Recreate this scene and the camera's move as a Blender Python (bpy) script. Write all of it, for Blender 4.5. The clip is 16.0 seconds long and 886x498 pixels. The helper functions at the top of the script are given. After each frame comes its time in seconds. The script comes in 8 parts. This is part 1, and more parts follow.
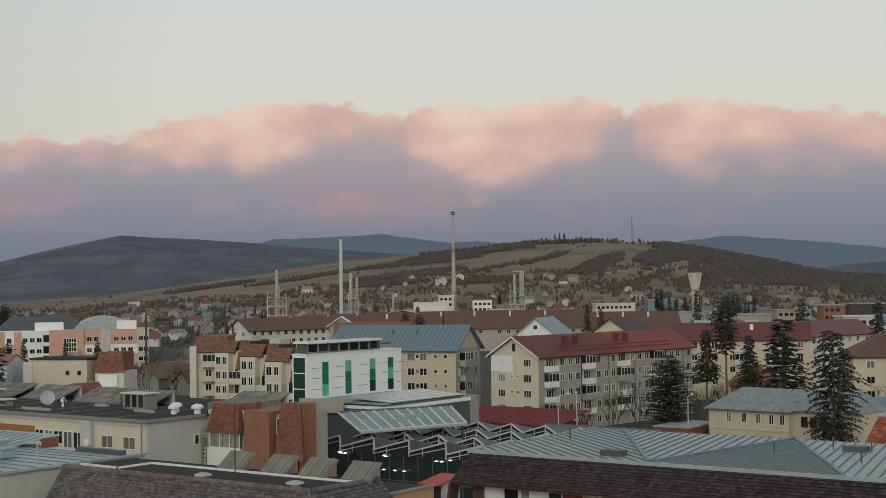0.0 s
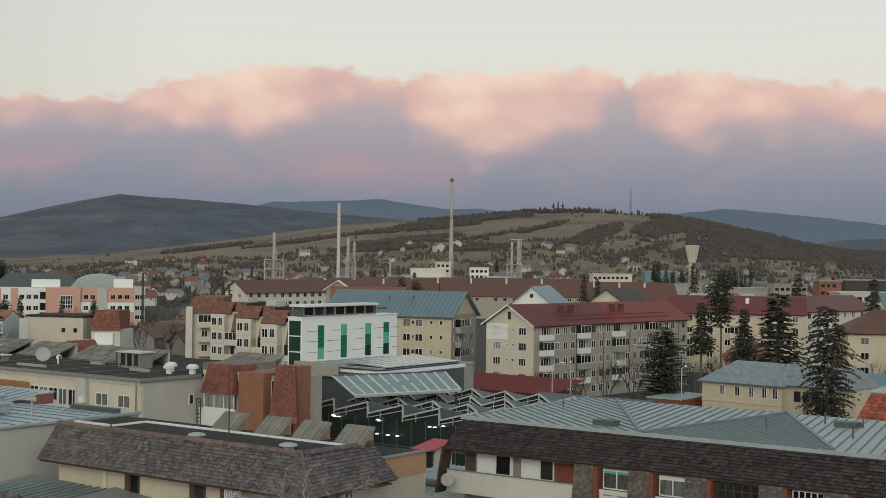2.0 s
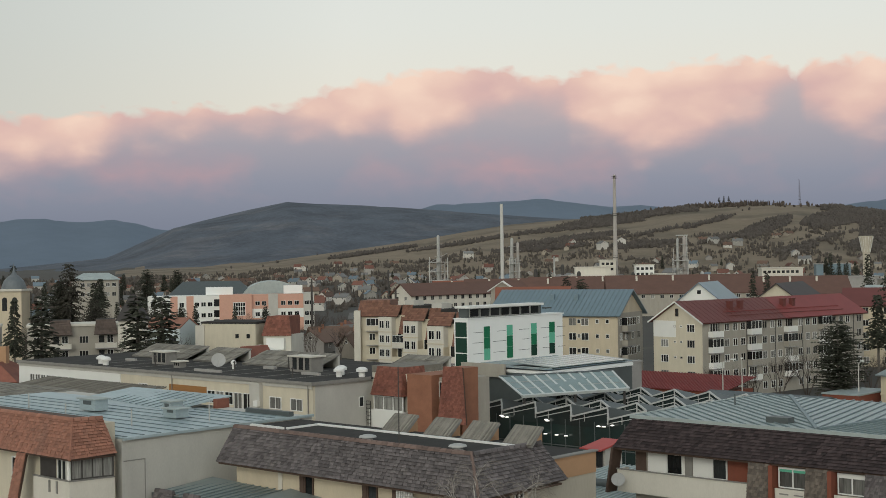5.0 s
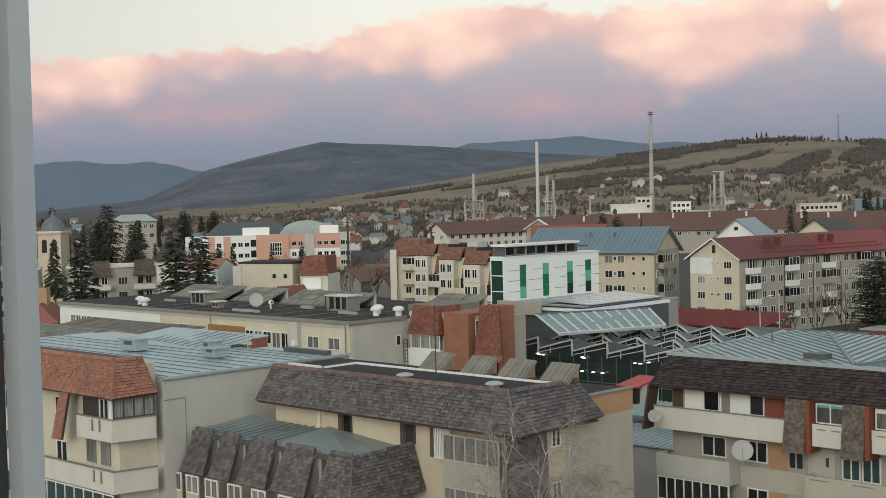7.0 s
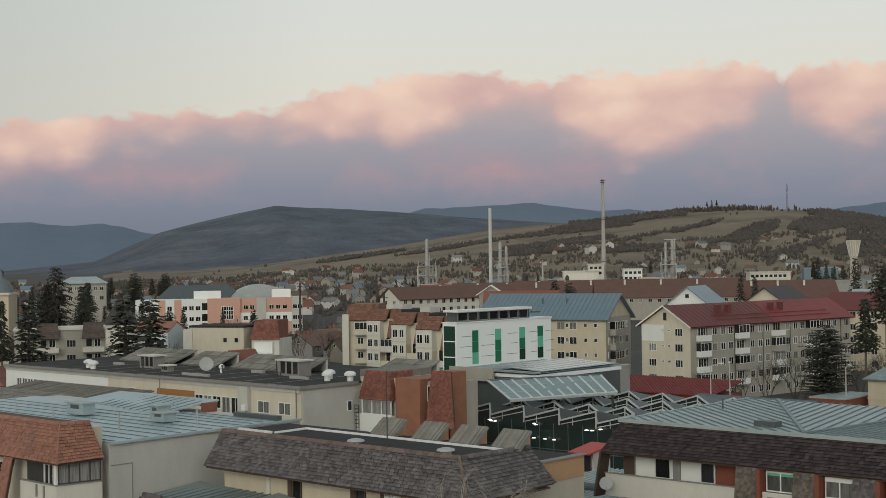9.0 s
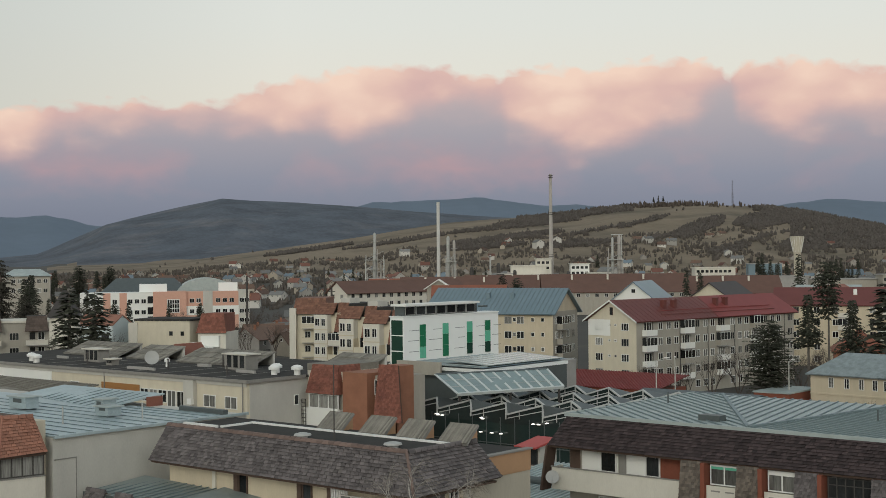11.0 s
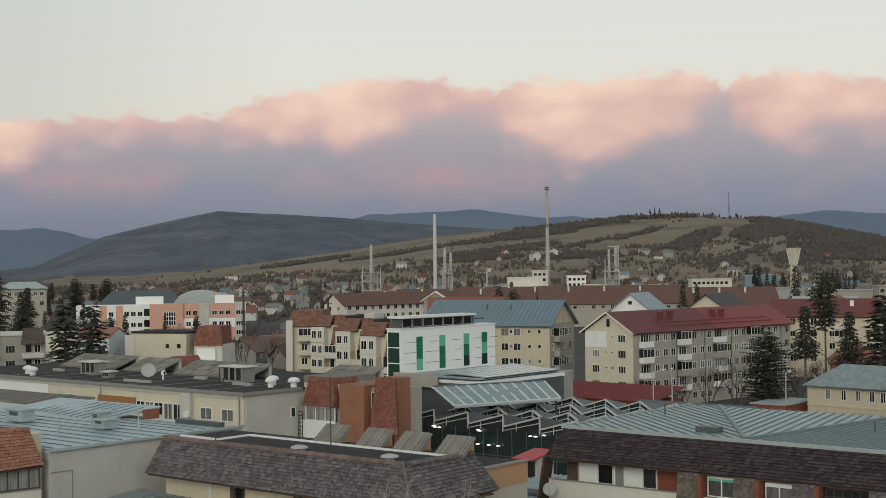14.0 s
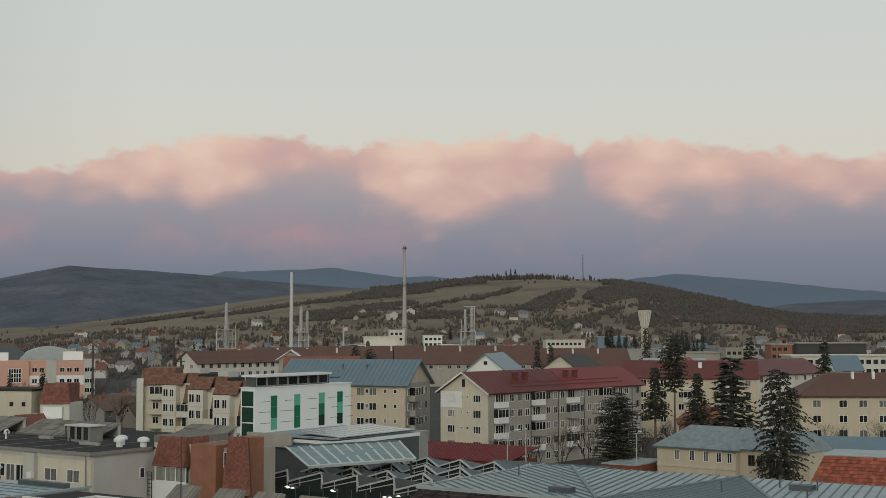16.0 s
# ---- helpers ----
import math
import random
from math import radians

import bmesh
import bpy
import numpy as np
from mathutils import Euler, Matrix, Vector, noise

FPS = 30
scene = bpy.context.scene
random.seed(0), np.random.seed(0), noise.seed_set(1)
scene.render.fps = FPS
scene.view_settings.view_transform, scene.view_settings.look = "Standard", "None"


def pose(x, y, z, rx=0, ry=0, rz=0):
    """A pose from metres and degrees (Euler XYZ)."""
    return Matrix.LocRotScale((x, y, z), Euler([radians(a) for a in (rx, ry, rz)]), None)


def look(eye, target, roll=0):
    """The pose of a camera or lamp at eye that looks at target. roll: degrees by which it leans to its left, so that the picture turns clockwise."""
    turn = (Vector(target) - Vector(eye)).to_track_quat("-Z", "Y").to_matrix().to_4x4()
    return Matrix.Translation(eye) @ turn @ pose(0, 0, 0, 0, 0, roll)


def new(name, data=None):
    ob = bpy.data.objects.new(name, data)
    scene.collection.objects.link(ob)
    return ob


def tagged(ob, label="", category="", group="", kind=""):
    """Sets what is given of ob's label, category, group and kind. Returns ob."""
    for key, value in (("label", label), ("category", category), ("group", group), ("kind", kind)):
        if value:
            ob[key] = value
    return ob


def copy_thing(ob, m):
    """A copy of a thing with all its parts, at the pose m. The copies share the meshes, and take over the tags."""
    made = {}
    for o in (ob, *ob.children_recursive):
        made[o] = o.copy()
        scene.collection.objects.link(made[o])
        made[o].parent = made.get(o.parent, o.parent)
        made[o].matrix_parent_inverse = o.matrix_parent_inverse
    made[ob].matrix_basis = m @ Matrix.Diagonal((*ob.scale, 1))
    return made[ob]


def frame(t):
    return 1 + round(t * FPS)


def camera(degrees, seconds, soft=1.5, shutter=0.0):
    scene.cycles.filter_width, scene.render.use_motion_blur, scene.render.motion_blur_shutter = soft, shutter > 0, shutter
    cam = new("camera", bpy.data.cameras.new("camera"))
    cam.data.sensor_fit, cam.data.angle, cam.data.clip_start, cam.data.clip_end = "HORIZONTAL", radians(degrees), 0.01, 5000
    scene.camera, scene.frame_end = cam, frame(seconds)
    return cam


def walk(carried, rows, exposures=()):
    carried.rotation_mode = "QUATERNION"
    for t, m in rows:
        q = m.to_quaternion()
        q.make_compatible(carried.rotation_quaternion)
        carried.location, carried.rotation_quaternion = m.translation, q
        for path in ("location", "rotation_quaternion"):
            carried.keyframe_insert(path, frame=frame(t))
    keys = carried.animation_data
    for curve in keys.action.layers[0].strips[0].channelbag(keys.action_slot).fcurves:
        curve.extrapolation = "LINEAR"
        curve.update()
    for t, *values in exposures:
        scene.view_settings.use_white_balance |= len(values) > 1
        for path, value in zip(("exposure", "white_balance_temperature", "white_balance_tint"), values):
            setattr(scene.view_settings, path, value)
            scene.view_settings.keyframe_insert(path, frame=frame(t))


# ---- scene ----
# The eye stands at a window on an upper floor. World x and y follow the town's street grid;
# the view's middle runs 40 degrees to the left of +y. Ground level in the town is z = 0.
EYE = 25.0
TURN = 40.0
cam = camera(36.9, 16.0, soft=0.8)
ROWS = [
    (0.0, -4.026, 1.954, 0.735),
    (0.5, -3.365, 0.807, 0.196),
    (1.0, -3.273, -0.112, -0.198),
    (1.5, -3.636, 0.163, -0.444),
    (2.0, -4.116, 0.508, -0.657),
    (2.5, -3.381, 0.588, -1.000),
    (3.0, -2.137, 1.418, -1.015),
    (3.5, 0.275, 1.465, -0.488),
    (4.0, 1.757, 1.224, 0.103),
    (6.5, 3.886, -1.424, 1.358),
    (7.0, 4.513, -2.081, 1.375),
    (7.5, 4.748, -2.140, 1.354),
    (8.0, 4.362, -0.624, 0.998),
    (8.5, 3.176, 0.457, 0.796),
    (9.0, 2.425, 0.693, 0.831),
    (9.5, 1.336, 0.823, 0.759),
    (12.0, 0.031, 0.265, 0.548),
    (12.5, -0.000, 0.150, 0.500),
    (13.0, -0.071, 0.107, 0.532),
    (13.5, 0.103, 0.332, 0.514),
    (14.0, 0.033, 0.929, 0.653),
    (14.5, -0.602, 2.018, 0.465),
    (15.0, -2.594, 2.392, 0.124),
    (15.5, -5.013, 2.847, -0.013),
    (16.0, -6.131, 3.441, 0.043),
]
walk(cam, [(t, pose(0, 0, EYE, 0, 0, TURN + yaw) @ pose(0, 0, 0, 90 + pitch) @ pose(0, 0, 0, 0, 0, -roll)) for t, yaw, pitch, roll in ROWS],
     exposures=[(0.0, -0.13), (0.5, -0.02), (1.0, 0.18), (2.0, 0.03), (3.5, -0.06), (4.2, -0.02), (6.4, 0.28), (7.0, 0.32), (7.5, 0.33), (8.2, 0.15), (9.5, -0.06), (12.0, 0.12), (13.5, 0.1), (14.2, 0.0), (15.0, -0.14), (16.0, -0.2)])


# ---------------------------------------------------------------- small tools
def lin(r, g, b):
    """Linear colour from 0..255 values."""
    return tuple(((c / 255 + 0.055) / 1.055) ** 2.4 if c > 10 else c / 255 / 12.92 for c in (r, g, b)) + (1.0,)


def polar(az, dist):
    """Plan position at az degrees right of the view's middle, at dist metres."""
    a = radians(TURN - az)
    return -math.sin(a) * dist, math.cos(a) * dist


def lerp_table(table, x):
    xs, ys = zip(*table)
    return float(np.interp(x, xs, ys))


# ---------------------------------------------------------------- world: evening sky with a lit cloud bank
world = bpy.data.worlds.new("evening_sky")
scene.world = world
world.use_nodes = True
wn, wl = world.node_tree.nodes, world.node_tree.links
wn.clear()


def wnode(kind, **values):
    n = wn.new(kind)
    for k, val in values.items():
        n.inputs[k.replace("_", " ")].default_value = val
    return n


def wmath(op, a, b=None, c=None, clamp=False):
    n = wn.new("ShaderNodeMath")
    n.operation, n.use_clamp = op, clamp
    for i, val in enumerate((a, b, c)):
        if val is None:
            continue
        if isinstance(val, (int, float)):
            n.inputs[i].default_value = val
        else:
            wl.new(val, n.inputs[i])
    return n.outputs[0]


def wramp(fac, stops, mode="LINEAR"):
    n = wn.new("ShaderNodeValToRGB")
    n.color_ramp.interpolation = mode
    el = n.color_ramp.elements
    while len(el) < len(stops):
        el.new(0.5)
    for e, (p, c) in zip(el, stops):
        e.position = p
        e.color = c if isinstance(c, tuple) else (c, c, c, 1)
    wl.new(fac, n.inputs[0])
    return n.outputs[0]


def wmix(fac, a, b):
    n = wn.new("ShaderNodeMix")
    n.data_type = "RGBA"
    for sock, val in ((n.inputs[0], fac), (n.inputs[6], a), (n.inputs[7], b)):
        if isinstance(val, (int, float, tuple)):
            sock.default_value = val
        else:
            wl.new(val, sock)
    return n.outputs[2]


tc = wn.new("ShaderNodeTexCoord")
rot = wn.new("ShaderNodeVectorRotate")
rot.rotation_type = "Z_AXIS"
rot.inputs["Angle"].default_value = radians(-TURN)
wl.new(tc.outputs["Generated"], rot.inputs["Vector"])
sep = wn.new("ShaderNodeSeparateXYZ")
wl.new(rot.outputs[0], sep.inputs[0])
SX, SY, SZ = sep.outputs
azim = wmath("MULTIPLY", wmath("ARCTAN2", SX, SY), 180 / math.pi)
elev = wmath("MULTIPLY", wmath("ARCSINE", SZ), 180 / math.pi)
# drawn-out cloud coordinates in degrees
comb = wn.new("ShaderNodeCombineXYZ")
wl.new(azim, comb.inputs[0])
wl.new(wmath("MULTIPLY", elev, 1.7), comb.inputs[1])


def cloud_noise(scale, detail, rough=0.55, shift=0.0):
    n = wn.new("ShaderNodeTexNoise")
    n.inputs["Scale"].default_value, n.inputs["Detail"].default_value, n.inputs["Roughness"].default_value = scale, detail, rough
    add = wn.new("ShaderNodeVectorMath")
    add.operation = "ADD"
    add.inputs[1].default_value = (shift, shift * 0.7, 3.1)
    wl.new(comb.outputs[0], add.inputs[0])
    wl.new(add.outputs[0], n.inputs["Vector"])
    return wmath("SUBTRACT", n.outputs["Fac"], 0.5)


az01 = wmath("DIVIDE", wmath("ADD", azim, 25.0), 50.0, clamp=True)


def edge(points):
    """A height in degrees over the azimuth, as a smooth ramp (0..10 degrees)."""
    return wmath("MULTIPLY", wramp(az01, [((a + 25) / 50, e / 10) for a, e in points], "EASE"), 10.0)


big, mid, fine = cloud_noise(0.22, 3, 0.5), cloud_noise(0.6, 3, 0.5, 7), cloud_noise(2.0, 5, 0.55, 3)


def billows(scale, shift):
    """Rounded heaps: 0 in a heap's middle, about 0.6 in the creases between."""
    bend = wn.new("ShaderNodeTexNoise")
    bend.inputs["Scale"].default_value, bend.inputs["Detail"].default_value = 0.9, 3
    wl.new(comb.outputs[0], bend.inputs["Vector"])
    off = wn.new("ShaderNodeVectorMath")
    off.operation = "MULTIPLY_ADD"
    off.inputs[1].default_value = (1.3, 1.3, 0.0)
    wl.new(bend.outputs["Color"], off.inputs[0])
    wl.new(comb.outputs[0], off.inputs[2])
    add = wn.new("ShaderNodeVectorMath")
    add.operation = "ADD"
    add.inputs[1].default_value = (shift, shift * 0.6, 0.0)
    wl.new(off.outputs[0], add.inputs[0])
    n = wn.new("ShaderNodeTexVoronoi")
    n.voronoi_dimensions, n.feature = "2D", "SMOOTH_F1"
    n.inputs["Scale"].default_value, n.inputs["Smoothness"].default_value = scale, 0.6
    wl.new(add.outputs[0], n.inputs["Vector"])
    return n.outputs["Distance"]


heap, knob = billows(0.42, 2.0), billows(1.1, 9.0)
warp = wmath("ADD", wmath("MULTIPLY", mid, 0.5), wmath("MULTIPLY", fine, 0.5))
e_w = wmath("ADD", wmath("ADD", elev, wmath("MULTIPLY", warp, 0.55)), wmath("MULTIPLY_ADD", knob, 0.55, -0.2))
top = edge([(-24, 6.1), (-18.4, 6.31), (-16.2, 6.49), (-13.9, 6.7), (-11.6, 6.69), (-9.2, 6.84), (-8.0, 7.45), (-5.4, 7.89), (-4.4, 8.13), (-2.5, 8.32), (-0.5, 8.27), (1.2, 7.8), (2.2, 7.71), (3.4, 8.01), (5.3, 8.14), (6.8, 8.1), (8.9, 8.4), (11.1, 8.2), (12.1, 7.6), (12.5, 7.97), (13.2, 8.08), (15.9, 8.14), (16.6, 7.81), (18.5, 7.59), (24, 7.1)])
low = edge([(-24, 4.3), (-18.4, 4.59), (-16.2, 5.44), (-13.9, 5.95), (-9.2, 6.13), (-6.8, 5.73), (-5.4, 6.03), (-4.4, 5.35), (-2.2, 6.02), (0.5, 6.97), (2.2, 6.46), (2.9, 5.97), (4.3, 5.04), (5.5, 4.77), (7.7, 5.05), (10.1, 6.06), (12.0, 6.95), (12.5, 6.11), (14.7, 5.33), (17.0, 5.95), (18.5, 5.77), (24, 5.5)])
cover = wmath("SMOOTH_MIN", wmath("MULTIPLY_ADD", wmath("SUBTRACT", top, e_w), 2.8, 0.35, clamp=True), 1.0, 0.05)
e_l = wmath("ADD", wmath("ADD", elev, wmath("MULTIPLY", mid, 0.9)), wmath("MULTIPLY_ADD", heap, -0.9, 0.55))
lit = wmath("MULTIPLY_ADD", wmath("SUBTRACT", e_l, low), 0.52, 0.46, clamp=True)
lit = wmath("MULTIPLY", wmath("MULTIPLY", lit, lit), wmath("MULTIPLY_ADD", lit, -2.0, 3.0))
shade = wmath("ADD", wmath("MULTIPLY_ADD", wmath("SUBTRACT", e_w, low), 0.17, 0.42), wmath("ADD", wmath("MULTIPLY_ADD", heap, -0.45, 0.20), wmath("ADD", wmath("MULTIPLY_ADD", knob, -0.16, 0.06), wmath("MULTIPLY", big, 0.9))), clamp=True)
clear = wramp(wmath("DIVIDE", elev, 90.0, clamp=True), [(0.0, lin(232, 214, 196)), (0.075, lin(224, 220, 207)), (0.11, lin(219, 221, 214)), (0.16, lin(214, 220, 218)), (0.35, lin(158, 174, 184)), (1.0, lin(116, 134, 152))])
west = wmath("MULTIPLY", wmath("DIVIDE", wmath("SUBTRACT", -7.0, azim), 16.0, clamp=True), 0.62)
clear = wmix(west, clear, lin(178, 184, 180))
under = wramp(wmath("DIVIDE", elev, 10.0, clamp=True), [(0.0, lin(106, 114, 130)), (0.2, lin(124, 130, 145)), (0.34, lin(137, 141, 155)), (0.52, lin(160, 156, 164)), (0.75, lin(184, 173, 174))])
band = wmath("SUBTRACT", 1.0, wmath("MULTIPLY", wmath("ABSOLUTE", wmath("SUBTRACT", e_w, 4.0)), 0.7), clamp=True)
under2 = wmix(wmath("MULTIPLY", band, wmath("MULTIPLY_ADD", big, 1.8, 0.12, clamp=True)), under, lin(194, 152, 154))
peach = wramp(shade, [(0.0, lin(186, 163, 165)), (0.4, lin(211, 176, 170)), (0.7, lin(226, 192, 178)), (1.0, lin(239, 209, 190))])
bank = wmix(wmath("MULTIPLY", lit, 0.96), under2, peach)
front = wmix(cover, clear, bank)
# behind the viewer the sun has just set: a warm bright glow low over the horizon
glow = wramp(wmath("DIVIDE", elev, 60.0, clamp=True), [(0.0, (1.06, 0.97, 0.84, 1)), (0.2, (0.97, 0.98, 0.94, 1)), (0.55, (0.685, 0.725, 0.71, 1)), (1.0, (0.49, 0.51, 0.52, 1))])
back_fac = wmath("MULTIPLY_ADD", SY, -1.4, 0.15, clamp=True)
sky = wmix(back_fac, front, glow)
bg = wn.new("ShaderNodeBackground")
bg.inputs["Strength"].default_value = 1.0
wl.new(sky, bg.inputs["Color"])
out = wn.new("ShaderNodeOutputWorld")
wl.new(bg.outputs[0], out.inputs["Surface"])

# the low, wide afterglow: from behind the viewer and to the left
sun = new("sun", bpy.data.lights.new("sun", "SUN"))
sun.data.energy, sun.data.angle, sun.data.color = 0.78, radians(30), (0.97, 0.95, 0.83)
sx, sy = polar(-164, 100)
sun.matrix_world = look((sx, sy, 38), (0, 0, 0))


# ---------------------------------------------------------------- materials
MATS = {}


def mat(name, base, rough=0.8, var=0.18, scale=1.5, fine=14.0, bump=0.15, metal=0.0, other=None, mix=0.5, rand=0.0, island=0.0, stretch=(1, 1, 1), spec=0.4):
    """A worn surface: base colour with broad stains and fine grain, fine relief; other: a second colour that comes through in patches;
    rand / island: brightness spread from object to object / from piece to piece."""
    if name in MATS:
        return MATS[name]
    m = bpy.data.materials.new(name)
    m.use_nodes = True
    nt = m.node_tree
    b = nt.nodes["Principled BSDF"]
    b.inputs["Roughness"].default_value, b.inputs["Metallic"].default_value = rough, metal
    b.inputs["Specular IOR Level"].default_value = spec
    t = nt.nodes.new("ShaderNodeTexCoord")
    mp = nt.nodes.new("ShaderNodeMapping")
    mp.inputs["Scale"].default_value = stretch
    nt.links.new(t.outputs["Object"], mp.inputs["Vector"])

    def tex(s, d):
        n = nt.nodes.new("ShaderNodeTexNoise")
        n.inputs["Scale"].default_value, n.inputs["Detail"].default_value, n.inputs["Roughness"].default_value = s, d, 0.6
        nt.links.new(mp.outputs[0], n.inputs["Vector"])
        return n.outputs["Fac"]

    def mth(op, a, c):
        n = nt.nodes.new("ShaderNodeMath")
        n.operation = op
        for i, val in enumerate((a, c)):
            if isinstance(val, (int, float)):
                n.inputs[i].default_value = val
            else:
                nt.links.new(val, n.inputs[i])
        return n.outputs[0]

    broad, grain = tex(scale, 5), tex(fine, 4)
    v = mth("ADD", mth("MULTIPLY", mth("SUBTRACT", broad, 0.5), 2.2 * var), mth("MULTIPLY", mth("SUBTRACT", grain, 0.5), 1.3 * var))
    v = mth("ADD", v, 1.0)
    if rand:
        oi = nt.nodes.new("ShaderNodeObjectInfo")
        v = mth("MULTIPLY", v, mth("ADD", mth("MULTIPLY", oi.outputs["Random"], 2 * rand), 1 - rand))
    if island:
        ge = nt.nodes.new("ShaderNodeNewGeometry")
        v = mth("MULTIPLY", v, mth("ADD", mth("MULTIPLY", ge.outputs["Random Per Island"], 2 * island), 1 - island))
    colour = None
    if other:
        mx = nt.nodes.new("ShaderNodeMix")
        mx.data_type = "RGBA"
        mx.inputs[6].default_value, mx.inputs[7].default_value = base, other
        patch = mth("MULTIPLY", mth("SUBTRACT", tex(scale * 0.7, 6), 1 - mix), 5.0)
        n = nt.nodes.new("ShaderNodeClamp")
        nt.links.new(patch, n.inputs[0])
        nt.links.new(n.outputs[0], mx.inputs[0])
        colour = mx.outputs[2]
    mul = nt.nodes.new("ShaderNodeVectorMath")
    mul.operation = "SCALE"
    if colour is None:
        mul.inputs[0].default_value = base[:3]
    else:
        nt.links.new(colour, mul.inputs[0])
    nt.links.new(v, mul.inputs["Scale"])
    nt.links.new(mul.outputs[0], b.inputs["Base Color"])
    if bump:
        bp = nt.nodes.new("ShaderNodeBump")
        bp.inputs["Strength"].default_value, bp.inputs["Distance"].default_value = bump, 0.03
        nt.links.new(grain, bp.inputs["Height"])
        nt.links.new(bp.outputs[0], b.inputs["Normal"])
    MATS[name] = m
    return m


PLASTER_CREAM = mat("plaster_cream", (0.60, 0.545, 0.425, 1), var=0.15, scale=0.9, stretch=(1, 1, 0.3), other=(0.54, 0.48, 0.37, 1), mix=0.38)
PLASTER_TAN = mat("plaster_tan", (0.55, 0.475, 0.35, 1), var=0.16, scale=0.9, stretch=(1, 1, 0.3), other=(0.48, 0.405, 0.29, 1), mix=0.4)
PLASTER_GREY = mat("plaster_grey", (0.49, 0.475, 0.43, 1), var=0.18, scale=0.5, stretch=(1, 1, 0.4), other=(0.41, 0.40, 0.36, 1), mix=0.4)
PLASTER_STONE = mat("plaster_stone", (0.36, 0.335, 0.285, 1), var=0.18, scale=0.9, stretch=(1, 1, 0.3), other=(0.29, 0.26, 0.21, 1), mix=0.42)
PLASTER_DULL = mat("plaster_dull_cream", (0.46, 0.435, 0.36, 1), var=0.16, scale=0.9, stretch=(1, 1, 0.35), other=(0.38, 0.35, 0.285, 1), mix=0.4)
PLASTER_PALE = mat("plaster_pale", (0.61, 0.58, 0.505, 1), var=0.14, scale=0.8, stretch=(1, 1, 0.4), other=(0.55, 0.51, 0.42, 1), mix=0.35)
PLASTER_PINK = mat("plaster_pink", (0.60, 0.345, 0.26, 1), var=0.10)
PLASTER_ORANGE = mat("plaster_orange", (0.42, 0.255, 0.145, 1), var=0.16, scale=0.8)
PLASTER_WHITE = mat("plaster_white", (0.76, 0.76, 0.72, 1), var=0.06, scale=0.4)
PANEL_WHITE = mat("white_panel", (0.80, 0.82, 0.80, 1), rough=0.45, var=0.04, scale=0.4, bump=0.02)
CONCRETE = mat("concrete", (0.34, 0.33, 0.31, 1), var=0.18, scale=0.7)
TRIM_WHITE = mat("white_trim", (0.74, 0.74, 0.71, 1), rough=0.5, var=0.08, bump=0.03)
GLASS_DARK = mat("window_glass", (0.024, 0.026, 0.027, 1), rough=0.15, var=0.9, scale=2.2, stretch=(1, 1, 0.3), bump=0.0, rand=0.6, spec=0.4)
CURTAIN = mat("curtain_glass", (0.17, 0.168, 0.155, 1), rough=0.25, var=0.8, scale=3.5, stretch=(1, 1, 0.08), bump=0.0, rand=0.5, spec=0.6)
WOOD_BROWN = mat("brown_wood", (0.092, 0.060, 0.045, 1), var=0.25, scale=3)
METAL_TEAL = mat("weathered_metal", (0.355, 0.405, 0.395, 1), rough=0.5, metal=0.15, var=0.24, scale=0.6, other=(0.45, 0.475, 0.455, 1), mix=0.45, bump=0.05)
METAL_BLUE = mat("bluish_metal", (0.36, 0.435, 0.455, 1), rough=0.45, metal=0.2, var=0.40, scale=0.5, other=(0.47, 0.52, 0.52, 1), mix=0.45, stretch=(0.25, 1, 1), bump=0.05)
METAL_DARK = mat("dark_metal", (0.10, 0.115, 0.115, 1), rough=0.5, metal=0.3, var=0.2, scale=0.8, bump=0.05)
METAL_RED_NEW = mat("bright_red_metal", (0.215, 0.042, 0.036, 1), rough=0.55, metal=0.05, var=0.16, scale=0.4, bump=0.04)
METAL_RED = mat("red_metal", (0.150, 0.046, 0.038, 1), rough=0.5, metal=0.1, var=0.16, scale=0.4, bump=0.04)
METAL_SLATE = mat("slate_blue_metal", (0.17, 0.235, 0.27, 1), rough=0.42, metal=0.2, var=0.12, scale=0.4, bump=0.05)
SEAM_DARK = mat("seam_metal", (0.17, 0.22, 0.23, 1), rough=0.5, metal=0.2, var=0.2, bump=0.0)
BITUMEN = mat("bitumen", (0.055, 0.053, 0.050, 1), rough=0.97, var=0.35, scale=0.4, other=(0.105, 0.10, 0.093, 1), mix=0.42, spec=0.1)
TILE_DARK = mat("dark_roof_tile", (0.122, 0.108, 0.108, 1), rough=0.8, var=0.45, scale=1.1, fine=11.0, other=(0.175, 0.158, 0.145, 1), mix=0.42, island=0.36)
TILE_PLUM = mat("plum_roof_tile", (0.046, 0.033, 0.034, 1), rough=0.8, var=0.45, scale=4.5, fine=13.0, other=(0.105, 0.076, 0.072, 1), mix=0.40, island=0.5)
TILE_ORANGE = mat("orange_roof_tile", (0.31, 0.145, 0.098, 1), rough=0.7, var=0.28, scale=0.8, other=(0.24, 0.125, 0.09, 1), mix=0.45, island=0.2)
TILE_RED = mat("red_roof_tile", (0.215, 0.082, 0.056, 1), rough=0.75, var=0.35, scale=0.7, other=(0.17, 0.06, 0.045, 1), mix=0.45, island=0.25)
TILE_BROWN = mat("brown_red_roof_tile", (0.20, 0.098, 0.066, 1), rough=0.75, var=0.35, scale=0.7, other=(0.14, 0.075, 0.055, 1), mix=0.45, island=0.25)
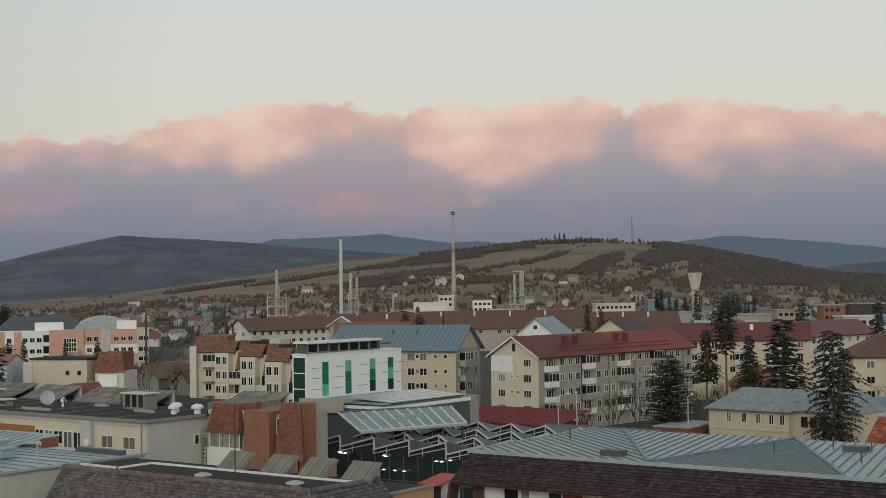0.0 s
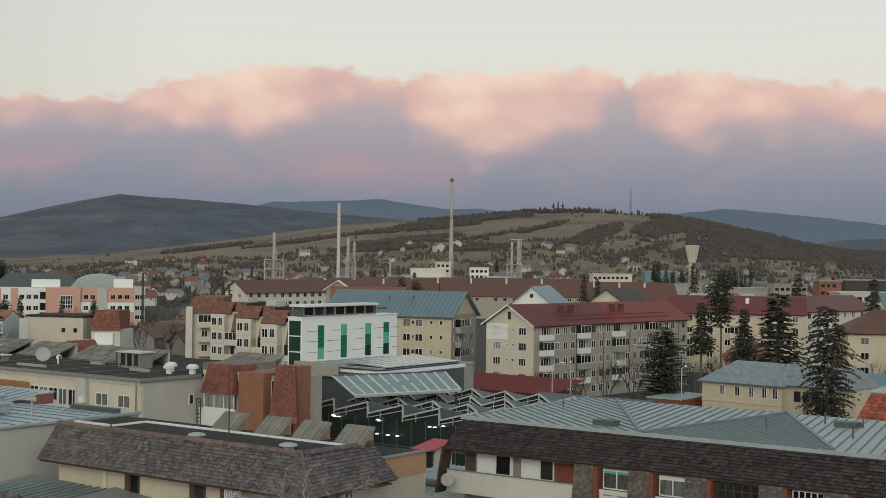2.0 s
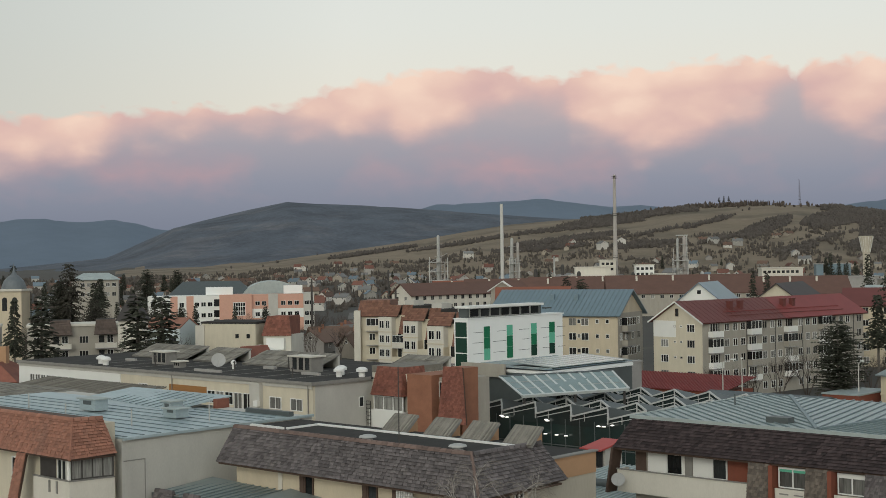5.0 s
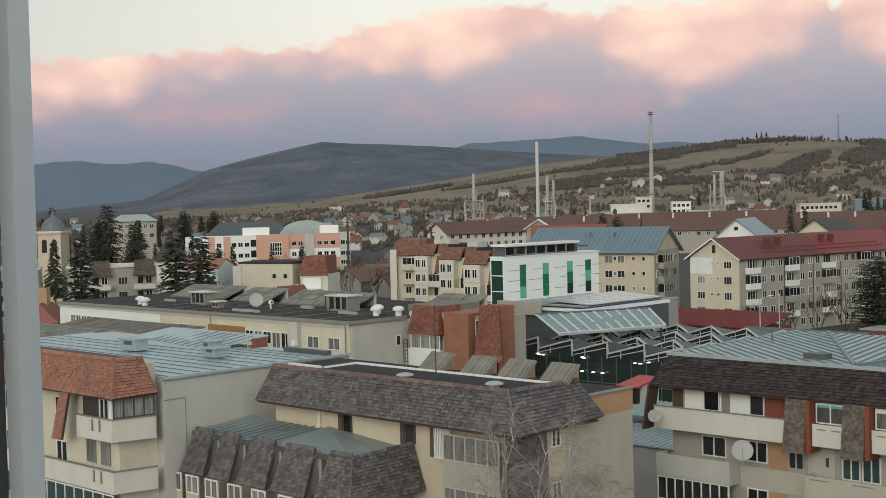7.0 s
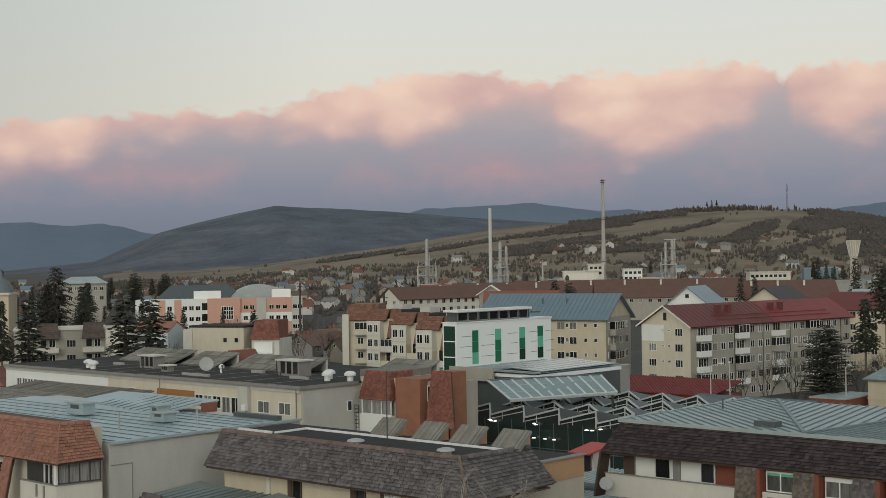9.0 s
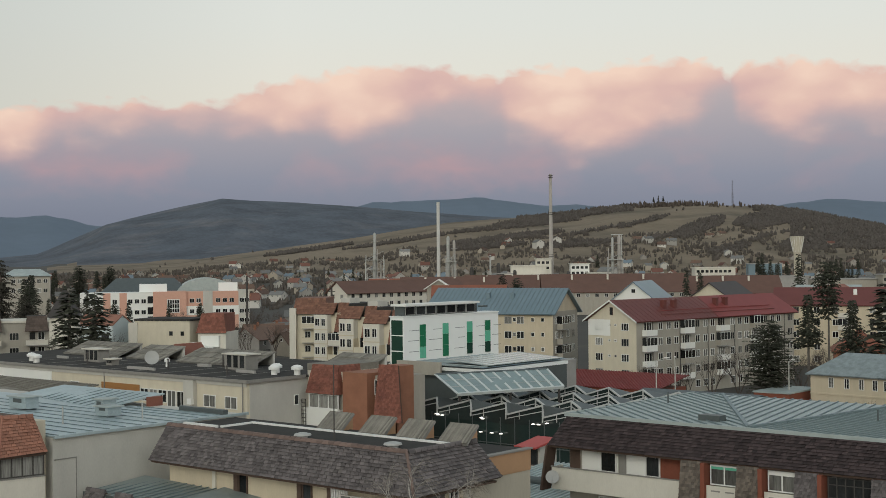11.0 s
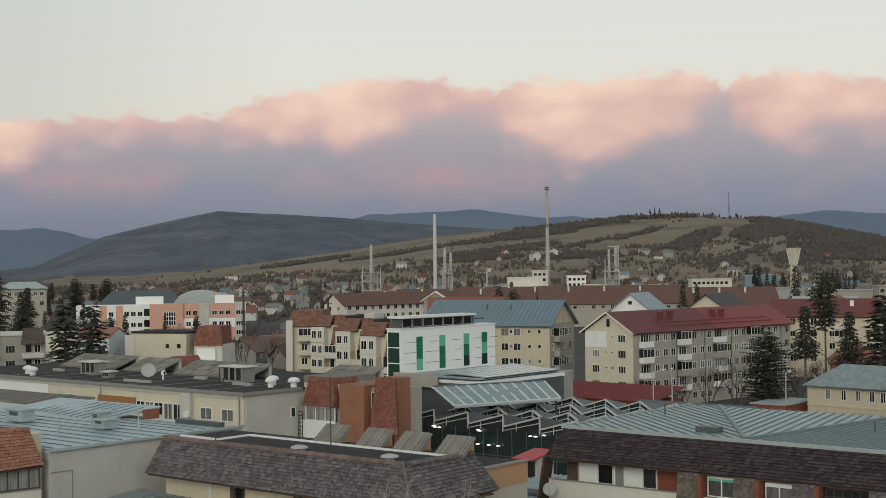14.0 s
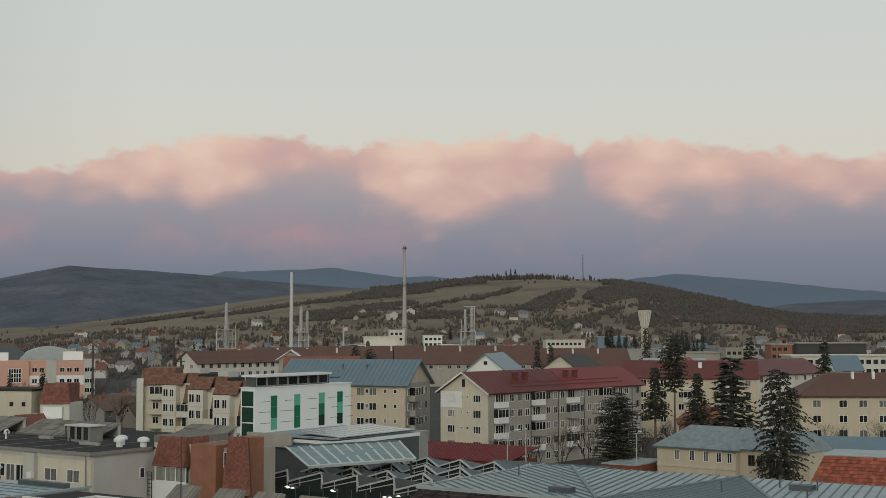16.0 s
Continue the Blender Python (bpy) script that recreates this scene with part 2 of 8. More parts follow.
TILE_WOOD = mat("weathered_shingle", (0.20, 0.185, 0.155, 1), rough=0.85, var=0.4, scale=1.2, island=0.3, other=(0.13, 0.12, 0.10, 1), mix=0.4)
ROOF_BROWN = mat("brown_sheet_roof", (0.13, 0.07, 0.052, 1), rough=0.7, var=0.2, scale=0.3)
ROOF_RUST = mat("rust_sheet_roof", (0.24, 0.085, 0.05, 1), rough=0.7, var=0.2, scale=0.3)
BRICK = mat("red_brick_wall", (0.28, 0.125, 0.075, 1), var=0.3, scale=0.8, other=(0.23, 0.10, 0.06, 1), mix=0.4)
ASPHALT = mat("asphalt", (0.09, 0.09, 0.088, 1), rough=0.9, var=0.25, scale=0.15)
STEEL = mat("grey_steel", (0.42, 0.42, 0.40, 1), rough=0.5, metal=0.4, var=0.2, scale=0.6)
STEEL_DARK = mat("dark_steel", (0.07, 0.065, 0.06, 1), rough=0.7, metal=0.2, var=0.3)
GREEN_DEEP = mat("deep_green_panel", (0.010, 0.16, 0.075, 1), rough=0.3, var=0.08, bump=0.0)
GREEN_MINT = mat("mint_green_panel", (0.12, 0.44, 0.30, 1), rough=0.3, var=0.08, bump=0.0)
GREEN_BLACK = mat("dark_green_glass", (0.016, 0.05, 0.035, 1), rough=0.2, var=0.15, bump=0.0)
DISH = mat("dish_paint", (0.38, 0.38, 0.365, 1), rough=0.5, var=0.1)
BARK = mat("grey_bark", (0.13, 0.115, 0.10, 1), rough=0.9, var=0.3, scale=4)
BARK_BIRCH = mat("birch_bark", (0.42, 0.40, 0.36, 1), rough=0.8, var=0.3, scale=4)
NEEDLES = mat("fir_needles", (0.044, 0.047, 0.034, 1), rough=0.85, var=0.35, scale=0.8, island=0.5, spec=0.2)
TWIGS = mat("bare_twigs", (0.085, 0.07, 0.06, 1), rough=0.9, var=0.3, scale=0.6, island=0.35, spec=0.2)
GARDEN = mat("garden_twigs", (0.100, 0.088, 0.077, 1), rough=0.95, var=0.3, scale=0.1, island=0.25, spec=0.1)
SCRUB = mat("hill_scrub", (0.098, 0.087, 0.079, 1), rough=0.95, var=0.25, scale=0.03, island=0.15, spec=0.1)


# ---------------------------------------------------------------- building kit
def part(name, bm, material, parent=None, label="", kind=""):
    """Links a bmesh as one mesh object under a thing or part."""
    me = bpy.data.meshes.new(name)
    bm.to_mesh(me)
    bm.free()
    for m in (material if isinstance(material, (list, tuple)) else [material]):
        me.materials.append(m)
    ob = new(name, me)
    ob.parent = parent
    return tagged(ob, label=label, kind=kind)


def like(name, source, parent, m):
    """Another object on the same mesh, at the pose m under parent."""
    ob = new(name, source.data if isinstance(source, bpy.types.Object) else source)
    ob.parent = parent
    ob.matrix_local = m
    return ob


def thing(name, label, category, x=0.0, y=0.0, z=0.0, ang=0.0, group="", kind=""):
    ob = new(name)
    ob.empty_display_size = 0.5
    ob.matrix_world = pose(x, y, z, 0, 0, ang)
    return tagged(ob, label, category, group, kind)


def box(bm, x0, y0, z0, x1, y1, z1, mi=0):
    v = [bm.verts.new(c) for c in ((x0, y0, z0), (x1, y0, z0), (x1, y1, z0), (x0, y1, z0), (x0, y0, z1), (x1, y0, z1), (x1, y1, z1), (x0, y1, z1))]
    for f in ((3, 2, 1, 0), (4, 5, 6, 7), (0, 1, 5, 4), (1, 2, 6, 5), (2, 3, 7, 6), (3, 0, 4, 7)):
        bm.faces.new([v[i] for i in f]).material_index = mi


def boxes(*rows):
    bm = bmesh.new()
    for r in rows:
        box(bm, *r)
    return bm


def slab(bm, pts, thick, mi=0):
    """A plate of even thickness whose upper face has the corners pts (counter-clockwise from above)."""
    p = [Vector(q) for q in pts]
    n = (p[1] - p[0]).cross(p[2] - p[0]).normalized()
    up = [bm.verts.new(q) for q in p]
    dn = [bm.verts.new(q - n * thick) for q in p]
    bm.faces.new(up).material_index = mi
    bm.faces.new(dn[::-1]).material_index = mi
    for i in range(len(p)):
        j = (i + 1) % len(p)
        bm.faces.new((up[i], dn[i], dn[j], up[j])).material_index = mi


def tube(bm, a, b, ra, rb, sides=6, mi=0):
    a, b = Vector(a), Vector(b)
    d = (b - a).normalized()
    s = d.cross(Vector((0.3, 0.9, 0.2))).normalized()
    t = d.cross(s)
    rings = [[bm.verts.new(c + (s * math.cos(k * math.tau / sides) + t * math.sin(k * math.tau / sides)) * r) for k in range(sides)] for c, r in ((a, ra), (b, rb))]
    for k in range(sides):
        bm.faces.new((rings[0][k], rings[0][(k + 1) % sides], rings[1][(k + 1) % sides], rings[1][k])).material_index = mi
    bm.faces.new(rings[1]).material_index = mi
    bm.faces.new(rings[0][::-1]).material_index = mi


def lathe(bm, profile, sides=16, mi=0, cx=0.0, cy=0.0):
    rings = [[bm.verts.new((cx + r * math.cos(k * math.tau / sides), cy + r * math.sin(k * math.tau / sides), z)) for k in range(sides)] for r, z in profile]
    for a, b in zip(rings, rings[1:]):
        for k in range(sides):
            bm.faces.new((a[k], a[(k + 1) % sides], b[(k + 1) % sides], b[k])).material_index = mi
    bm.faces.new(rings[-1]).material_index = mi
    bm.faces.new(rings[0][::-1]).material_index = mi


rng = random.Random(5)


def tiles(bm, bl, br, tr, tl, tw=0.3, th=0.22, mi=0, proud=0.07):
    """Courses of overlapping tiles over the slope with these corners (lower left, lower right, upper right, upper left)."""
    bl, br, tr, tl = map(Vector, (bl, br, tr, tl))
    n = (br - bl).cross(tl - bl).normalized()
    rows = max(1, round(((tl - bl).length + (tr - br).length) / 2 / th))
    for r in range(rows):
        f0, f1 = r / rows, (r + 1.25) / rows
        l0, r0, l1, r1 = bl.lerp(tl, f0), br.lerp(tr, f0), bl.lerp(tl, min(f1, 1.0)), br.lerp(tr, min(f1, 1.0))
        cols = max(1, round((r0 - l0).length / tw))
        sh = 0.5 if r % 2 else 0.0
        for c in range(cols + (1 if sh else 0)):
            a, b = max(0.0, (c - sh) / cols), min(1.0, (c + 1 - sh) / cols)
            if b - a < 0.004:
                continue
            g = 0.03 / cols
            lift = proud * rng.uniform(0.8, 1.5)
            q = [l0.lerp(r0, a + g) + n * lift, l0.lerp(r0, b - g) + n * lift, l1.lerp(r1, b - g) + n * 0.008, l1.lerp(r1, a + g) + n * 0.008]
            up = [bm.verts.new(p + n * rng.uniform(-0.004, 0.004)) for p in q]
            dn = [bm.verts.new(p - n * 0.045) for p in q]
            bm.faces.new(up).material_index = mi
            for i in range(4):
                j = (i + 1) % 4
                bm.faces.new((up[i], dn[i], dn[j], up[j])).material_index = mi


def lattice(xs, zs, y0, y1):
    """A one-piece lattice of bars: every second field between the xs and the zs is open."""
    bm = bmesh.new()
    nx, nz = len(xs) - 1, len(zs) - 1
    solid = {(i, k) for i in range(nx) for k in range(nz) if i % 2 == 0 or k % 2 == 0}
    vert = {}

    def vt(i, k, b):
        if (i, k, b) not in vert:
            vert[i, k, b] = bm.verts.new((xs[i], y1 if b else y0, zs[k]))
        return vert[i, k, b]
    for i, k in solid:
        bm.faces.new([vt(i, k, 0), vt(i + 1, k, 0), vt(i + 1, k + 1, 0), vt(i, k + 1, 0)])
        bm.faces.new([vt(i, k + 1, 1), vt(i + 1, k + 1, 1), vt(i + 1, k, 1), vt(i, k, 1)])
        for (di, dk), (p, q) in (((-1, 0), ((i, k), (i, k + 1))), ((1, 0), ((i + 1, k + 1), (i + 1, k))), ((0, -1), ((i + 1, k), (i, k))), ((0, 1), ((i, k + 1), (i + 1, k + 1)))):
            if (i + di, k + dk) not in solid:
                bm.faces.new([vt(*p, 0), vt(*q, 0), vt(*q, 1), vt(*p, 1)])
    return bm


def bars(a, b, n, w):
    """Edges of n + 1 bars of width w, evenly spread from a to b."""
    out = []
    for i in range(n + 1):
        c = a + w / 2 + (b - a - w) * i / n
        out += [c - w / 2, c + w / 2]
    return out


def prism(bm, pts, z0, z1, mi=0):
    """A plan outline (counter-clockwise) drawn up from z0 to z1."""
    lo, hi = [bm.verts.new((x, y, z0)) for x, y in pts], [bm.verts.new((x, y, z1)) for x, y in pts]
    bm.faces.new(lo[::-1]).material_index = mi
    bm.faces.new(hi).material_index = mi
    for i in range(len(pts)):
        j = (i + 1) % len(pts)
        bm.faces.new((lo[i], lo[j], hi[j], hi[i])).material_index = mi


def outline(pts, z0, z1):
    bm = bmesh.new()
    prism(bm, pts, z0, z1)
    return bm


WINDOWS = {}


def window_mesh(w, h, panes, frame_mat, glass_mat, depth=0.09):
    """Frame and glazing of one window, facing -y, origin at the middle of its lower edge."""
    key = (w, h, panes, frame_mat.name, glass_mat.name)
    if key not in WINDOWS:
        f = 0.075
        xs = sorted({-w / 2, -w / 2 + f, w / 2 - f, w / 2} | {v for i in range(1, panes) for v in (-w / 2 + i * w / panes - f / 2, -w / 2 + i * w / panes + f / 2)})
        bm = lattice(xs, [0, f, h - f, h], -depth, 0.02)
        a = bpy.data.meshes.new("window")
        bm.to_mesh(a), bm.free()
        a.materials.append(frame_mat)
        bm = boxes((-w / 2 + 0.02, -depth * 0.45, 0.02, w / 2 - 0.02, 0.01, h - 0.02))
        b = bpy.data.meshes.new("pane")
        bm.to_mesh(b), bm.free()
        b.materials.append(glass_mat)
        WINDOWS[key] = (a, b)
    return WINDOWS[key]


FRAME_GREY = mat("painted_frame", (0.42, 0.40, 0.36, 1), rough=0.6, var=0.15, bump=0.02)


def window(parent, m, w=1.2, h=1.35, panes=2, frame_mat=None, glass=None):
    a, b = window_mesh(w, h, panes, frame_mat or TRIM_WHITE, glass or GLASS_DARK)
    ob = like("window", a, parent, m)
    like("pane", b, ob, Matrix())
    return ob


def face_pose(face, L, W, u, z, out=0.0):
    """Pose on a box's wall: u metres along it as seen from outside."""
    if face == "S":
        return pose(u, -out, z)
    if face == "E":
        return pose(L + out, u, z, 0, 0, 90)
    if face == "N":
        return pose(L - u, W + out, z, 0, 0, 180)
    return pose(-out, W - u, z, 0, 0, -90)


def gable_roof(bm, L, W, he, hr, o=0.5, t=0.22, along="x", hip=0.0):
    """Two (or, with hip, four) plates; the ridge along x or y."""
    def c(a, b, z):
        return (a, b, z) if along == "x" else (L - b, a, z)
    A, B = (L, W) if along == "x" else (W, L)
    k = (hr - he) / (B / 2)
    zo = he - k * o
    if hip:
        h = hip
        kk = (hr - he) / h
        e = o * k / kk if kk else o
        slab(bm, [c(-e, -o, zo), c(A + e, -o, zo), c(A - h, B / 2, hr), c(h, B / 2, hr)], t)
        slab(bm, [c(A + e, B + o, zo), c(-e, B + o, zo), c(h, B / 2, hr), c(A - h, B / 2, hr)], t)
        slab(bm, [c(A + e, -o, zo), c(A + e, B + o, zo), c(A - h, B / 2, hr)], t)
        slab(bm, [c(-e, B + o, zo), c(-e, -o, zo), c(h, B / 2, hr)], t)
    else:
        slab(bm, [c(-o, -o, zo), c(A + o, -o, zo), c(A + o, B / 2, hr), c(-o, B / 2, hr)], t)
        slab(bm, [c(A + o, B + o, zo), c(-o, B + o, zo), c(-o, B / 2, hr), c(A + o, B / 2, hr)], t)


def body_mesh(L, W, h, hr=None, along="x", z0=0.0):
    """Walls as one closed body; with hr the gables rise to the ridge."""
    bm = bmesh.new()
    if hr is None:
        box(bm, 0, 0, z0, L, W, h)
        return bm
    r = hr - 0.3
    if along == "x":
        prof = [(0, z0), (W, z0), (W, h - 0.05), (W / 2, r), (0, h - 0.05)]
        ends = [[bm.verts.new((x, y, z)) for y, z in prof] for x in (0, L)]
        bm.faces.new(ends[0][::-1]), bm.faces.new(ends[1])
    else:
        prof = [(0, z0), (L, z0), (L, h - 0.05), (L / 2, r), (0, h - 0.05)]
        ends = [[bm.verts.new((x, y, z)) for x, z in prof] for y in (0, W)]
        bm.faces.new(ends[0]), bm.faces.new(ends[1][::-1])
    for i in range(5):
        j = (i + 1) % 5
        bm.faces.new((ends[0][i], ends[0][j], ends[1][j], ends[1][i]) if along == "x" else (ends[0][j], ends[0][i], ends[1][i], ends[1][j]))
    bmesh.ops.recalc_face_normals(bm, faces=bm.faces)
    return bm


def seams(bm, p0, p1, run, step=0.6, w=0.05, h=0.06):
    """Standing seams: ribs that start along the edge p0-p1 and run by the vector run."""
    p0, p1, run = Vector(p0), Vector(p1), Vector(run)
    n = max(1, int((p1 - p0).length / step))
    d = (p1 - p0).normalized()
    up = d.cross(run).normalized()
    if up.z < 0:
        up = -up
    for i in range(n + 1):
        a = p0.lerp(p1, i / n)
        v = [bm.verts.new(q) for q in (a - d * w / 2, a + d * w / 2, a + d * w / 2 + up * h, a - d * w / 2 + up * h)]
        u = [bm.verts.new(x.co + run) for x in v]
        for k in range(4):
            j = (k + 1) % 4
            bm.faces.new((v[k], v[j], u[j], u[k]))
        bm.faces.new(v[::-1]), bm.faces.new(u)


# ---------------------------------------------------------------- the land
HILL = [(-26, -0.5), (-11.6, 0.0), (-6.9, 0.6), (-3.5, 1.06), (-0.1, 1.6), (4.3, 1.88), (7.7, 2.22), (10, 2.25), (12.4, 2.17), (14, 2.05), (15.4, 1.8), (17.1, 1.44), (18.1, 1.24), (19.2, 0.95), (20.8, 0.64), (22.6, 0.56), (26, 0.4)]
WOODED = [(-26, -0.4), (-21.4, -0.05), (-17.1, 0.35), (-14.4, 1.54), (-11.4, 2.25), (-9.6, 2.59), (-7.6, 2.44), (-4.5, 2.3), (0.4, 1.86), (4, 1.6), (9, 0.6), (17, 0.4), (21, 1.05), (26, 1.2)]
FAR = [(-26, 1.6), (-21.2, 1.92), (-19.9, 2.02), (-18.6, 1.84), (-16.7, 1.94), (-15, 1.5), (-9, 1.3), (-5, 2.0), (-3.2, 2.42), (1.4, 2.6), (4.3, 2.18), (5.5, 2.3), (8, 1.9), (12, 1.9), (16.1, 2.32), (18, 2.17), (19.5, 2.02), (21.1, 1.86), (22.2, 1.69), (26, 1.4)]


def rise(r, a, b, p=1.0):
    s = min(max((r - a) / (b - a), 0.0), 1.0)
    return (s * s * (3 - 2 * s)) ** p


def land(az, r):
    """Height of the ground, and which land it is: 0 town, 1 fields on the hill, 2 wooded mountain, 3 far mountains."""
    z = 9 * rise(r, 550, 1050) + 9 * rise(r, 1000, 2000)
    if not -60 < az < 60 or r < 900:
        return z, 0
    kind = 0
    fade = rise(60 - abs(az), 0, 25)
    n = noise.fractal(Vector((az * 0.35, r * 0.004, 1.3)), 1.0, 2.1, 4)
    hc = EYE + 1750 * math.tan(radians(lerp_table(HILL, az))) - 18
    if hc > 0:
        s = min(max((r - 1020) / 730, 0.0), 1.0)
        h = hc * fade * (s ** 0.85 if r <= 1750 else max(0.0, 1 - (r - 1750) / 1300))
        h += n * 7.0 * s * (1 - s) * 4 * min(1, hc / 30)
        if h > 1.5 and r > 1020:
            z, kind = z + max(h, 0), 1
    if r > 1850:
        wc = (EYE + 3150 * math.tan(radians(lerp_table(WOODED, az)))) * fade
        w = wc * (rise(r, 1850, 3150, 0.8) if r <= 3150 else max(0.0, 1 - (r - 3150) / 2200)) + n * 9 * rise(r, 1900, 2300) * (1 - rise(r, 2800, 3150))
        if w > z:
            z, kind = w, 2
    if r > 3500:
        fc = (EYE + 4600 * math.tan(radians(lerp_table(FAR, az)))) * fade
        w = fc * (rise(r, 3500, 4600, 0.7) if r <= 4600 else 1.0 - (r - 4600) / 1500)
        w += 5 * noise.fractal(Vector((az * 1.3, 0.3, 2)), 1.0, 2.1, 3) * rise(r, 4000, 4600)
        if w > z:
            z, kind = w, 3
    return z, kind


TOWN_GROUND = mat("town_ground", (0.058, 0.054, 0.047, 1), rough=0.95, var=0.3, scale=0.03, fine=0.5, other=(0.095, 0.083, 0.062, 1), mix=0.45)
FIELD = mat("dry_grass_hill", (0.215, 0.174, 0.128, 1), rough=0.95, var=0.30, scale=0.018, fine=0.2, other=(0.125, 0.107, 0.083, 1), mix=0.52, stretch=(1, 1, 2.5), spec=0.1)
# distance haze is painted into both mountain colours: paler and bluer than woods are
HAZY_FOREST = mat("hazy_wooded_mountain", (0.105, 0.118, 0.140, 1), rough=1.0, var=0.5, scale=0.012, fine=0.14, other=(0.155, 0.155, 0.168, 1), mix=0.48, bump=0.0, spec=0.05)
HAZY_FAR = mat("hazy_distant_mountain", (0.150, 0.188, 0.238, 1), rough=1.0, var=0.10, scale=0.004, fine=0.02, bump=0.0, spec=0.05)


def build_ground():
    azs = [-180 + 6 * i for i in range(25)] + [-30 + 0.4 * i for i in range(151)] + [36 + 6 * i for i in range(24)]
    rs = [0.0, 15, 40, 80, 140, 220, 320, 430, 550, 680, 800, 900, 980, 1020] + [1020 + 30 * i for i in range(1, 30)] + [1950 + 85 * i for i in range(36)]
    rs = [r for r in rs if r <= 4850]
    verts, faces, kinds = [], [], []
    for r in rs:
        for az in azs:
            x, y = polar(az, r)
            verts.append((x, y, land(az, r)[0] - (0.02 if r == 0 else 0)))
    n = len(azs)
    for i in range(len(rs) - 1):
        for j in range(n):
            k = (j + 1) % n
            faces.append((i * n + j, i * n + k, (i + 1) * n + k, (i + 1) * n + j))
            am = azs[j] + 0.2
            kinds.append(land(am, (rs[i] + rs[i + 1]) / 2)[1])
    me = bpy.data.meshes.new("ground")
    me.from_pydata(verts, [], faces)
    for m in (TOWN_GROUND, FIELD, HAZY_FOREST, HAZY_FAR):
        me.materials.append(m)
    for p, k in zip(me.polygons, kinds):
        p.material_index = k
        p.use_smooth = True
    bm = bmesh.new()
    bm.from_mesh(me)
    bmesh.ops.recalc_face_normals(bm, faces=bm.faces)
    if bm.faces[200].normal.z < 0:
        bmesh.ops.reverse_faces(bm, faces=bm.faces)
    bm.to_mesh(me), bm.free()
    return tagged(new("ground", me), "town ground rising to brown fields and wooded mountains", "ground", kind="structure")


ground = build_ground()


def tufts(name, label, material, spots, seed, w=(2, 5), h=(2, 5), sides=5):
    """Many ragged clumps in one mesh."""
    r = random.Random(seed)
    verts, faces = [], []
    for x, y, z in spots:
        ww, hh = r.uniform(*w), r.uniform(*h)
        for k in range(2):
            b = len(verts)
            ox, oy = r.uniform(-ww, ww) * 0.4, r.uniform(-ww, ww) * 0.4
            sc = r.uniform(0.6, 1.0)
            for i in range(sides):
                a = i * math.tau / sides + r.uniform(-0.4, 0.4)
                verts.append((x + ox + math.cos(a) * ww * 0.30 * sc, y + oy + math.sin(a) * ww * 0.30 * sc, z - 0.4))
            for i in range(sides):
                a = i * math.tau / sides + r.uniform(-0.4, 0.4)
                q = r.uniform(0.3, 0.62) * ww * sc
                verts.append((x + ox + math.cos(a) * q, y + oy + math.sin(a) * q, z + hh * r.uniform(0.35, 0.75) * sc))
            verts.append((x + ox + r.uniform(-0.2, 0.2) * ww, y + oy + r.uniform(-0.2, 0.2) * ww, z + hh * sc))
            for i in range(sides):
                j = (i + 1) % sides
                faces += [(b + i, b + j, b + sides + j, b + sides + i), (b + sides + i, b + sides + j, b + 2 * sides)]
    me = bpy.data.meshes.new(name)
    me.from_pydata(verts, [], faces)
    me.materials.append(material)
    return tagged(new(name, me), label, "vegetation", kind="stuff")


# woods and hedges on the hill: azimuth, elevation, half width, half height, rise per degree
PATCHES = [(10.75, 1.2, 1.1, 0.28, 0.33), (13.7, 1.52, 1.5, 0.32, 0.12), (5.0, 1.75, 3.2, 0.16, 0.14), (8.5, 1.5, 1.1, 0.07, 0.25), (12.0, 0.25, 0.9, 0.16, 0.2), (0.0, 1.05, 2.6, 0.05, 0.13), (2.6, 0.85, 2.6, 0.10, 0.10),
           (-2.2, 0.72, 2.4, 0.05, 0.14), (3.2, 1.35, 2.4, 0.06, 0.10), (6.3, 1.12, 1.6, 0.05, 0.18), (-6.0, 0.4, 2.0, 0.05, 0.13), (8.9, 0.75, 1.3, 0.04, 0.2), (1.2, 0.45, 2.2, 0.10, 0.06), (5.5, 0.55, 1.8, 0.12, 0.05), (13.2, 0.7, 1.2, 0.05, 0.25), (15.5, 0.5, 1.4, 0.3, 0.1)]


def hill_spots():
    r, out = random.Random(11), []
    while len(out) < 21000:
        az, d = r.uniform(-13, 26), 1060 + 690 * r.random() ** 0.8
        z, k = land(az, d)
        if k != 1:
            continue
        el = math.degrees(math.atan2(z - EYE, d))
        jag = 0.35 * noise.noise(Vector((az * 2.2, d * 0.03, 1.0)))
        inside = any(((az - a) / w) ** 2 + ((el - e - k * (az - a)) / h) ** 2 < 1 + jag for a, e, w, h, k in PATCHES)
        crest = d > 1640 and (3 < az < 8 or az > 13)
        right = az > 14.5 and d > 1250
        if inside or (crest and r.random() < 0.6) or (right and r.random() < 0.75) or r.random() < 0.0008:
            out.append((*polar(az, d), z))
    return out


tufts("hillside_scrub", "dark leafless scrub and woods on the brown hillside", SCRUB, hill_spots(), 2, (1.6, 4.2), (1.8, 5.0), 4)


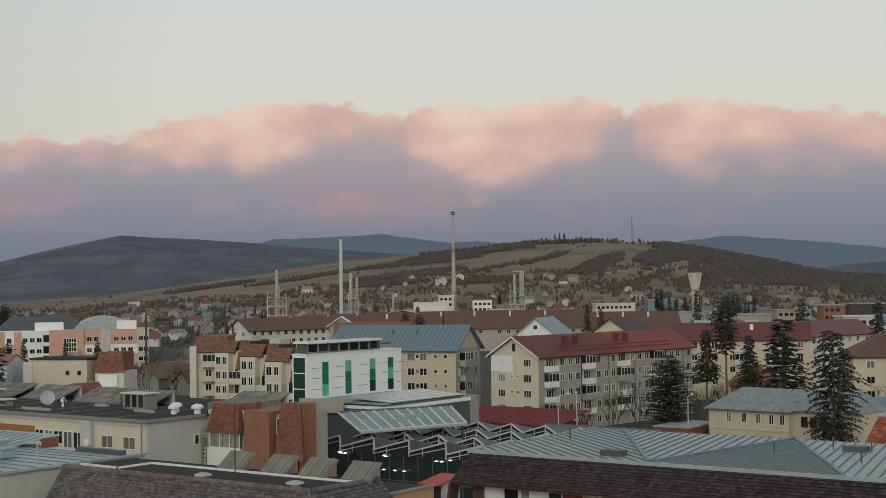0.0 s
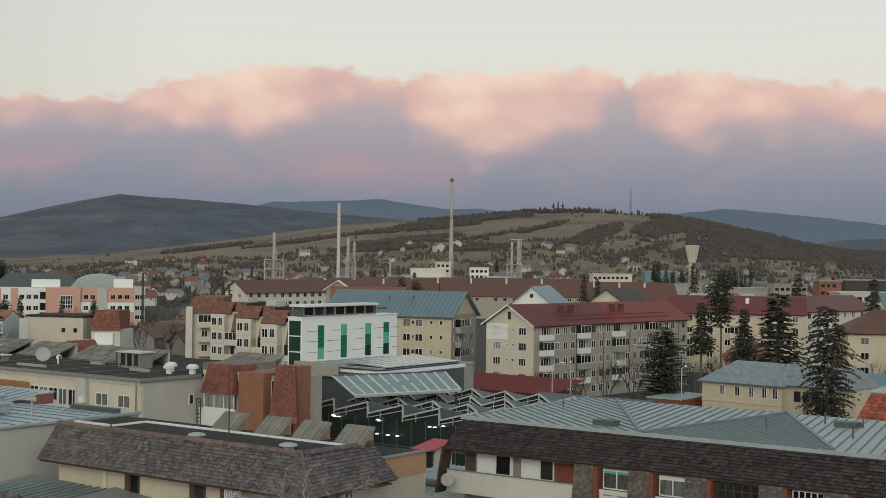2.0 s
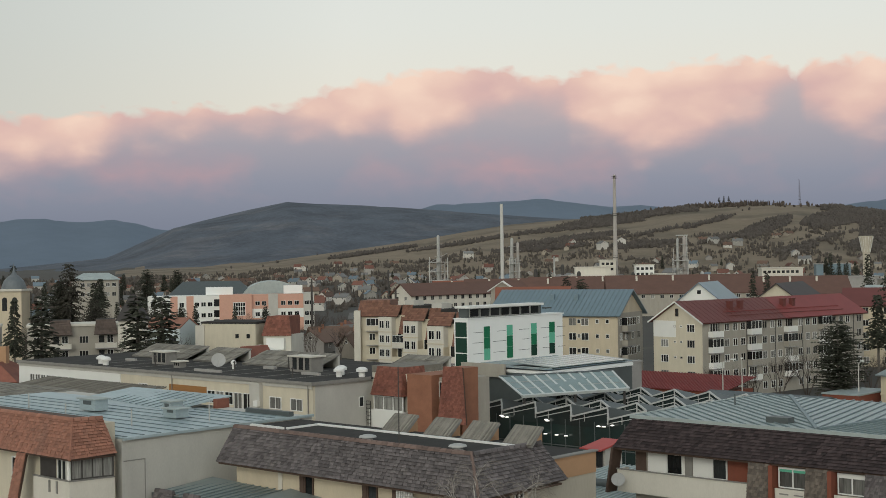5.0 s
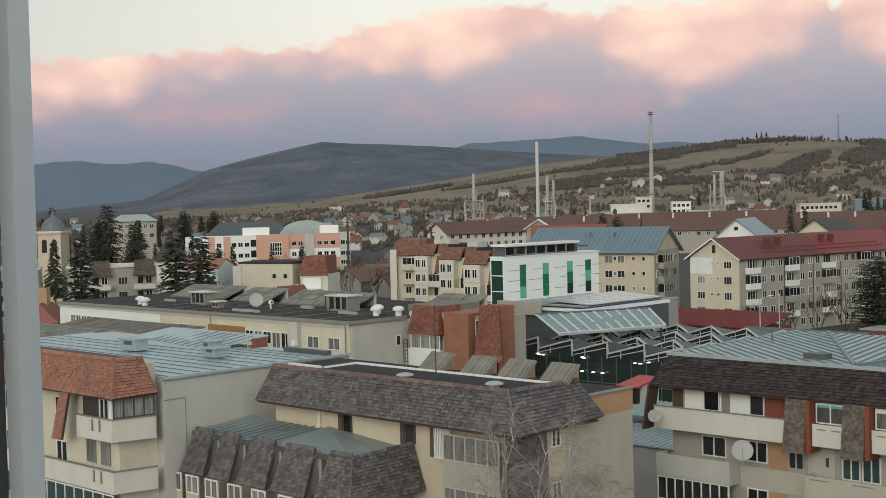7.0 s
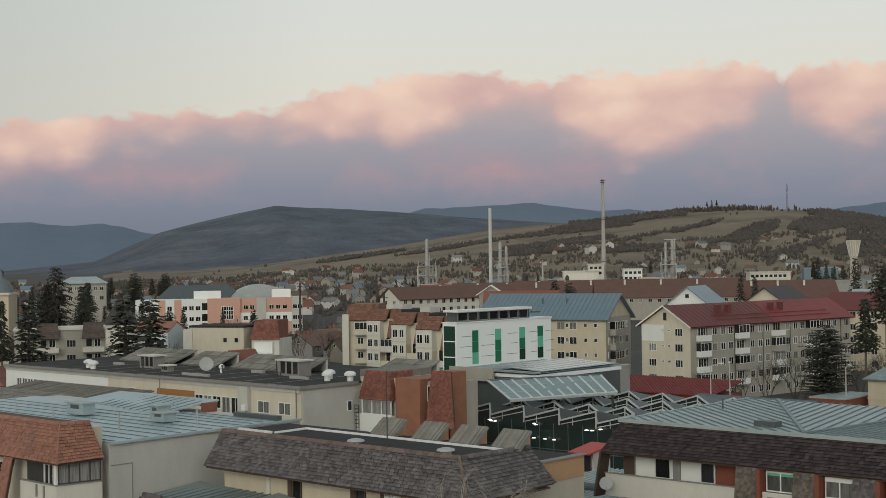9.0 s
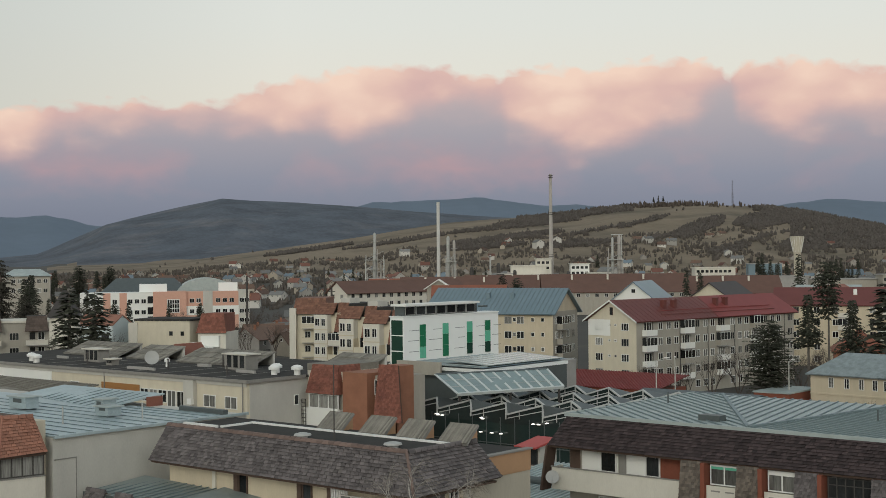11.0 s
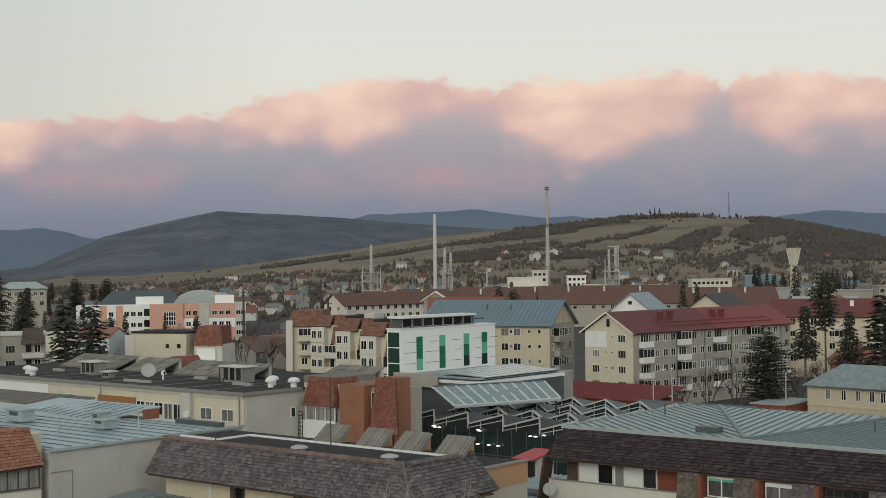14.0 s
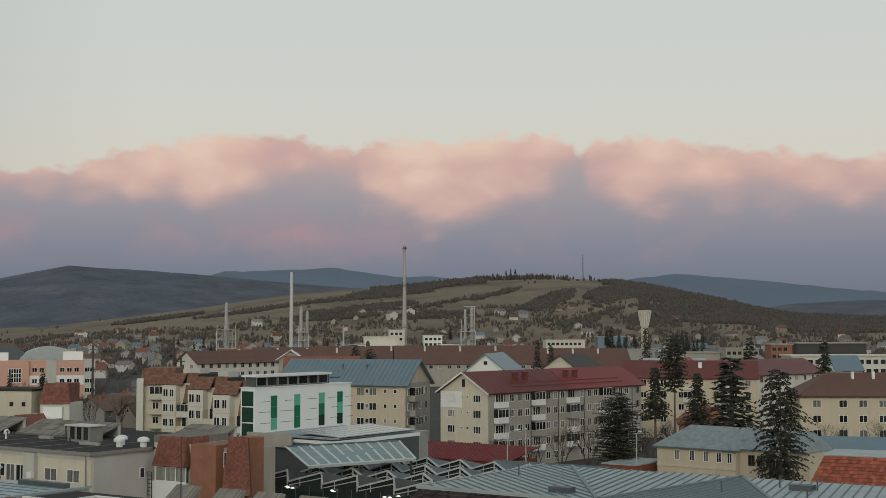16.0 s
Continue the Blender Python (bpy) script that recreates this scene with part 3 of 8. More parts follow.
# ---------------------------------------------------------------- main buildings
def grid_building(name, label, x0, x1, y0, y1, h, wall, roof_mat, hr=None, along="x", o=0.5, hip=0.0, flat=0.3, ang=0.0, category="building", group="", roof_label=""):
    """A building with its south-west corner at x0, y0. Flat roofs get an upstand and a deck, others plates."""
    L, W = x1 - x0, y1 - y0
    t = thing(name, label, category, x0, y0, 0, ang, group)
    part("wall", body_mesh(L, W, h, hr if hr and not hip else None, along), wall, t)
    bm = bmesh.new()
    if hr:
        gable_roof(bm, L, W, h, hr, o, 0.22, along, hip)
    else:
        box(bm, -0.12, -0.12, h, L + 0.12, W + 0.12, h + flat)
    part("roof", bm, roof_mat, t, roof_label)
    return t, L, W


def rows_of_windows(t, face, L, W, us, zs, w=1.2, h=1.35, panes=2, frame_mat=None, curtain=0.25, seed=0, skip=0.0):
    r = random.Random(seed)
    for z in zs:
        for u in us:
            if r.random() < skip:
                continue
            window(t, face_pose(face, L, W, u, z), w, h, panes, frame_mat if frame_mat else (TRIM_WHITE if r.random() < 0.7 else FRAME_GREY), CURTAIN if r.random() < curtain else GLASS_DARK)


def balcony(t, face, L, W, u, z, w=3.0, d=1.1, h=1.05, material=None, closed=False):
    ob = new("balcony")
    ob.parent = t
    ob.matrix_local = face_pose(face, L, W, u, z)
    part("slab", boxes((-w / 2, -d, -0.16, w / 2, 0, 0)), CONCRETE, ob)
    part("parapet", outline([(-w / 2, 0), (-w / 2, -d), (w / 2, -d), (w / 2, 0), (w / 2 - 0.08, 0), (w / 2 - 0.08, -d + 0.08), (-w / 2 + 0.08, -d + 0.08), (-w / 2 + 0.08, 0)], 0, h), material or PLASTER_PALE, ob)
    if closed:
        n = max(2, round(w / 0.9))
        part("glazing_frame", lattice(bars(-w / 2, w / 2, n, 0.07), [h, h + 0.06, 2.38, 2.46], -d, -d + 0.06), TRIM_WHITE, ob)
        part("glazing", outline([(-w / 2 + 0.035, 0), (-w / 2 + 0.035, -d + 0.03), (w / 2 - 0.035, -d + 0.03), (w / 2 - 0.035, 0), (w / 2 - 0.05, 0), (w / 2 - 0.05, -d + 0.045), (-w / 2 + 0.05, -d + 0.045), (-w / 2 + 0.05, 0)], h, 2.4), GLASS_DARK, ob)
    return ob


# the cream block with the red sheet roof
t, L, W = grid_building("apartment_block", "five-storey cream apartment block under a red sheet-metal roof", -135.6, -124.6, 201.2, 251.2, 14.0, PLASTER_CREAM, METAL_RED, 17.3, "y", 0.7, ang=-7.0)
ZS = [0.9, 3.65, 6.4, 9.15, 11.9]
rows_of_windows(t, "S", L, W, (2.6, 8.6), ZS, 1.7, 1.35, 3, seed=1)
rows_of_windows(t, "S", L, W, (5.0, 6.4), [z + 0.75 for z in ZS], 0.55, 0.4, 1, seed=2)
window(t, face_pose("S", L, W, 5.5, 14.6), 0.7, 1.4, 1, WOOD_BROWN)
part("insulation_panel", boxes((0.1, -0.09, 10.9, 5.2, -0.004, 13.8)), PLASTER_WHITE, t, "white insulated wall patch")
# the long side's shade is painted: a grey-brown plate over the cream wall
part("grey_render", boxes((L + 0.004, 0.15, 0.0, L + 0.05, W - 0.1, 13.9)), PLASTER_STONE, t, "long wall in darker grey-brown, its shade painted in")
for k in range(4):
    u0 = 2.2 + k * 11.0
    for i, z in enumerate(ZS[1:]):
        balcony(t, "E", L, W, u0 + 1.0, z - 0.9, 3.0, 1.1, 1.0, PLASTER_WHITE if (k * 3 + i) % 4 else PLASTER_STONE, closed=(k + i) % 2 == 0)
    rows_of_windows(t, "E", L + 0.05, W, (u0 + 4.6, u0 + 7.0, u0 + 9.2), ZS, 1.3, 1.35, 2, seed=10 + k)
    rows_of_windows(t, "E", L + 0.05, W, (u0 + 1.0,), ZS[1:], 2.2, 1.5, 3, seed=20 + k)
rows_of_windows(t, "E", L + 0.05, W, (48.4,), ZS, 1.6, 1.35, 3, seed=27)
bm = bmesh.new()
k = 3.3 / 5.5
slab(bm, [(L / 2, 25.6, 17.34), (L + 0.74, 23.6, 13.6), (L + 0.74, W + 0.74, 13.6), (L / 2, W + 0.74, 17.34)], 0.04)
part("new_roof_sheet", bm, METAL_RED_NEW, t, "newer bright red roof sheets")
bm = bmesh.new()
seams(bm, (L / 2, -0.6, 17.31), (L / 2, 24.8, 17.31), (L / 2 + 0.7, 0, -3.3 - 0.7 * k), 1.3, 0.05, 0.05)
part("seam", bm, METAL_RED, t)
for z, m in ((15.0, METAL_RED_NEW), (14.35, METAL_RED)):
    part("snow_guard", boxes((L - (z - 14.0) / k - 0.05, 8.0, z + 0.1, L - (z - 14.0) / k + 0.02, W - 6, z + 0.22)), m, t)
for i, y in enumerate((4.6, 12.5, 21.0, 29.5, 38.0, 46.4)):
    bm = bmesh.new()
    tube(bm, (L + 0.12, y, 0), (L + 0.12, y, 13.7), 0.07, 0.07, 6)
    part("downpipe", bm, STEEL_DARK, t)
for y in (11, 14, 27, 30):
    part("chimney", boxes((L - 3.2, y, 15.2, L - 2.4, y + 0.9, 16.9), (L - 3.3, y - 0.1, 16.9, L - 2.3, y + 1.0, 17.05)), METAL_RED, t)
bm = bmesh.new()
for s in (-1, 1):
    a, b = (L / 2, -0.74, 17.34), (L / 2 + s * (L / 2 + 0.75), -0.74, 13.6)
    p = [Vector(a), Vector(b), Vector(b) - Vector((0, 0, 0.3)), Vector(a) - Vector((0, 0, 0.3))]
    v = [bm.verts.new(q) for q in p] + [bm.verts.new(q + Vector((0, 0.06, 0))) for q in p]
    for f in ((0, 1, 2, 3), (7, 6, 5, 4), (0, 4, 5, 1), (1, 5, 6, 2), (2, 6, 7, 3), (3, 7, 4, 0)):
        bm.faces.new([v[i] for i in f])
bmesh.ops.recalc_face_normals(bm, faces=bm.faces)
part("bargeboard", bm, TRIM_WHITE, t, "white gable boards")

# the block with the slate-blue roof: its corner at -143.4, 201.1
bx, by = -143.4 - 26 * math.cos(radians(14)), 201.1 - 26 * math.sin(radians(14))
t, L, W = grid_building("apartment_block", "five-storey tan apartment block under a slate-blue metal roof", bx, bx + 26, by, by + 13, 15.0, PLASTER_TAN, METAL_SLATE, 19.2, "x", 0.8, ang=14.0)
ZS = [1.6, 4.35, 7.1, 9.85, 12.6]
rows_of_windows(t, "S", L, W, (13.0, 17.0, 19.5), ZS, 1.5, 1.4, 2, seed=31)
rows_of_windows(t, "S", L, W, (18.3, 22.0, 24.0), [z + 0.4 for z in ZS], 0.7, 0.8, 1, seed=32)
# grey-brown plate puts the shade of this side into the colour
part("grey_render", boxes((L + 0.004, 0.1, 0.0, L + 0.05, W - 0.1, 14.9)), PLASTER_STONE, t, "gable wall in darker grey-brown, its shade painted in")
for i, z in enumerate(ZS):
    balcony(t, "E", L, W, 4.2, z - 1.0, 4.4, 1.2, 1.0, PLASTER_STONE, closed=i % 2 == 0)
rows_of_windows(t, "E", L + 0.05, W, (1.6, 4.2, 7.5, 10.5), ZS, 1.3, 1.35, 2, seed=33)
bm = bmesh.new()
k = (19.2 - 15.0) / (W / 2)
seams(bm, (-0.8, -0.8, 15.02 - 0.8 * k), (L + 0.8, -0.8, 15.02 - 0.8 * k), (0, W / 2 + 0.8, 4.2 + 0.8 * k), 0.9)
part("seam", bm, SEAM_DARK, t)
for x in (11, 16):
    part("chimney", boxes((x, 3.4, 16.5, x + 0.7, 4.1, 18.3)), METAL_SLATE, t)

# the second red-roofed block behind the firs
t, L, W = grid_building("apartment_block", "cream apartment block with red sheet-metal roof behind fir trees", -137, -107, 279, 291, 14.0, PLASTER_TAN, METAL_RED, 17.6, "x", 0.6, ang=24.0)
ZS = [0.9, 3.65, 6.4, 9.15, 11.9]
rows_of_windows(t, "S", L, W, (4.5, 9, 13, 17, 21, 25, 28), ZS, 1.3, 1.4, 2, seed=41)
for k in (2, 14.5, 23):
    for i, z in enumerate(ZS[1:]):
        balcony(t, "S", L, W, k + 0.5, z - 0.9, 3.0, 1.2, 1.0, PLASTER_PALE, closed=(i + int(k)) % 2 == 0)
for x in (10, 17, 24):
    part("chimney", boxes((x, 3.2, 15.0, x + 0.8, 4.0, 17.2)), PLASTER_WHITE, t)

# a third one whose pale gable faces the street
t, L, W = grid_building("apartment_block", "pale apartment block with red roof and blank gable", -130, -118, 309, 345, 14.0, PLASTER_PALE, METAL_RED, 17.3, "y", 0.7, ang=-12.0)
rows_of_windows(t, "S", L, W, (6.0,), [6.6, 9.3, 12.2], 1.2, 1.2, 2, seed=51)
rows_of_windows(t, "E", L, W, (3, 7, 11, 15, 19, 23, 27, 31), [0.9, 3.65, 6.4, 9.15, 11.9], 1.3, 1.35, 2, seed=52)

# the cream block with the brown hipped roof
t, L, W = grid_building("apartment_block", "cream four-storey block with a brown hipped roof", -86.0, -46, 251.2, 263, 12.5, PLASTER_TAN, ROOF_BROWN, 16.4, "x", 0.7, hip=6.5, ang=32.0)
rows_of_windows(t, "S", L, W, (3.2, 8.2, 12.0, 15.8, 22.0, 26, 31, 36), [1.4, 4.2, 7.0, 9.9], 1.6, 1.4, 2, seed=61)
for x in (11, 15):
    part("chimney", boxes((x, 4.0, 14.0, x + 0.5, 4.6, 16.6)), TRIM_WHITE, t)

# ---------------------------------------------------------------- the white building with green strips
t, L, W = grid_building("office_building", "white panelled office building with vertical green window strips", -123.5, -121.0, 134.8, 155.8, 17.0, PANEL_WHITE, PANEL_WHITE, flat=0.15, category="office")
part("left_glazing", boxes(*[(0.25, -0.05, 10.3 + 2.15 * i, L - 0.2, -0.004, 12.3 + 2.15 * i) for i in range(3)]), GREEN_BLACK, t, "dark green side glazing")
part("attic", boxes((0.4, 0.5, 17.2, L - 0.35, W - 4.6, 18.5)), METAL_DARK, t, "recessed attic storey with dark glazing")
rows_of_windows(t, "E", L - 0.35, W, (1.7, 3.9, 6.1, 8.3, 10.5, 12.7, 14.9), [17.25], 2.0, 1.2, 1, STEEL, 0.0, seed=71)
part("roof_screen", boxes((L - 0.3, W - 4.4, 17.9, L + 0.5, W - 3.2, 18.1)), METAL_DARK, t)
part("attic_roof", boxes((0.2, -0.1, 18.5, L + 0.5, W - 5.0, 18.8)), PLASTER_WHITE, t, "flat white roof slab")
for (y, parts) in ((3.3, "DGM"), (8.2, "MDD"), (13.6, "MDK"), (17.8, "GMK")):
    z = 15.9
    for i, c in enumerate(parts):
        h = 1.55 if i else 1.5
        part("green_strip", boxes((L + 0.004, y, z - h, L + 0.06, y + 1.25, z)), {"D": GREEN_DEEP, "G": GREEN_DEEP, "M": GREEN_MINT, "K": GREEN_BLACK}[c], t)
        z -= h + 0.02
rj = random.Random(3)
for y in (1.0, 5.8, 11.0, 16.2, 19.4):
    for z in (10.6, 12.2, 13.7, 15.1):
        part("panel_joint", boxes((L + 0.002, y + rj.uniform(-0.6, 0.6), z, L + 0.012, y + 2.2, z + 0.06)), METAL_DARK, t)

podium, L, W = grid_building("podium_building", "grey concrete ground storeys beneath the white office building", -121.0, -110.0, 122.0, 160.0, 10.0, CONCRETE, CONCRETE, flat=0.25, category="building")
rows_of_windows(podium, "S", L, W, (2, 4.5, 7), [6.6], 2.2, 1.6, 3, STEEL_DARK, 0, seed=74)
annex, L, W = grid_building("market_annex", "low flat-roofed market annex with a white fascia", -110.0, -97.0, 122.5, 139.0, 11.5, METAL_DARK, PANEL_WHITE, flat=0.4, category="building")
bm = bmesh.new()
slab(bm, [(-0.4, -0.4, 12.2), (L - 0.3, -0.4, 12.1), (L - 0.3, W + 0.4, 12.1), (-0.4, W + 0.4, 12.2)], 0.06)
part("roof_sheet", bm, METAL_SLATE, annex)
bm = bmesh.new()
seams(bm, (0, -0.4, 12.2), (0, W + 0.4, 12.2), (L - 0.6, 0, -0.1), 1.4, 0.09, 0.08)
part("seam", bm, METAL_TEAL, annex)
part("parapet", boxes((-0.5, -0.75, 10.9, L * 0.5, -0.42, 12.5)), PLASTER_STONE, annex, "beige parapet")
bm = bmesh.new()
slab(bm, [(L * 0.42, 1.0, 12.75), (L - 0.5, 1.0, 12.3), (L - 0.5, W, 12.3), (L * 0.42, W, 12.75)], 0.08)
part("roof_light", bm, mat("roof_light_glass", (0.34, 0.40, 0.40, 1), rough=0.15, var=0.2, scale=0.8, bump=0.0, spec=0.6), annex, "pale glazed roof strip")
for i in range(10):
    y0 = 1.2 + i * (W - 1.6) / 9
    bm = bmesh.new()
    slab(bm, [(L * 0.42, y0, 12.79), (L - 0.5, y0, 12.34), (L - 0.5, y0 + 0.12, 12.34), (L * 0.42, y0 + 0.12, 12.79)], 0.07)
    part("roof_light_bar", bm, STEEL, annex)
part("roof_light_wall", boxes((L * 0.44, 1.2, 12.1, L - 0.9, W - 0.2, 12.2)), METAL_DARK, annex)
rows_of_windows(annex, "E", L, W, (2, 4.4, 6.8, 9.2, 11.6), [8.6], 2.2, 1.8, 3, STEEL_DARK, 0, seed=75)

# sloping glass roof between annex and hall
t = thing("glass_canopy", "sloping greenish glazed roof with pale metal bars over the market", "canopy", -97.1, 113.4, 0)
CA, CB, CC, CD = (Vector(q) for q in ((0, 0, 12.0), (4.9, -2.0, 10.3), (9.6, 11.3, 10.3), (5.9, 13.2, 12.0)))
bm = bmesh.new()
slab(bm, [CA, CB, CC, CD], 0.05)
part("glazing", bm, mat("canopy_glass", (0.20, 0.26, 0.25, 1), rough=0.12, var=0.25, scale=0.8, bump=0.0, spec=0.6), t)
CANOPY_BAR = mat("canopy_bar", (0.50, 0.53, 0.51, 1), rough=0.5, var=0.1)


def flat_bar(a, b, w, h=0.08, lift=0.03):
    """A bar laid on the glazing from a to b."""
    d = (b - a).normalized()
    n = (CB - CA).cross(CD - CA).normalized()
    s, up = n.cross(d) * w / 2, n * lift
    bm = bmesh.new()
    slab(bm, [a - s + up, b - s + up, b + s + up, a + s + up], h)
    return bm


for i in range(11):
    f = i / 10
    part("glazing_bar", flat_bar(CA.lerp(CD, f), CB.lerp(CC, f), 0.30), CANOPY_BAR, t)
for f in (0.33, 0.66):
    part("purlin", flat_bar(CA.lerp(CB, f), CD.lerp(CC, f), 0.07, 0.05, 0.015), STEEL, t)
part("edge_frame", flat_bar(CB, CC, 0.28, 0.3, 0.04), CANOPY_BAR, t)
part("edge_frame", flat_bar(CA, CD, 0.30, 0.3, 0.045), METAL_DARK, t)
for f in (0.03, 0.5, 0.97):
    q = CB.lerp(CC, f)
    part("support", boxes((q.x - 0.3, q.y - 0.1, 0, q.x - 0.1, q.y + 0.1, 10.15)), STEEL_DARK, t)


HALL_DARK = mat("dark_hall_glass", (0.022, 0.032, 0.031, 1), rough=0.18, var=0.25, bump=0.0, rand=0.3, spec=0.6)


FASCIA = mat("grey_white_fascia", (0.46, 0.465, 0.45, 1), rough=0.5, var=0.12, bump=0.03)


def ribbon(bm, pts, y0, y1, thick):
    """A bent board: the line of (x, z) points, drawn from y0 to y1 and down by thick."""
    for (xa, za), (xb, zb) in zip(pts, pts[1:]):
        p = [(xa, y0, za), (xb, y0, zb), (xb, y0, zb - thick), (xa, y0, za - thick)]
        v = [bm.verts.new(q) for q in p] + [bm.verts.new((q[0], y1, q[2])) for q in p]
        for f in ((3, 2, 1, 0), (4, 5, 6, 7), (0, 1, 5, 4), (1, 2, 6, 5), (2, 3, 7, 6), (3, 0, 4, 7)):
            bm.faces.new([v[q] for q in f])


def market_hall():
    t = thing("market_hall", "glazed market hall with rows of saw-tooth roofs edged in white", "market hall", -98.7, 110.3, 0)
    uw, ud, nx, ny = 4.72, 7.25, 6, 4
    for j in range(ny):
        y = j * ud
        fall = 0.03 if j == 0 else 0.34
        for i in range(nx):
            x = i * uw
            xp, x1 = x + uw * (1 - fall), x + uw
            z0, z1 = 8.75, 9.95 if j == 0 else 9.7
            ze = z0 + (0.0 if j else 0.05)
            bm = bmesh.new()
            slab(bm, [(x, y, z0), (xp, y, z1), (xp, y + ud - 0.3, z1 - 1.5), (x, y + ud - 0.3, z0 - 0.9)], 0.12)
            slab(bm, [(xp, y, z1), (x1, y, ze), (x1, y + ud - 0.3, z0 - 0.9), (xp, y + ud - 0.3, z1 - 1.5)], 0.12)
            tooth = part("roof_tooth", bm, METAL_DARK, t)
            bm = bmesh.new()
            ribbon(bm, [(x, z0), (xp, z1), (x1, ze)], y - 0.28, y - 0.02, 0.17)
            part("white_edge", bm, FASCIA, tooth)
            bm = bmesh.new()
            ribbon(bm, [(x + 0.1, z0 - 0.42), (xp, z1 - 0.62), (x1 - 0.1, ze - 0.42)], y - 0.16, y - 0.05, 0.09)
            box(bm, xp - 0.06, y - 0.17, z0 - 0.6, xp + 0.06, y - 0.06, z1 - 0.2)
            box(bm, x + uw * 0.33, y - 0.13, z0 - 0.5, x + uw * 0.33 + 0.06, y - 0.06, z0 + 0.25)
            part("glazing_bar", bm, FASCIA, tooth)
            bm = bmesh.new()
            v = [bm.verts.new(q) for q in ((x, y - 0.04, 7.7), (x1, y - 0.04, 7.7), (x1, y - 0.04, ze - 0.05), (xp, y - 0.04, z1 - 0.05), (x, y - 0.04, z0 - 0.05))]
            u = [bm.verts.new(q.co + Vector((0, 0.05, 0))) for q in v]
            bm.faces.new(v), bm.faces.new(u[::-1])
            for a in range(5):
                b = (a + 1) % 5
                bm.faces.new((v[b], v[a], u[a], u[b]))
            part("tooth_front", bm, HALL_DARK, tooth)
    X, Y = nx * uw, ny * ud
    part("back_wall", outline([(0, 0.5), (0.3, 0.5), (0.3, Y), (X - 0.3, Y), (X - 0.3, 0.5), (X, 0.5), (X, Y + 0.3), (0, Y + 0.3)], 0, 8.1), PLASTER_STONE, t)
    part("floor_slab", boxes((0, 0.2, 0.02, X, Y, 0.12)), CONCRETE, t)
    for i in range(16):
        x = i * X / 15
        part("mullion", boxes((x - 0.05, -0.05, 0, x + 0.05, 0.07, 8.3)), METAL_DARK, t)
    part("transom", boxes((0, -0.045, 2.8, X, 0.06, 2.9), (0, -0.045, 5.5, X, 0.06, 5.6)), METAL_DARK, t)
    part("glazing", boxes((0.05, 0.0, 0.1, X, 0.02, 8.2)), mat("hall_glass", (0.02, 0.035, 0.032, 1), rough=0.1, var=0.2, bump=0.0, spec=0.6), t)
    lamp = bpy.data.materials.new("lamp_glow")
    lamp.use_nodes = True
    lamp.node_tree.nodes["Principled BSDF"].inputs["Emission Color"].default_value = (1, 0.96, 0.85, 1)
    lamp.node_tree.nodes["Principled BSDF"].inputs["Emission Strength"].default_value = 1.0
    r = random.Random(8)
    for i in range(15):
        x, z = 3.0 + r.uniform(0, X - 8), r.choice((8.0, 8.1, 7.9, 6.6))
        bm = bmesh.new()
        lathe(bm, [(0.05, 0.12), (0.20, 0.06), (0.22, 0.0), (0.02, -0.02)][::-1], 12)
        lm = part("hall_lamp", bm, lamp, t, "lit round lamp")
        lm.matrix_local = pose(x, -0.40, z)
    return t


market_hall()


# ---------------------------------------------------------------- near blocks with tiled mansards
COPING = mat("coping_tile", (0.155, 0.108, 0.092, 1), rough=0.75, var=0.2, scale=1.0, island=0.25, other=(0.13, 0.10, 0.09, 1), mix=0.4)
BOARD_GREY = mat("grey_board", (0.24, 0.23, 0.21, 1), var=0.2, scale=2)
FIN_TILE = mat("brown_fin_tile", (0.135, 0.112, 0.092, 1), rough=0.8, var=0.4, scale=1.5, island=0.35, other=(0.20, 0.175, 0.15, 1), mix=0.4)
BOARD_RED = mat("red_brown_board", (0.22, 0.070, 0.042, 1), var=0.18, scale=2)
TEAL_GLASS = mat("teal_glass", (0.05, 0.085, 0.09, 1), rough=0.15, var=0.3, bump=0.0, rand=0.3, spec=0.6)


def mansard(t, bl, br, tr, tl, material, tw=0.3, th=0.22, label=""):
    """A tiled slope: the backing plate and its courses of tiles."""
    bm = bmesh.new()
    n = (Vector(br) - Vector(bl)).cross(Vector(tl) - Vector(bl)).normalized() * 0.09
    slab(bm, [Vector(q) - n for q in (bl, br, tr, tl)], 0.08)
    p = part("roof_slope", bm, WOOD_BROWN, t)
    bm = bmesh.new()
    tiles(bm, bl, br, tr, tl, tw, th)
    part("roof_tiles", bm, material, p, label, kind="stuff")
    return p


def coping(t, pts, w=0.32, material=None):
    """Large cap tiles laid along a line."""
    bm = bmesh.new()
    for a, b in zip(pts, pts[1:]):
        a, b = Vector(a), Vector(b)
        d = (b - a).normalized()
        s = Vector((-d.y, d.x, 0))
        n = max(1, int((b - a).length / 0.42))
        for i in range(n):
            p, q = a.lerp(b, (i + 0.03) / n), a.lerp(b, (i + 0.97) / n)
            q = q + Vector((0, 0, 0.02))
            r1, r2 = w * 0.55, w * 0.45
            prof = [(-r1, -0.10), (-r1 * 0.6, 0.05), (0, 0.10), (r1 * 0.6, 0.05), (r1, -0.10)]
            A = [bm.verts.new(p + s * u + Vector((0, 0, v))) for u, v in prof]
            B = [bm.verts.new(q + s * u * r2 / r1 + Vector((0, 0, v))) for u, v in prof]
            for k in range(4):
                bm.faces.new((A[k], B[k], B[k + 1], A[k + 1]))
            bm.faces.new(A), bm.faces.new(B[::-1])
    bmesh.ops.recalc_face_normals(bm, faces=bm.faces)
    return part("coping_tiles", bm, material or COPING, t, kind="stuff")


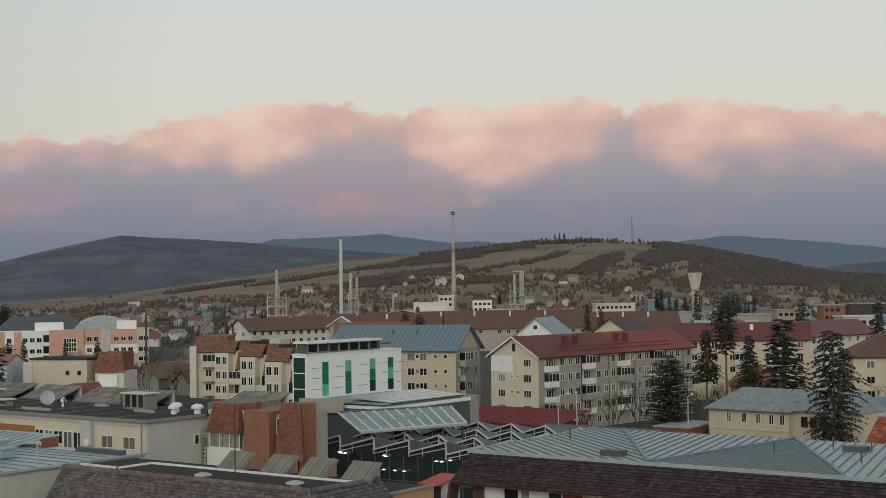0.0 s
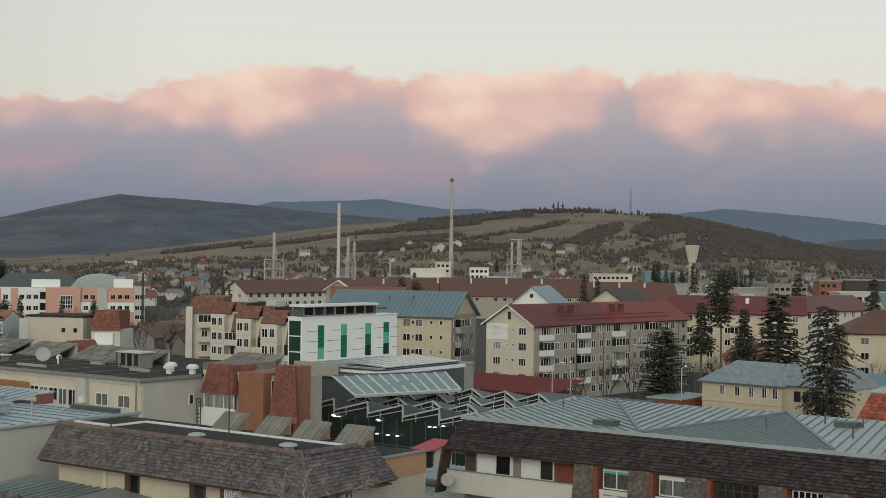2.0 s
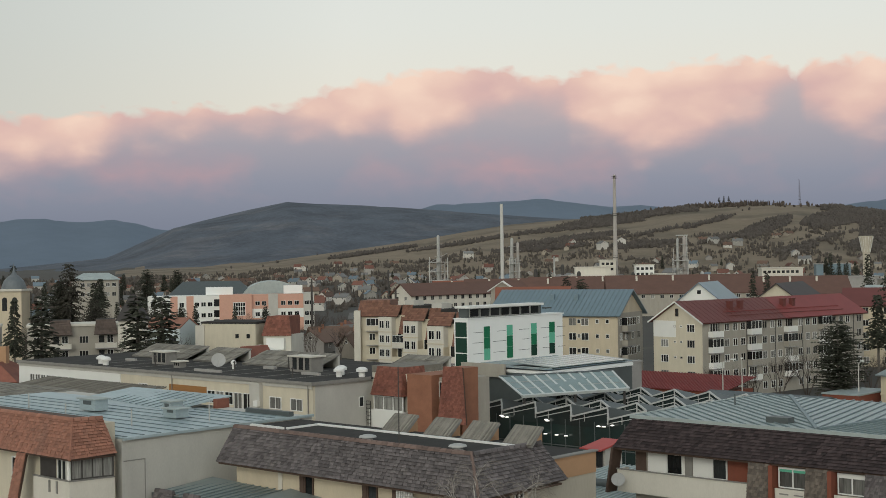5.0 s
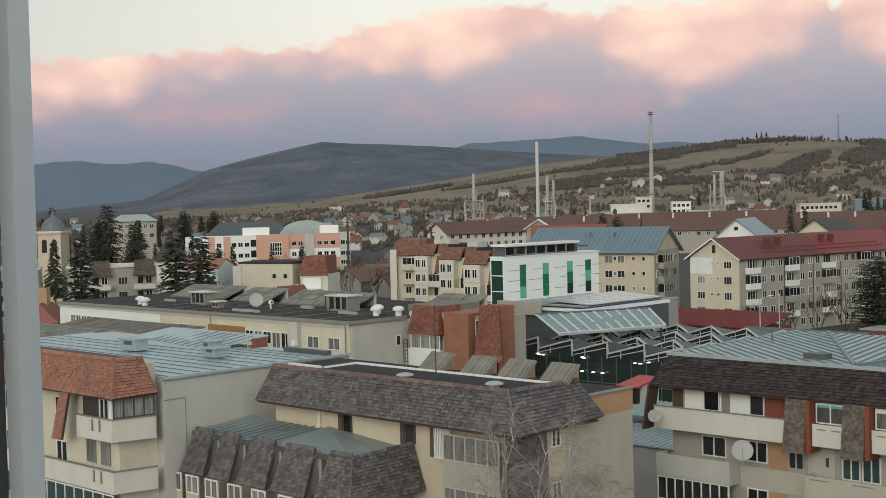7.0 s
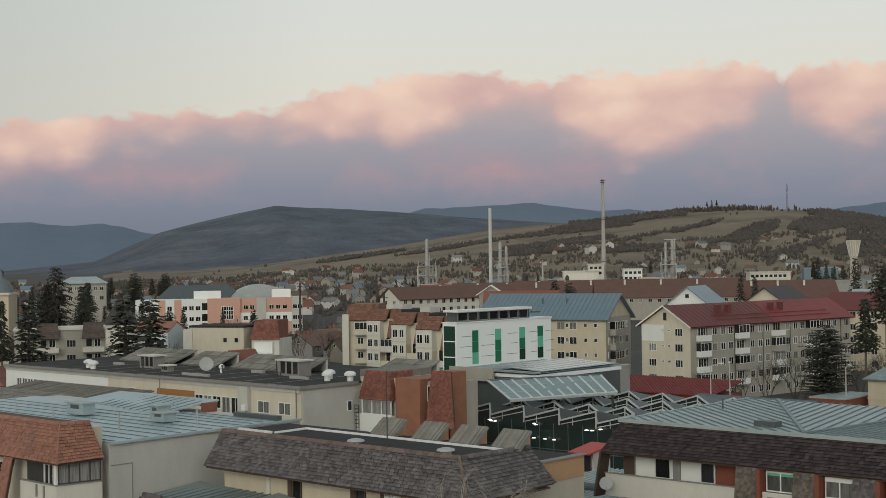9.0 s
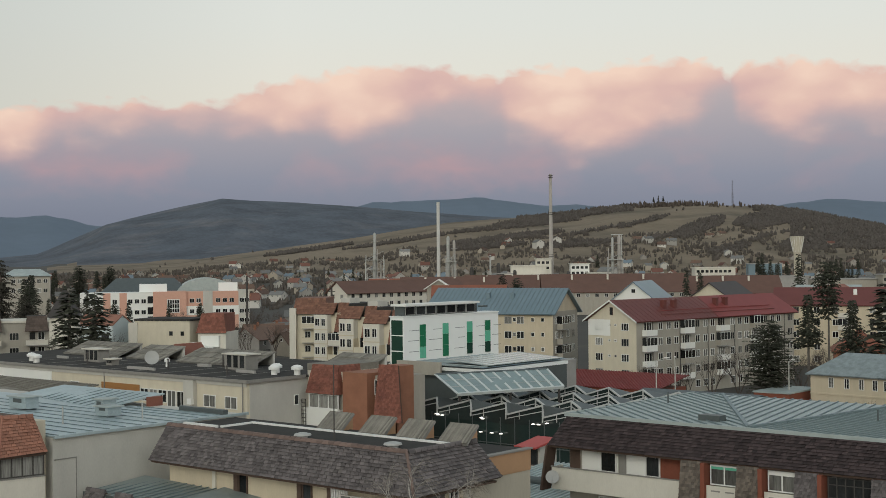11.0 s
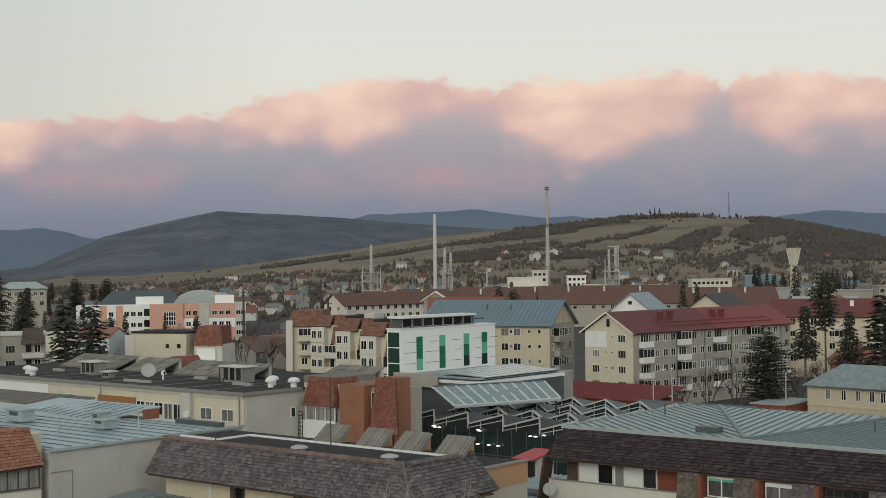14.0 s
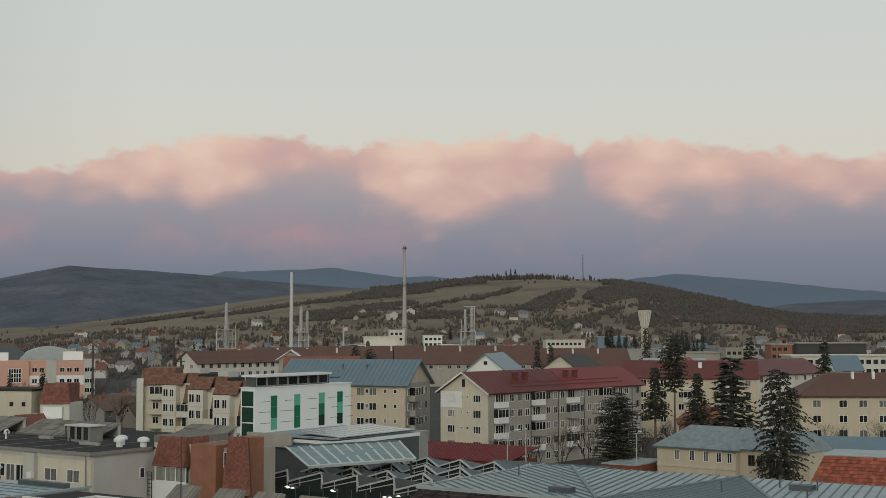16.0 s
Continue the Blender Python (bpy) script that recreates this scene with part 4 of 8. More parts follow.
def satellite_dish(x, y, z, r, face_deg, label, elev=28, material=None):
    t = thing("satellite_dish", label, "dish", x, y, z, face_deg)
    bm = bmesh.new()
    prof = [(0.02, 0.0), (r * 0.35, r * 0.03), (r * 0.7, r * 0.11), (r, r * 0.22), (r, r * 0.25), (r * 0.7, r * 0.15), (0.02, r * 0.04)]
    lathe(bm, prof, 20)
    for v in bm.verts:
        v.co = Matrix.Rotation(radians(90 - elev), 4, "X") @ v.co
    part("reflector", bm, material or DISH, t)
    bm = bmesh.new()
    c = Matrix.Rotation(radians(90 - elev), 4, "X")
    tube(bm, c @ Vector((0, -r * 0.95, r * 0.2)), c @ Vector((0, 0, r * 0.95)), 0.015, 0.015, 5)
    part("feed_arm", bm, STEEL, t)
    bm = bmesh.new()
    tube(bm, (0, 0.05, 0), (0, r * 0.9 + 0.15, -0.1), 0.03, 0.03, 6)
    part("bracket", bm, STEEL_DARK, t)
    return t


def plum_block():
    """The long block with the plum tile mansard and a sheet-metal roof."""
    X0, Y0 = -47.3, 68.0
    t = thing("apartment_block", "five-storey block with plum tile mansard, balconies and ribbed metal roof", "building", X0, Y0)
    L, W = 33.0, 15.4
    part("wall", outline([(0, 0), (L, 0), (L, W), (0, W)], 0, 15.0), PLASTER_STONE, t)
    x = lambda u: u - X0
    mansard(t, (-0.9, -1.1, 13.4), (L, -1.1, 13.4), (L, -0.12, 15.2), (0.0, -0.12, 15.2), TILE_PLUM, 0.29, 0.20)
    mansard(t, (-0.9, 4.0, 13.4), (-0.9, -1.1, 13.4), (0.0, -0.12, 15.2), (0.0, 4.0, 15.2), TILE_PLUM, 0.29, 0.20)
    part("soffit", outline([(-0.8, -1.0), (L, -1.0), (L, 0), (-0.8, 0)], 13.28, 13.36), WOOD_BROWN, t)
    # roof sheets: fields that meet in low hips, each with its own lie of seams
    ap, hl, hr2, vr = (x(-35.3), 0.3), (x(-45.2), W + 0.3), (x(-32.6), W + 0.3), (x(-24.2), 0.6)
    fields = [([(-0.2, -0.1), ap, hl, (-0.2, W + 0.3)], (0.76, -0.65), 0.62),
              ([ap, hr2, hl], (-0.20, 0.98), 0.62),
              ([ap, (x(-24.2), -0.1), vr, hr2], (0.92, -0.39), 0.55),
              ([(x(-24.2), -0.1), (L, -0.1), (L, W + 0.3), hr2, vr], (-0.20, 0.98), 0.62)]
    ribs = bmesh.new()

    def strip(a, b, w=0.055, h=0.07, z=15.28):
        a, b = Vector((*a, z)), Vector((*b, z))
        d = (b - a).normalized()
        s = Vector((-d.y, d.x, 0)) * w / 2
        q = [a - s, a + s, b + s, b - s]
        lo, hi = [ribs.verts.new(v) for v in q], [ribs.verts.new(v + Vector((0, 0, h))) for v in q]
        ribs.faces.new(hi)
        for i in range(4):
            j = (i + 1) % 4
            ribs.faces.new((lo[i], lo[j], hi[j], hi[i]))
    for poly, (dx, dy), gap in fields:
        bm = bmesh.new()
        slab(bm, [(px, py, 15.28) for px, py in poly], 0.08)
        part("roof_sheet", bm, METAL_TEAL, t)
        across = [-dy * px + dx * py for px, py in poly]
        c = min(across) + gap * 0.5
        while c < max(across):
            cuts = []
            for (x0, y0), (x1, y1) in zip(poly, poly[1:] + poly[:1]):
                c0, c1 = -dy * x0 + dx * y0 - c, -dy * x1 + dx * y1 - c
                if c0 * c1 < 0:
                    f = c0 / (c0 - c1)
                    cuts.append((x0 + (x1 - x0) * f, y0 + (y1 - y0) * f))
            cuts.sort(key=lambda q: q[0] * dx + q[1] * dy)
            for a, b in zip(cuts[::2], cuts[1::2]):
                if math.hypot(b[0] - a[0], b[1] - a[1]) > 0.3:
                    strip(a, b, 0.075, 0.075)
            c += gap
    for a, b in ((ap, hl), (ap, hr2), (hr2, vr)):
        strip(a, b, 0.22, 0.13)
    bmesh.ops.recalc_face_normals(ribs, faces=ribs.faces)
    part("roof_seam", ribs, SEAM_DARK, t, kind="stuff")
    part("roof_edge", outline([(-0.25, -0.2), (L, -0.2), (L, -0.05), (-0.1, -0.05), (-0.1, W + 0.35), (-0.25, W + 0.35)], 15.16, 15.36), METAL_TEAL, t)
    for (u, v) in ((-38.6, 70.2), (-27.0, 79.0), (-18.5, 73.0)):
        part("roof_hatch", outline([(x(u) - 0.7, v - Y0 - 0.4), (x(u) + 0.7, v - Y0 - 0.4), (x(u) + 0.7, v - Y0 + 0.4), (x(u) - 0.7, v - Y0 + 0.4)], 15.2, 15.62), METAL_DARK, t)
    for (u, v) in ((-45.6, 77.0), (-30.5, 75.0), (-28.6, 79.6), (-26.2, 79.4), (-25.0, 74.0)):
        bm2 = bmesh.new()
        tube(bm2, (x(u), v - Y0, 15.1), (x(u), v - Y0, 16.0), 0.05, 0.05, 8)
        part("vent_pipe", bm2, METAL_DARK, t)
    # sloping fin at the end
    bm2 = bmesh.new()
    slab(bm2, [(-1.0, -1.15, 13.4), (-0.95, -0.2, 13.4), (-1.45, -0.2, 10.6), (-1.5, -1.15, 10.6)], 0.14)
    part("end_fin", bm2, WOOD_BROWN, t, "dark sloping end fin")
    # top storey
    def panel(u0, u1, z0, z1, m, name="wall_panel", out=0.05):
        part(name, boxes((x(u0), -out, z0, x(u1), -0.003, z1)), m, t)
    # dark brown plate in place of the shade inside an open loggia
    panel(-47.25, -46.5, 10.9, 13.3, WOOD_BROWN)
    panel(-46.35, -43.75, 10.9, 13.3, PLASTER_WHITE)
    panel(-43.7, -43.2, 10.9, 13.3, BOARD_GREY)
    panel(-43.15, -40.95, 10.9, 13.3, PLASTER_WHITE)
    panel(-40.9, -39.2, 10.9, 13.3, BOARD_RED)
    for u, w in ((-44.4, 1.15), (-41.3, 1.0)):
        window(t, pose(x(u), -0.05, 11.95), w, 1.25, 1, TRIM_WHITE)
    b = new("balcony")
    b.parent = t
    part("parapet", outline([(x(-47.9), 0), (x(-47.9), -1.1), (x(-38.75), -1.1), (x(-38.75), 0), (x(-38.85), 0), (x(-38.85), -1.0), (x(-47.8), -1.0), (x(-47.8), 0)], 10.75, 12.1), PLASTER_PALE, b)
    part("slab", outline([(x(-47.8), -1.0), (x(-38.85), -1.0), (x(-38.85), 0), (x(-47.8), 0)], 10.75, 10.9), CONCRETE, b)
    part("rail", outline([(x(-47.95), -1.15), (x(-38.7), -1.15), (x(-38.7), -1.0), (x(-47.95), -1.0)], 12.1, 12.16), BOARD_GREY, b)
    fins = [-38.15, -34.6, -31.15, -26.9, -23.4, -19.9]
    for i, u in enumerate(fins):
        fb = bmesh.new()
        slab(fb, [(x(u) - 0.72, -1.45, 10.35), (x(u) + 0.62, -1.45, 10.35), (x(u) + 0.68, -1.12, 13.35), (x(u) - 0.66, -1.12, 13.35)], 0.16)
        fin = part("fin", fb, BOARD_RED, t)
        fb = bmesh.new()
        tiles(fb, (x(u) - 0.72, -1.45, 10.35), (x(u) + 0.62, -1.45, 10.35), (x(u) + 0.68, -1.12, 13.35), (x(u) - 0.66, -1.12, 13.35), 0.20, 0.17)
        part("roof_tiles", fb, FIN_TILE if i < 2 else TILE_DARK, fin, kind="stuff")
        part("fin_side", outline([(x(u) + 0.66, -1.3), (x(u) + 0.9, -1.3), (x(u) + 0.9, 0), (x(u) + 0.66, 0)], 10.4, 13.3), BOARD_RED, t)
    for i, (a, c) in enumerate(zip(fins, fins[1:])):
        u0, u1 = a + 0.95, c - 0.72
        b = new("balcony")
        b.parent = t
        part("parapet", outline([(x(u0), -1.1), (x(u1), -1.1), (x(u1), -1.0), (x(u0), -1.0)], 10.8, 12.05), PLASTER_PALE if i < 2 else PLASTER_DULL, b)
        part("slab", outline([(x(u0), -1.0), (x(u1), -1.0), (x(u1), 0), (x(u0), 0)], 10.75, 10.9), CONCRETE, b)
        for q in (0.15, 0.62):
            part("slot", boxes((x(u0) + (u1 - u0) * q, -1.106, 11.72, x(u0) + (u1 - u0) * (q + 0.3), -1.09, 11.80)), BOARD_GREY, b)
        n = 2 if i < 2 else 5
        part("glazing_frame", lattice(bars(x(u0) + 0.05, x(u1) - 0.05, n, 0.07), [12.05, 12.12, 13.1, 13.2] if i < 2 else [12.05, 12.1, 12.75, 12.8, 13.15, 13.2], -0.75, -0.68), TRIM_WHITE if i != 2 else STEEL_DARK, b)
        part("glazing", boxes((x(u0) + 0.08, -0.72, 12.06, x(u1) - 0.08, -0.70, 13.18)), CURTAIN if i < 2 else GLASS_DARK, b)
        if i < 2:
            part("blind", boxes((x(u0) + 0.1, -0.74, 12.95, x(u1) - 0.1, -0.725, 13.18)), GREEN_MINT if i == 0 else PLASTER_WHITE, b)
            part("curtain", boxes((x(u0) + 0.35, -0.695, 12.1, x(u0) + 0.85, -0.66, 13.1)), PLASTER_WHITE, b)
    # storeys below
    for lvl, z in enumerate((8.0, 5.2, 2.4)):
        b = new("balcony")
        b.parent = t
        closed = lvl >= 1
        part("parapet", outline([(x(-47.8), 0), (x(-47.8), -1.1), (x(-42.6), -1.1), (x(-42.6), 0), (x(-42.7), 0), (x(-42.7), -1.0), (x(-47.7), -1.0), (x(-47.7), 0)], z - 0.2, z + 1.2), PLASTER_GREY, b)
        part("slab", outline([(x(-47.7), -1.0), (x(-42.7), -1.0), (x(-42.7), 0), (x(-47.7), 0)], z - 0.15, z), CONCRETE, b)
        if closed:
            part("glazing_frame", lattice(bars(x(-47.75), x(-42.65), 8, 0.09), [z + 1.2, z + 1.27, z + 2.55, z + 2.62], -1.1, -1.02), TRIM_WHITE, b)
            part("glazing", boxes((x(-47.7), -1.07, z + 1.2, x(-42.7), -1.05, z + 2.6)), GLASS_DARK, b)
        window(t, pose(x(-44.3), 0, z + 1.2), 1.7, 1.25, 2, TRIM_WHITE)
        window(t, pose(x(-41.35), 0, z + 1.2), 1.4, 1.25, 2, TRIM_WHITE)
        panel(-40.6, -39.3, z + 0.95, z + 2.55, PLASTER_ORANGE, out=0.03)
        window(t, pose(x(-38.8), 0, z + 1.1), 1.0, 1.2, 2, FRAME_GREY)
        panel(-42.5, -38.1, z - 0.4, z + 0.9, PLASTER_DULL, out=0.04)
        b = new("balcony")
        b.parent = t
        part("parapet", outline([(x(-37.7), 0), (x(-37.7), -1.1), (x(-15), -1.1), (x(-15), -1.0), (x(-37.6), -1.0), (x(-37.6), 0)], z - 0.15, z + 1.1), PLASTER_DULL, b)
        part("slab", outline([(x(-37.6), -1.0), (x(-15), -1.0), (x(-15), 0), (x(-37.6), 0)], z - 0.15, z), CONCRETE, b)
        for i in range(8):
            part("slot", boxes((x(-37.4) + i * 2.6, -1.106, z + 0.86, x(-37.4) + i * 2.6 + 1.2, -1.09, z + 0.93)), BOARD_GREY, b)
        panel(-38.05, -36.4, z + 0.1, z + 2.5, PLASTER_DULL, "door_panel")
        part("lamp_bracket", boxes((x(-36.9), -0.16, z + 1.5, x(-36.75), -0.052, z + 2.0)), STEEL_DARK, t)
        for u in (-35.4, -34.2):
            window(t, pose(x(u), 0, z + 0.9), 1.1, 1.5, 2, TRIM_WHITE, TEAL_GLASS)
        for u in (-32.2, -29.6, -26.0, -22.5):
            window(t, pose(x(u), 0, z + 0.9), 1.7, 1.5, 3, TRIM_WHITE)
    return t


plum_block()
satellite_dish(-47.45, 66.35, 11.55, 0.42, 32, "white satellite dish on a balcony parapet")
satellite_dish(-41.25, 66.2, 10.15, 0.62, 32, "large grey satellite dish beside the balcony")


def tan_block():
    """The block with the dark tile mansard, flat roof behind it and a lower wing in front."""
    X0, Y0 = -64.0, 50.2
    t = thing("apartment_block", "tan apartment block with a dark tiled mansard and flat roof", "building", X0, Y0)
    x = lambda u: u - X0
    part("wall", outline([(0, 0), (19.6, 0), (19.6, 3.8), (0, 3.8)], 0, 13.0), PLASTER_TAN, t)
    part("attic_wall", outline([(0.1, 0.1), (18.9, 0.1), (18.9, 3.8), (0.1, 3.8)], 13.0, 15.1), PLASTER_TAN, t)
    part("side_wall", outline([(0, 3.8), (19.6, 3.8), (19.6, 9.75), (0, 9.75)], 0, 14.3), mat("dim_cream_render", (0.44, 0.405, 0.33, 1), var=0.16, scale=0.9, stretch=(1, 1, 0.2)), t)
    mansard(t, (20.0, -0.9, 4.0), (20.0, 2.1, 4.0), (19.75, 2.1, 13.0), (19.75, -0.9, 13.0), TILE_DARK, 0.30, 0.21)
    part("orange_band", boxes((19.604, 6.0, 13.15, 19.64, 9.75, 14.3)), PLASTER_ORANGE, t, "orange painted band")
    part("side_coping", boxes((19.3, 4.0, 14.3, 19.75, 9.85, 14.38)), BOARD_GREY, t)
    mansard(t, (-0.7, -1.0, 13.15), (20.45, -1.0, 13.15), (19.15, -0.1, 15.2), (-0.05, -0.1, 15.2), TILE_DARK, 0.30, 0.21)
    mansard(t, (20.45, -1.0, 13.15), (20.45, 6.1, 13.3), (19.35, 5.2, 15.25), (19.15, -0.1, 15.2), TILE_DARK, 0.30, 0.21)
    bm = bmesh.new()
    v = [bm.verts.new(q) for q in ((-0.7, -1.0, 13.15), (-0.05, -0.1, 15.2), (-0.05, 0.2, 15.2), (-0.05, 0.2, 13.15))]
    u = [bm.verts.new(q.co + Vector((0.1, 0, 0))) for q in v]
    bm.faces.new(v), bm.faces.new(u[::-1])
    for i in range(4):
        j = (i + 1) % 4
        bm.faces.new((v[i], v[j], u[j], u[i]))
    bmesh.ops.recalc_face_normals(bm, faces=bm.faces)
    part("verge", bm, WOOD_BROWN, t)
    part("soffit", outline([(-0.6, -0.9), (20.3, -0.9), (20.3, 5.8), (19.6, 5.8), (19.6, 0), (-0.6, 0)], 13.02, 13.12), WOOD_BROWN, t)
    coping(t, [(-0.05, -0.05, 15.26), (19.15, -0.05, 15.26)])
    coping(t, [(19.2, -0.05, 15.26), (19.4, 5.2, 15.28)], 0.24, TILE_DARK)
    coping(t, [(20.45, -1.02, 13.22), (19.15, -0.1, 15.28)], 0.30)
    part("roof_deck", outline([(0.1, 0.0), (19.1, 0.0), (19.3, 5.1), (0.1, 5.1)], 15.1, 15.16), BITUMEN, t)
    part("rear_deck", outline([(0.1, 3.9), (19.5, 3.9), (19.5, 9.65), (0.1, 9.65)], 14.3, 14.34), BITUMEN, t)
    part("flashing", outline([(3.2, 1.2), (3.4, 1.2), (3.4, 3.6), (18.9, 3.6), (18.9, 3.82), (3.2, 3.82)], 15.16, 15.26), TRIM_WHITE, t, "white metal roof flashing")
    part("left_flashing", outline([(0.2, 0.9), (3.2, 0.9), (3.2, 1.1), (0.2, 1.1)], 15.16, 15.3), TRIM_WHITE, t)
    for (u0, v0) in ((-53.3, 50.75), (-46.8, 51.0)):
        bm = bmesh.new()
        lathe(bm, [(0.30, 0.0), (0.30, 0.16), (0.50, 0.18), (0.46, 0.26), (0.22, 0.33), (0.02, 0.35)], 14)
        d = part("skylight", bm, DISH, t, "low white roof ventilator")
        d.matrix_local = pose(x(u0), v0 - Y0 + 0.2, 15.15)
    bm = bmesh.new()
    tube(bm, (x(-51.2), 1.1, 15.1), (x(-51.2), 1.1, 19.3), 0.035, 0.025, 6)
    part("antenna_mast", bm, STEEL_DARK, t)
    # window bays of the top storey
    for u0, w in ((-57.55, 0.75), (-52.35, 0.75)):
        window(t, pose(x(u0) + 0.2, 0, 11.75 if w else 0), w, 1.15, 1, WOOD_BROWN)
        part("shutter_post", boxes((x(u0) - 0.55, -0.12, 11.6, x(u0) - 0.2, -0.003, 13.0)), WOOD_BROWN, t)
    part("post", boxes((x(-60.0), -0.10, 11.5, x(-59.7), -0.003, 13.0)), PLASTER_PALE, t)
    part("post", boxes((x(-50.3), -0.4, 11.3, x(-50.0), -0.003, 13.0)), WOOD_BROWN, t)
    part("slat_screen", lattice(bars(x(-49.9), x(-48.7), 9, 0.06), [11.3, 11.36, 12.9, 12.96], -0.5, -0.44), TRIM_WHITE, t, "white slatted balcony screen")
    for z in (11.35, 8.55, 5.75):
        b = new("balcony")
        b.parent = t
        part("parapet", outline([(x(-49.0), -0.75), (x(-45.0), -0.75), (x(-45.0), -0.65), (x(-49.0), -0.65)], z - 1.4, z), PLASTER_STONE, b)
        part("glazing_frame", lattice(bars(x(-49.0), x(-45.0), 5, 0.09), [z, z + 0.07, z + 1.33, z + 1.4], -0.75, -0.66), FRAME_GREY, b)
        part("glazing", boxes((x(-48.95), -0.72, z, x(-45.05), -0.70, z + 1.38)), CURTAIN, b)
    for z in (12.0, 9.2):
        window(t, face_pose("E", 19.6, 9.75, 3.0, z), 0.75, 0.95, 2, TRIM_WHITE)
    # shed dormers of the far slope, seen from behind
    for i, u0 in enumerate((-55.45, -52.1, -49.25, -46.2)):
        x0 = x(u0)
        bm = bmesh.new()
        slab(bm, [(x0, 3.95, 15.2), (x0 + 1.95, 3.95, 15.2), (x0 + 1.65, 5.35, 16.08), (x0 - 0.3, 5.35, 16.08)], 0.12)
        d = part("dormer", bm, BOARD_GREY, t)
        bm = bmesh.new()
        tiles(bm, (x0, 3.95, 15.2), (x0 + 1.95, 3.95, 15.2), (x0 + 1.65, 5.35, 16.08), (x0 - 0.3, 5.35, 16.08), 0.12, 1.7)
        part("roof_tiles", bm, TILE_WOOD, d, "weathered grey shingles", kind="stuff")
        bm = bmesh.new()
        v = [bm.verts.new(q) for q in ((x0 + 1.6, 4.1, 15.12), (x0 + 1.6, 5.3, 15.9), (x0 + 1.6, 5.3, 14.34), (x0 + 1.6, 4.1, 14.34))]
        u = [bm.verts.new(q.co - Vector((1.5, 0, 0))) for q in v]
        bm.faces.new(v), bm.faces.new(u[::-1])
        for a in range(4):
            c = (a + 1) % 4
            bm.faces.new((v[a], v[c], u[c], u[a]))
        bmesh.ops.recalc_face_normals(bm, faces=bm.faces)
        part("dormer_side", bm, PLASTER_ORANGE, d)
    return t


tan_block()


def low_wing():
    X0, Y0 = -66.4, 45.9
    t = thing("apartment_wing", "lower wing with tiled dormer panels and a grey-green sheet roof", "building", X0, Y0)
    L = 14.4
    part("wall", outline([(0, 0), (L, 0), (L, 4.28), (0, 4.28)], 0, 11.3), PLASTER_STONE, t)
    bm = bmesh.new()
    slab(bm, [(0.03, -0.1, 11.55), (7.4, -0.1, 11.55), (7.4, 4.28, 11.75), (0.03, 4.28, 11.95)], 0.08)
    part("roof_sheet", bm, mat("grey_green_sheet", (0.26, 0.30, 0.29, 1), rough=0.5, metal=0.2, var=0.2, scale=0.6, bump=0.04), t)
    bm = bmesh.new()
    slab(bm, [(7.4, -0.1, 11.56), (L, -0.1, 11.56), (L, 4.28, 11.4), (7.4, 4.28, 12.0)], 0.08)
    part("roof_sheet", bm, MATS["grey_green_sheet"], t)
    bm = bmesh.new()
    seams(bm, (0.1, -0.1, 11.55), (7.4, -0.1, 11.55), (0, 4.35, 0.28), 0.62)
    part("roof_seam", bm, SEAM_DARK, t)
    part("eave_board", boxes((0, -0.16, 11.3, L, -0.1, 11.6)), METAL_DARK, t)
    for x0, x1 in ((0.4, 2.5), (3.2, 5.0), (5.9, 8.3), (9.0, 11.7), (12.7, L + 0.9)):
        top1 = min(x1 - 0.3, L)
        p = mansard(t, (x0 - 0.25, -1.25, 9.35), (x1, -1.25, 9.35), (top1, -0.15, 11.75), (x0, -0.15, 11.75), TILE_DARK, 0.29, 0.20)
        coping(p, [(x0, -0.14, 11.80), (top1, -0.14, 11.80)], 0.24, TILE_DARK)
        for xx in (x0 - 0.1, top1 - 0.05):
            bm = bmesh.new()
            v = [bm.verts.new(q) for q in ((xx, -1.15, 9.35), (xx, -0.1, 11.65), (xx, 0.2, 11.65), (xx, 0.2, 9.35))]
            u = [bm.verts.new(q.co + Vector((0.1, 0, 0))) for q in v]
            bm.faces.new(v), bm.faces.new(u[::-1])
            for i in range(4):
                j = (i + 1) % 4
                bm.faces.new((v[i], v[j], u[j], u[i]))
            bmesh.ops.recalc_face_normals(bm, faces=bm.faces)
            part("cheek", bm, BOARD_GREY, p)
    mansard(t, (L + 0.95, -1.25, 9.35), (L + 0.95, 4.25, 9.35), (L, 4.25, 11.9), (L, -0.15, 11.75), TILE_DARK, 0.29, 0.20)
    coping(t, [(L + 0.95, -1.27, 9.4), (L, -0.15, 11.8)], 0.26, TILE_DARK)
    for x0, x1 in ((-0.1, 0.3), (2.6, 3.1), (5.1, 5.8), (8.4, 8.9), (11.8, 12.6)):
        part("board_panel", boxes((x0, -0.08, 10.0, x1, -0.003, 11.3)), WOOD_BROWN, t)
    for i, xc in enumerate((-0.2, 1.5, 3.4, 5.6, 7.8, 10.2)):
        b = new("balcony")
        b.parent = t
        b.matrix_local = pose(xc, -1.0, 0)
        w = 1.25
        part("parapet", boxes((-w / 2, -0.35, 7.0, w / 2, -0.25, 8.2)), PLASTER_DULL if i % 2 else PLASTER_TAN, b)
        part("glazing_frame", lattice(bars(-w / 2, w / 2, 2, 0.09), [8.2, 8.28, 9.2, 9.28], -0.35, -0.27), TRIM_WHITE, b)
        part("glazing", boxes((-w / 2 + 0.05, -0.33, 8.2, w / 2 - 0.05, -0.31, 9.25)), CURTAIN, b)
    return t


low_wing()


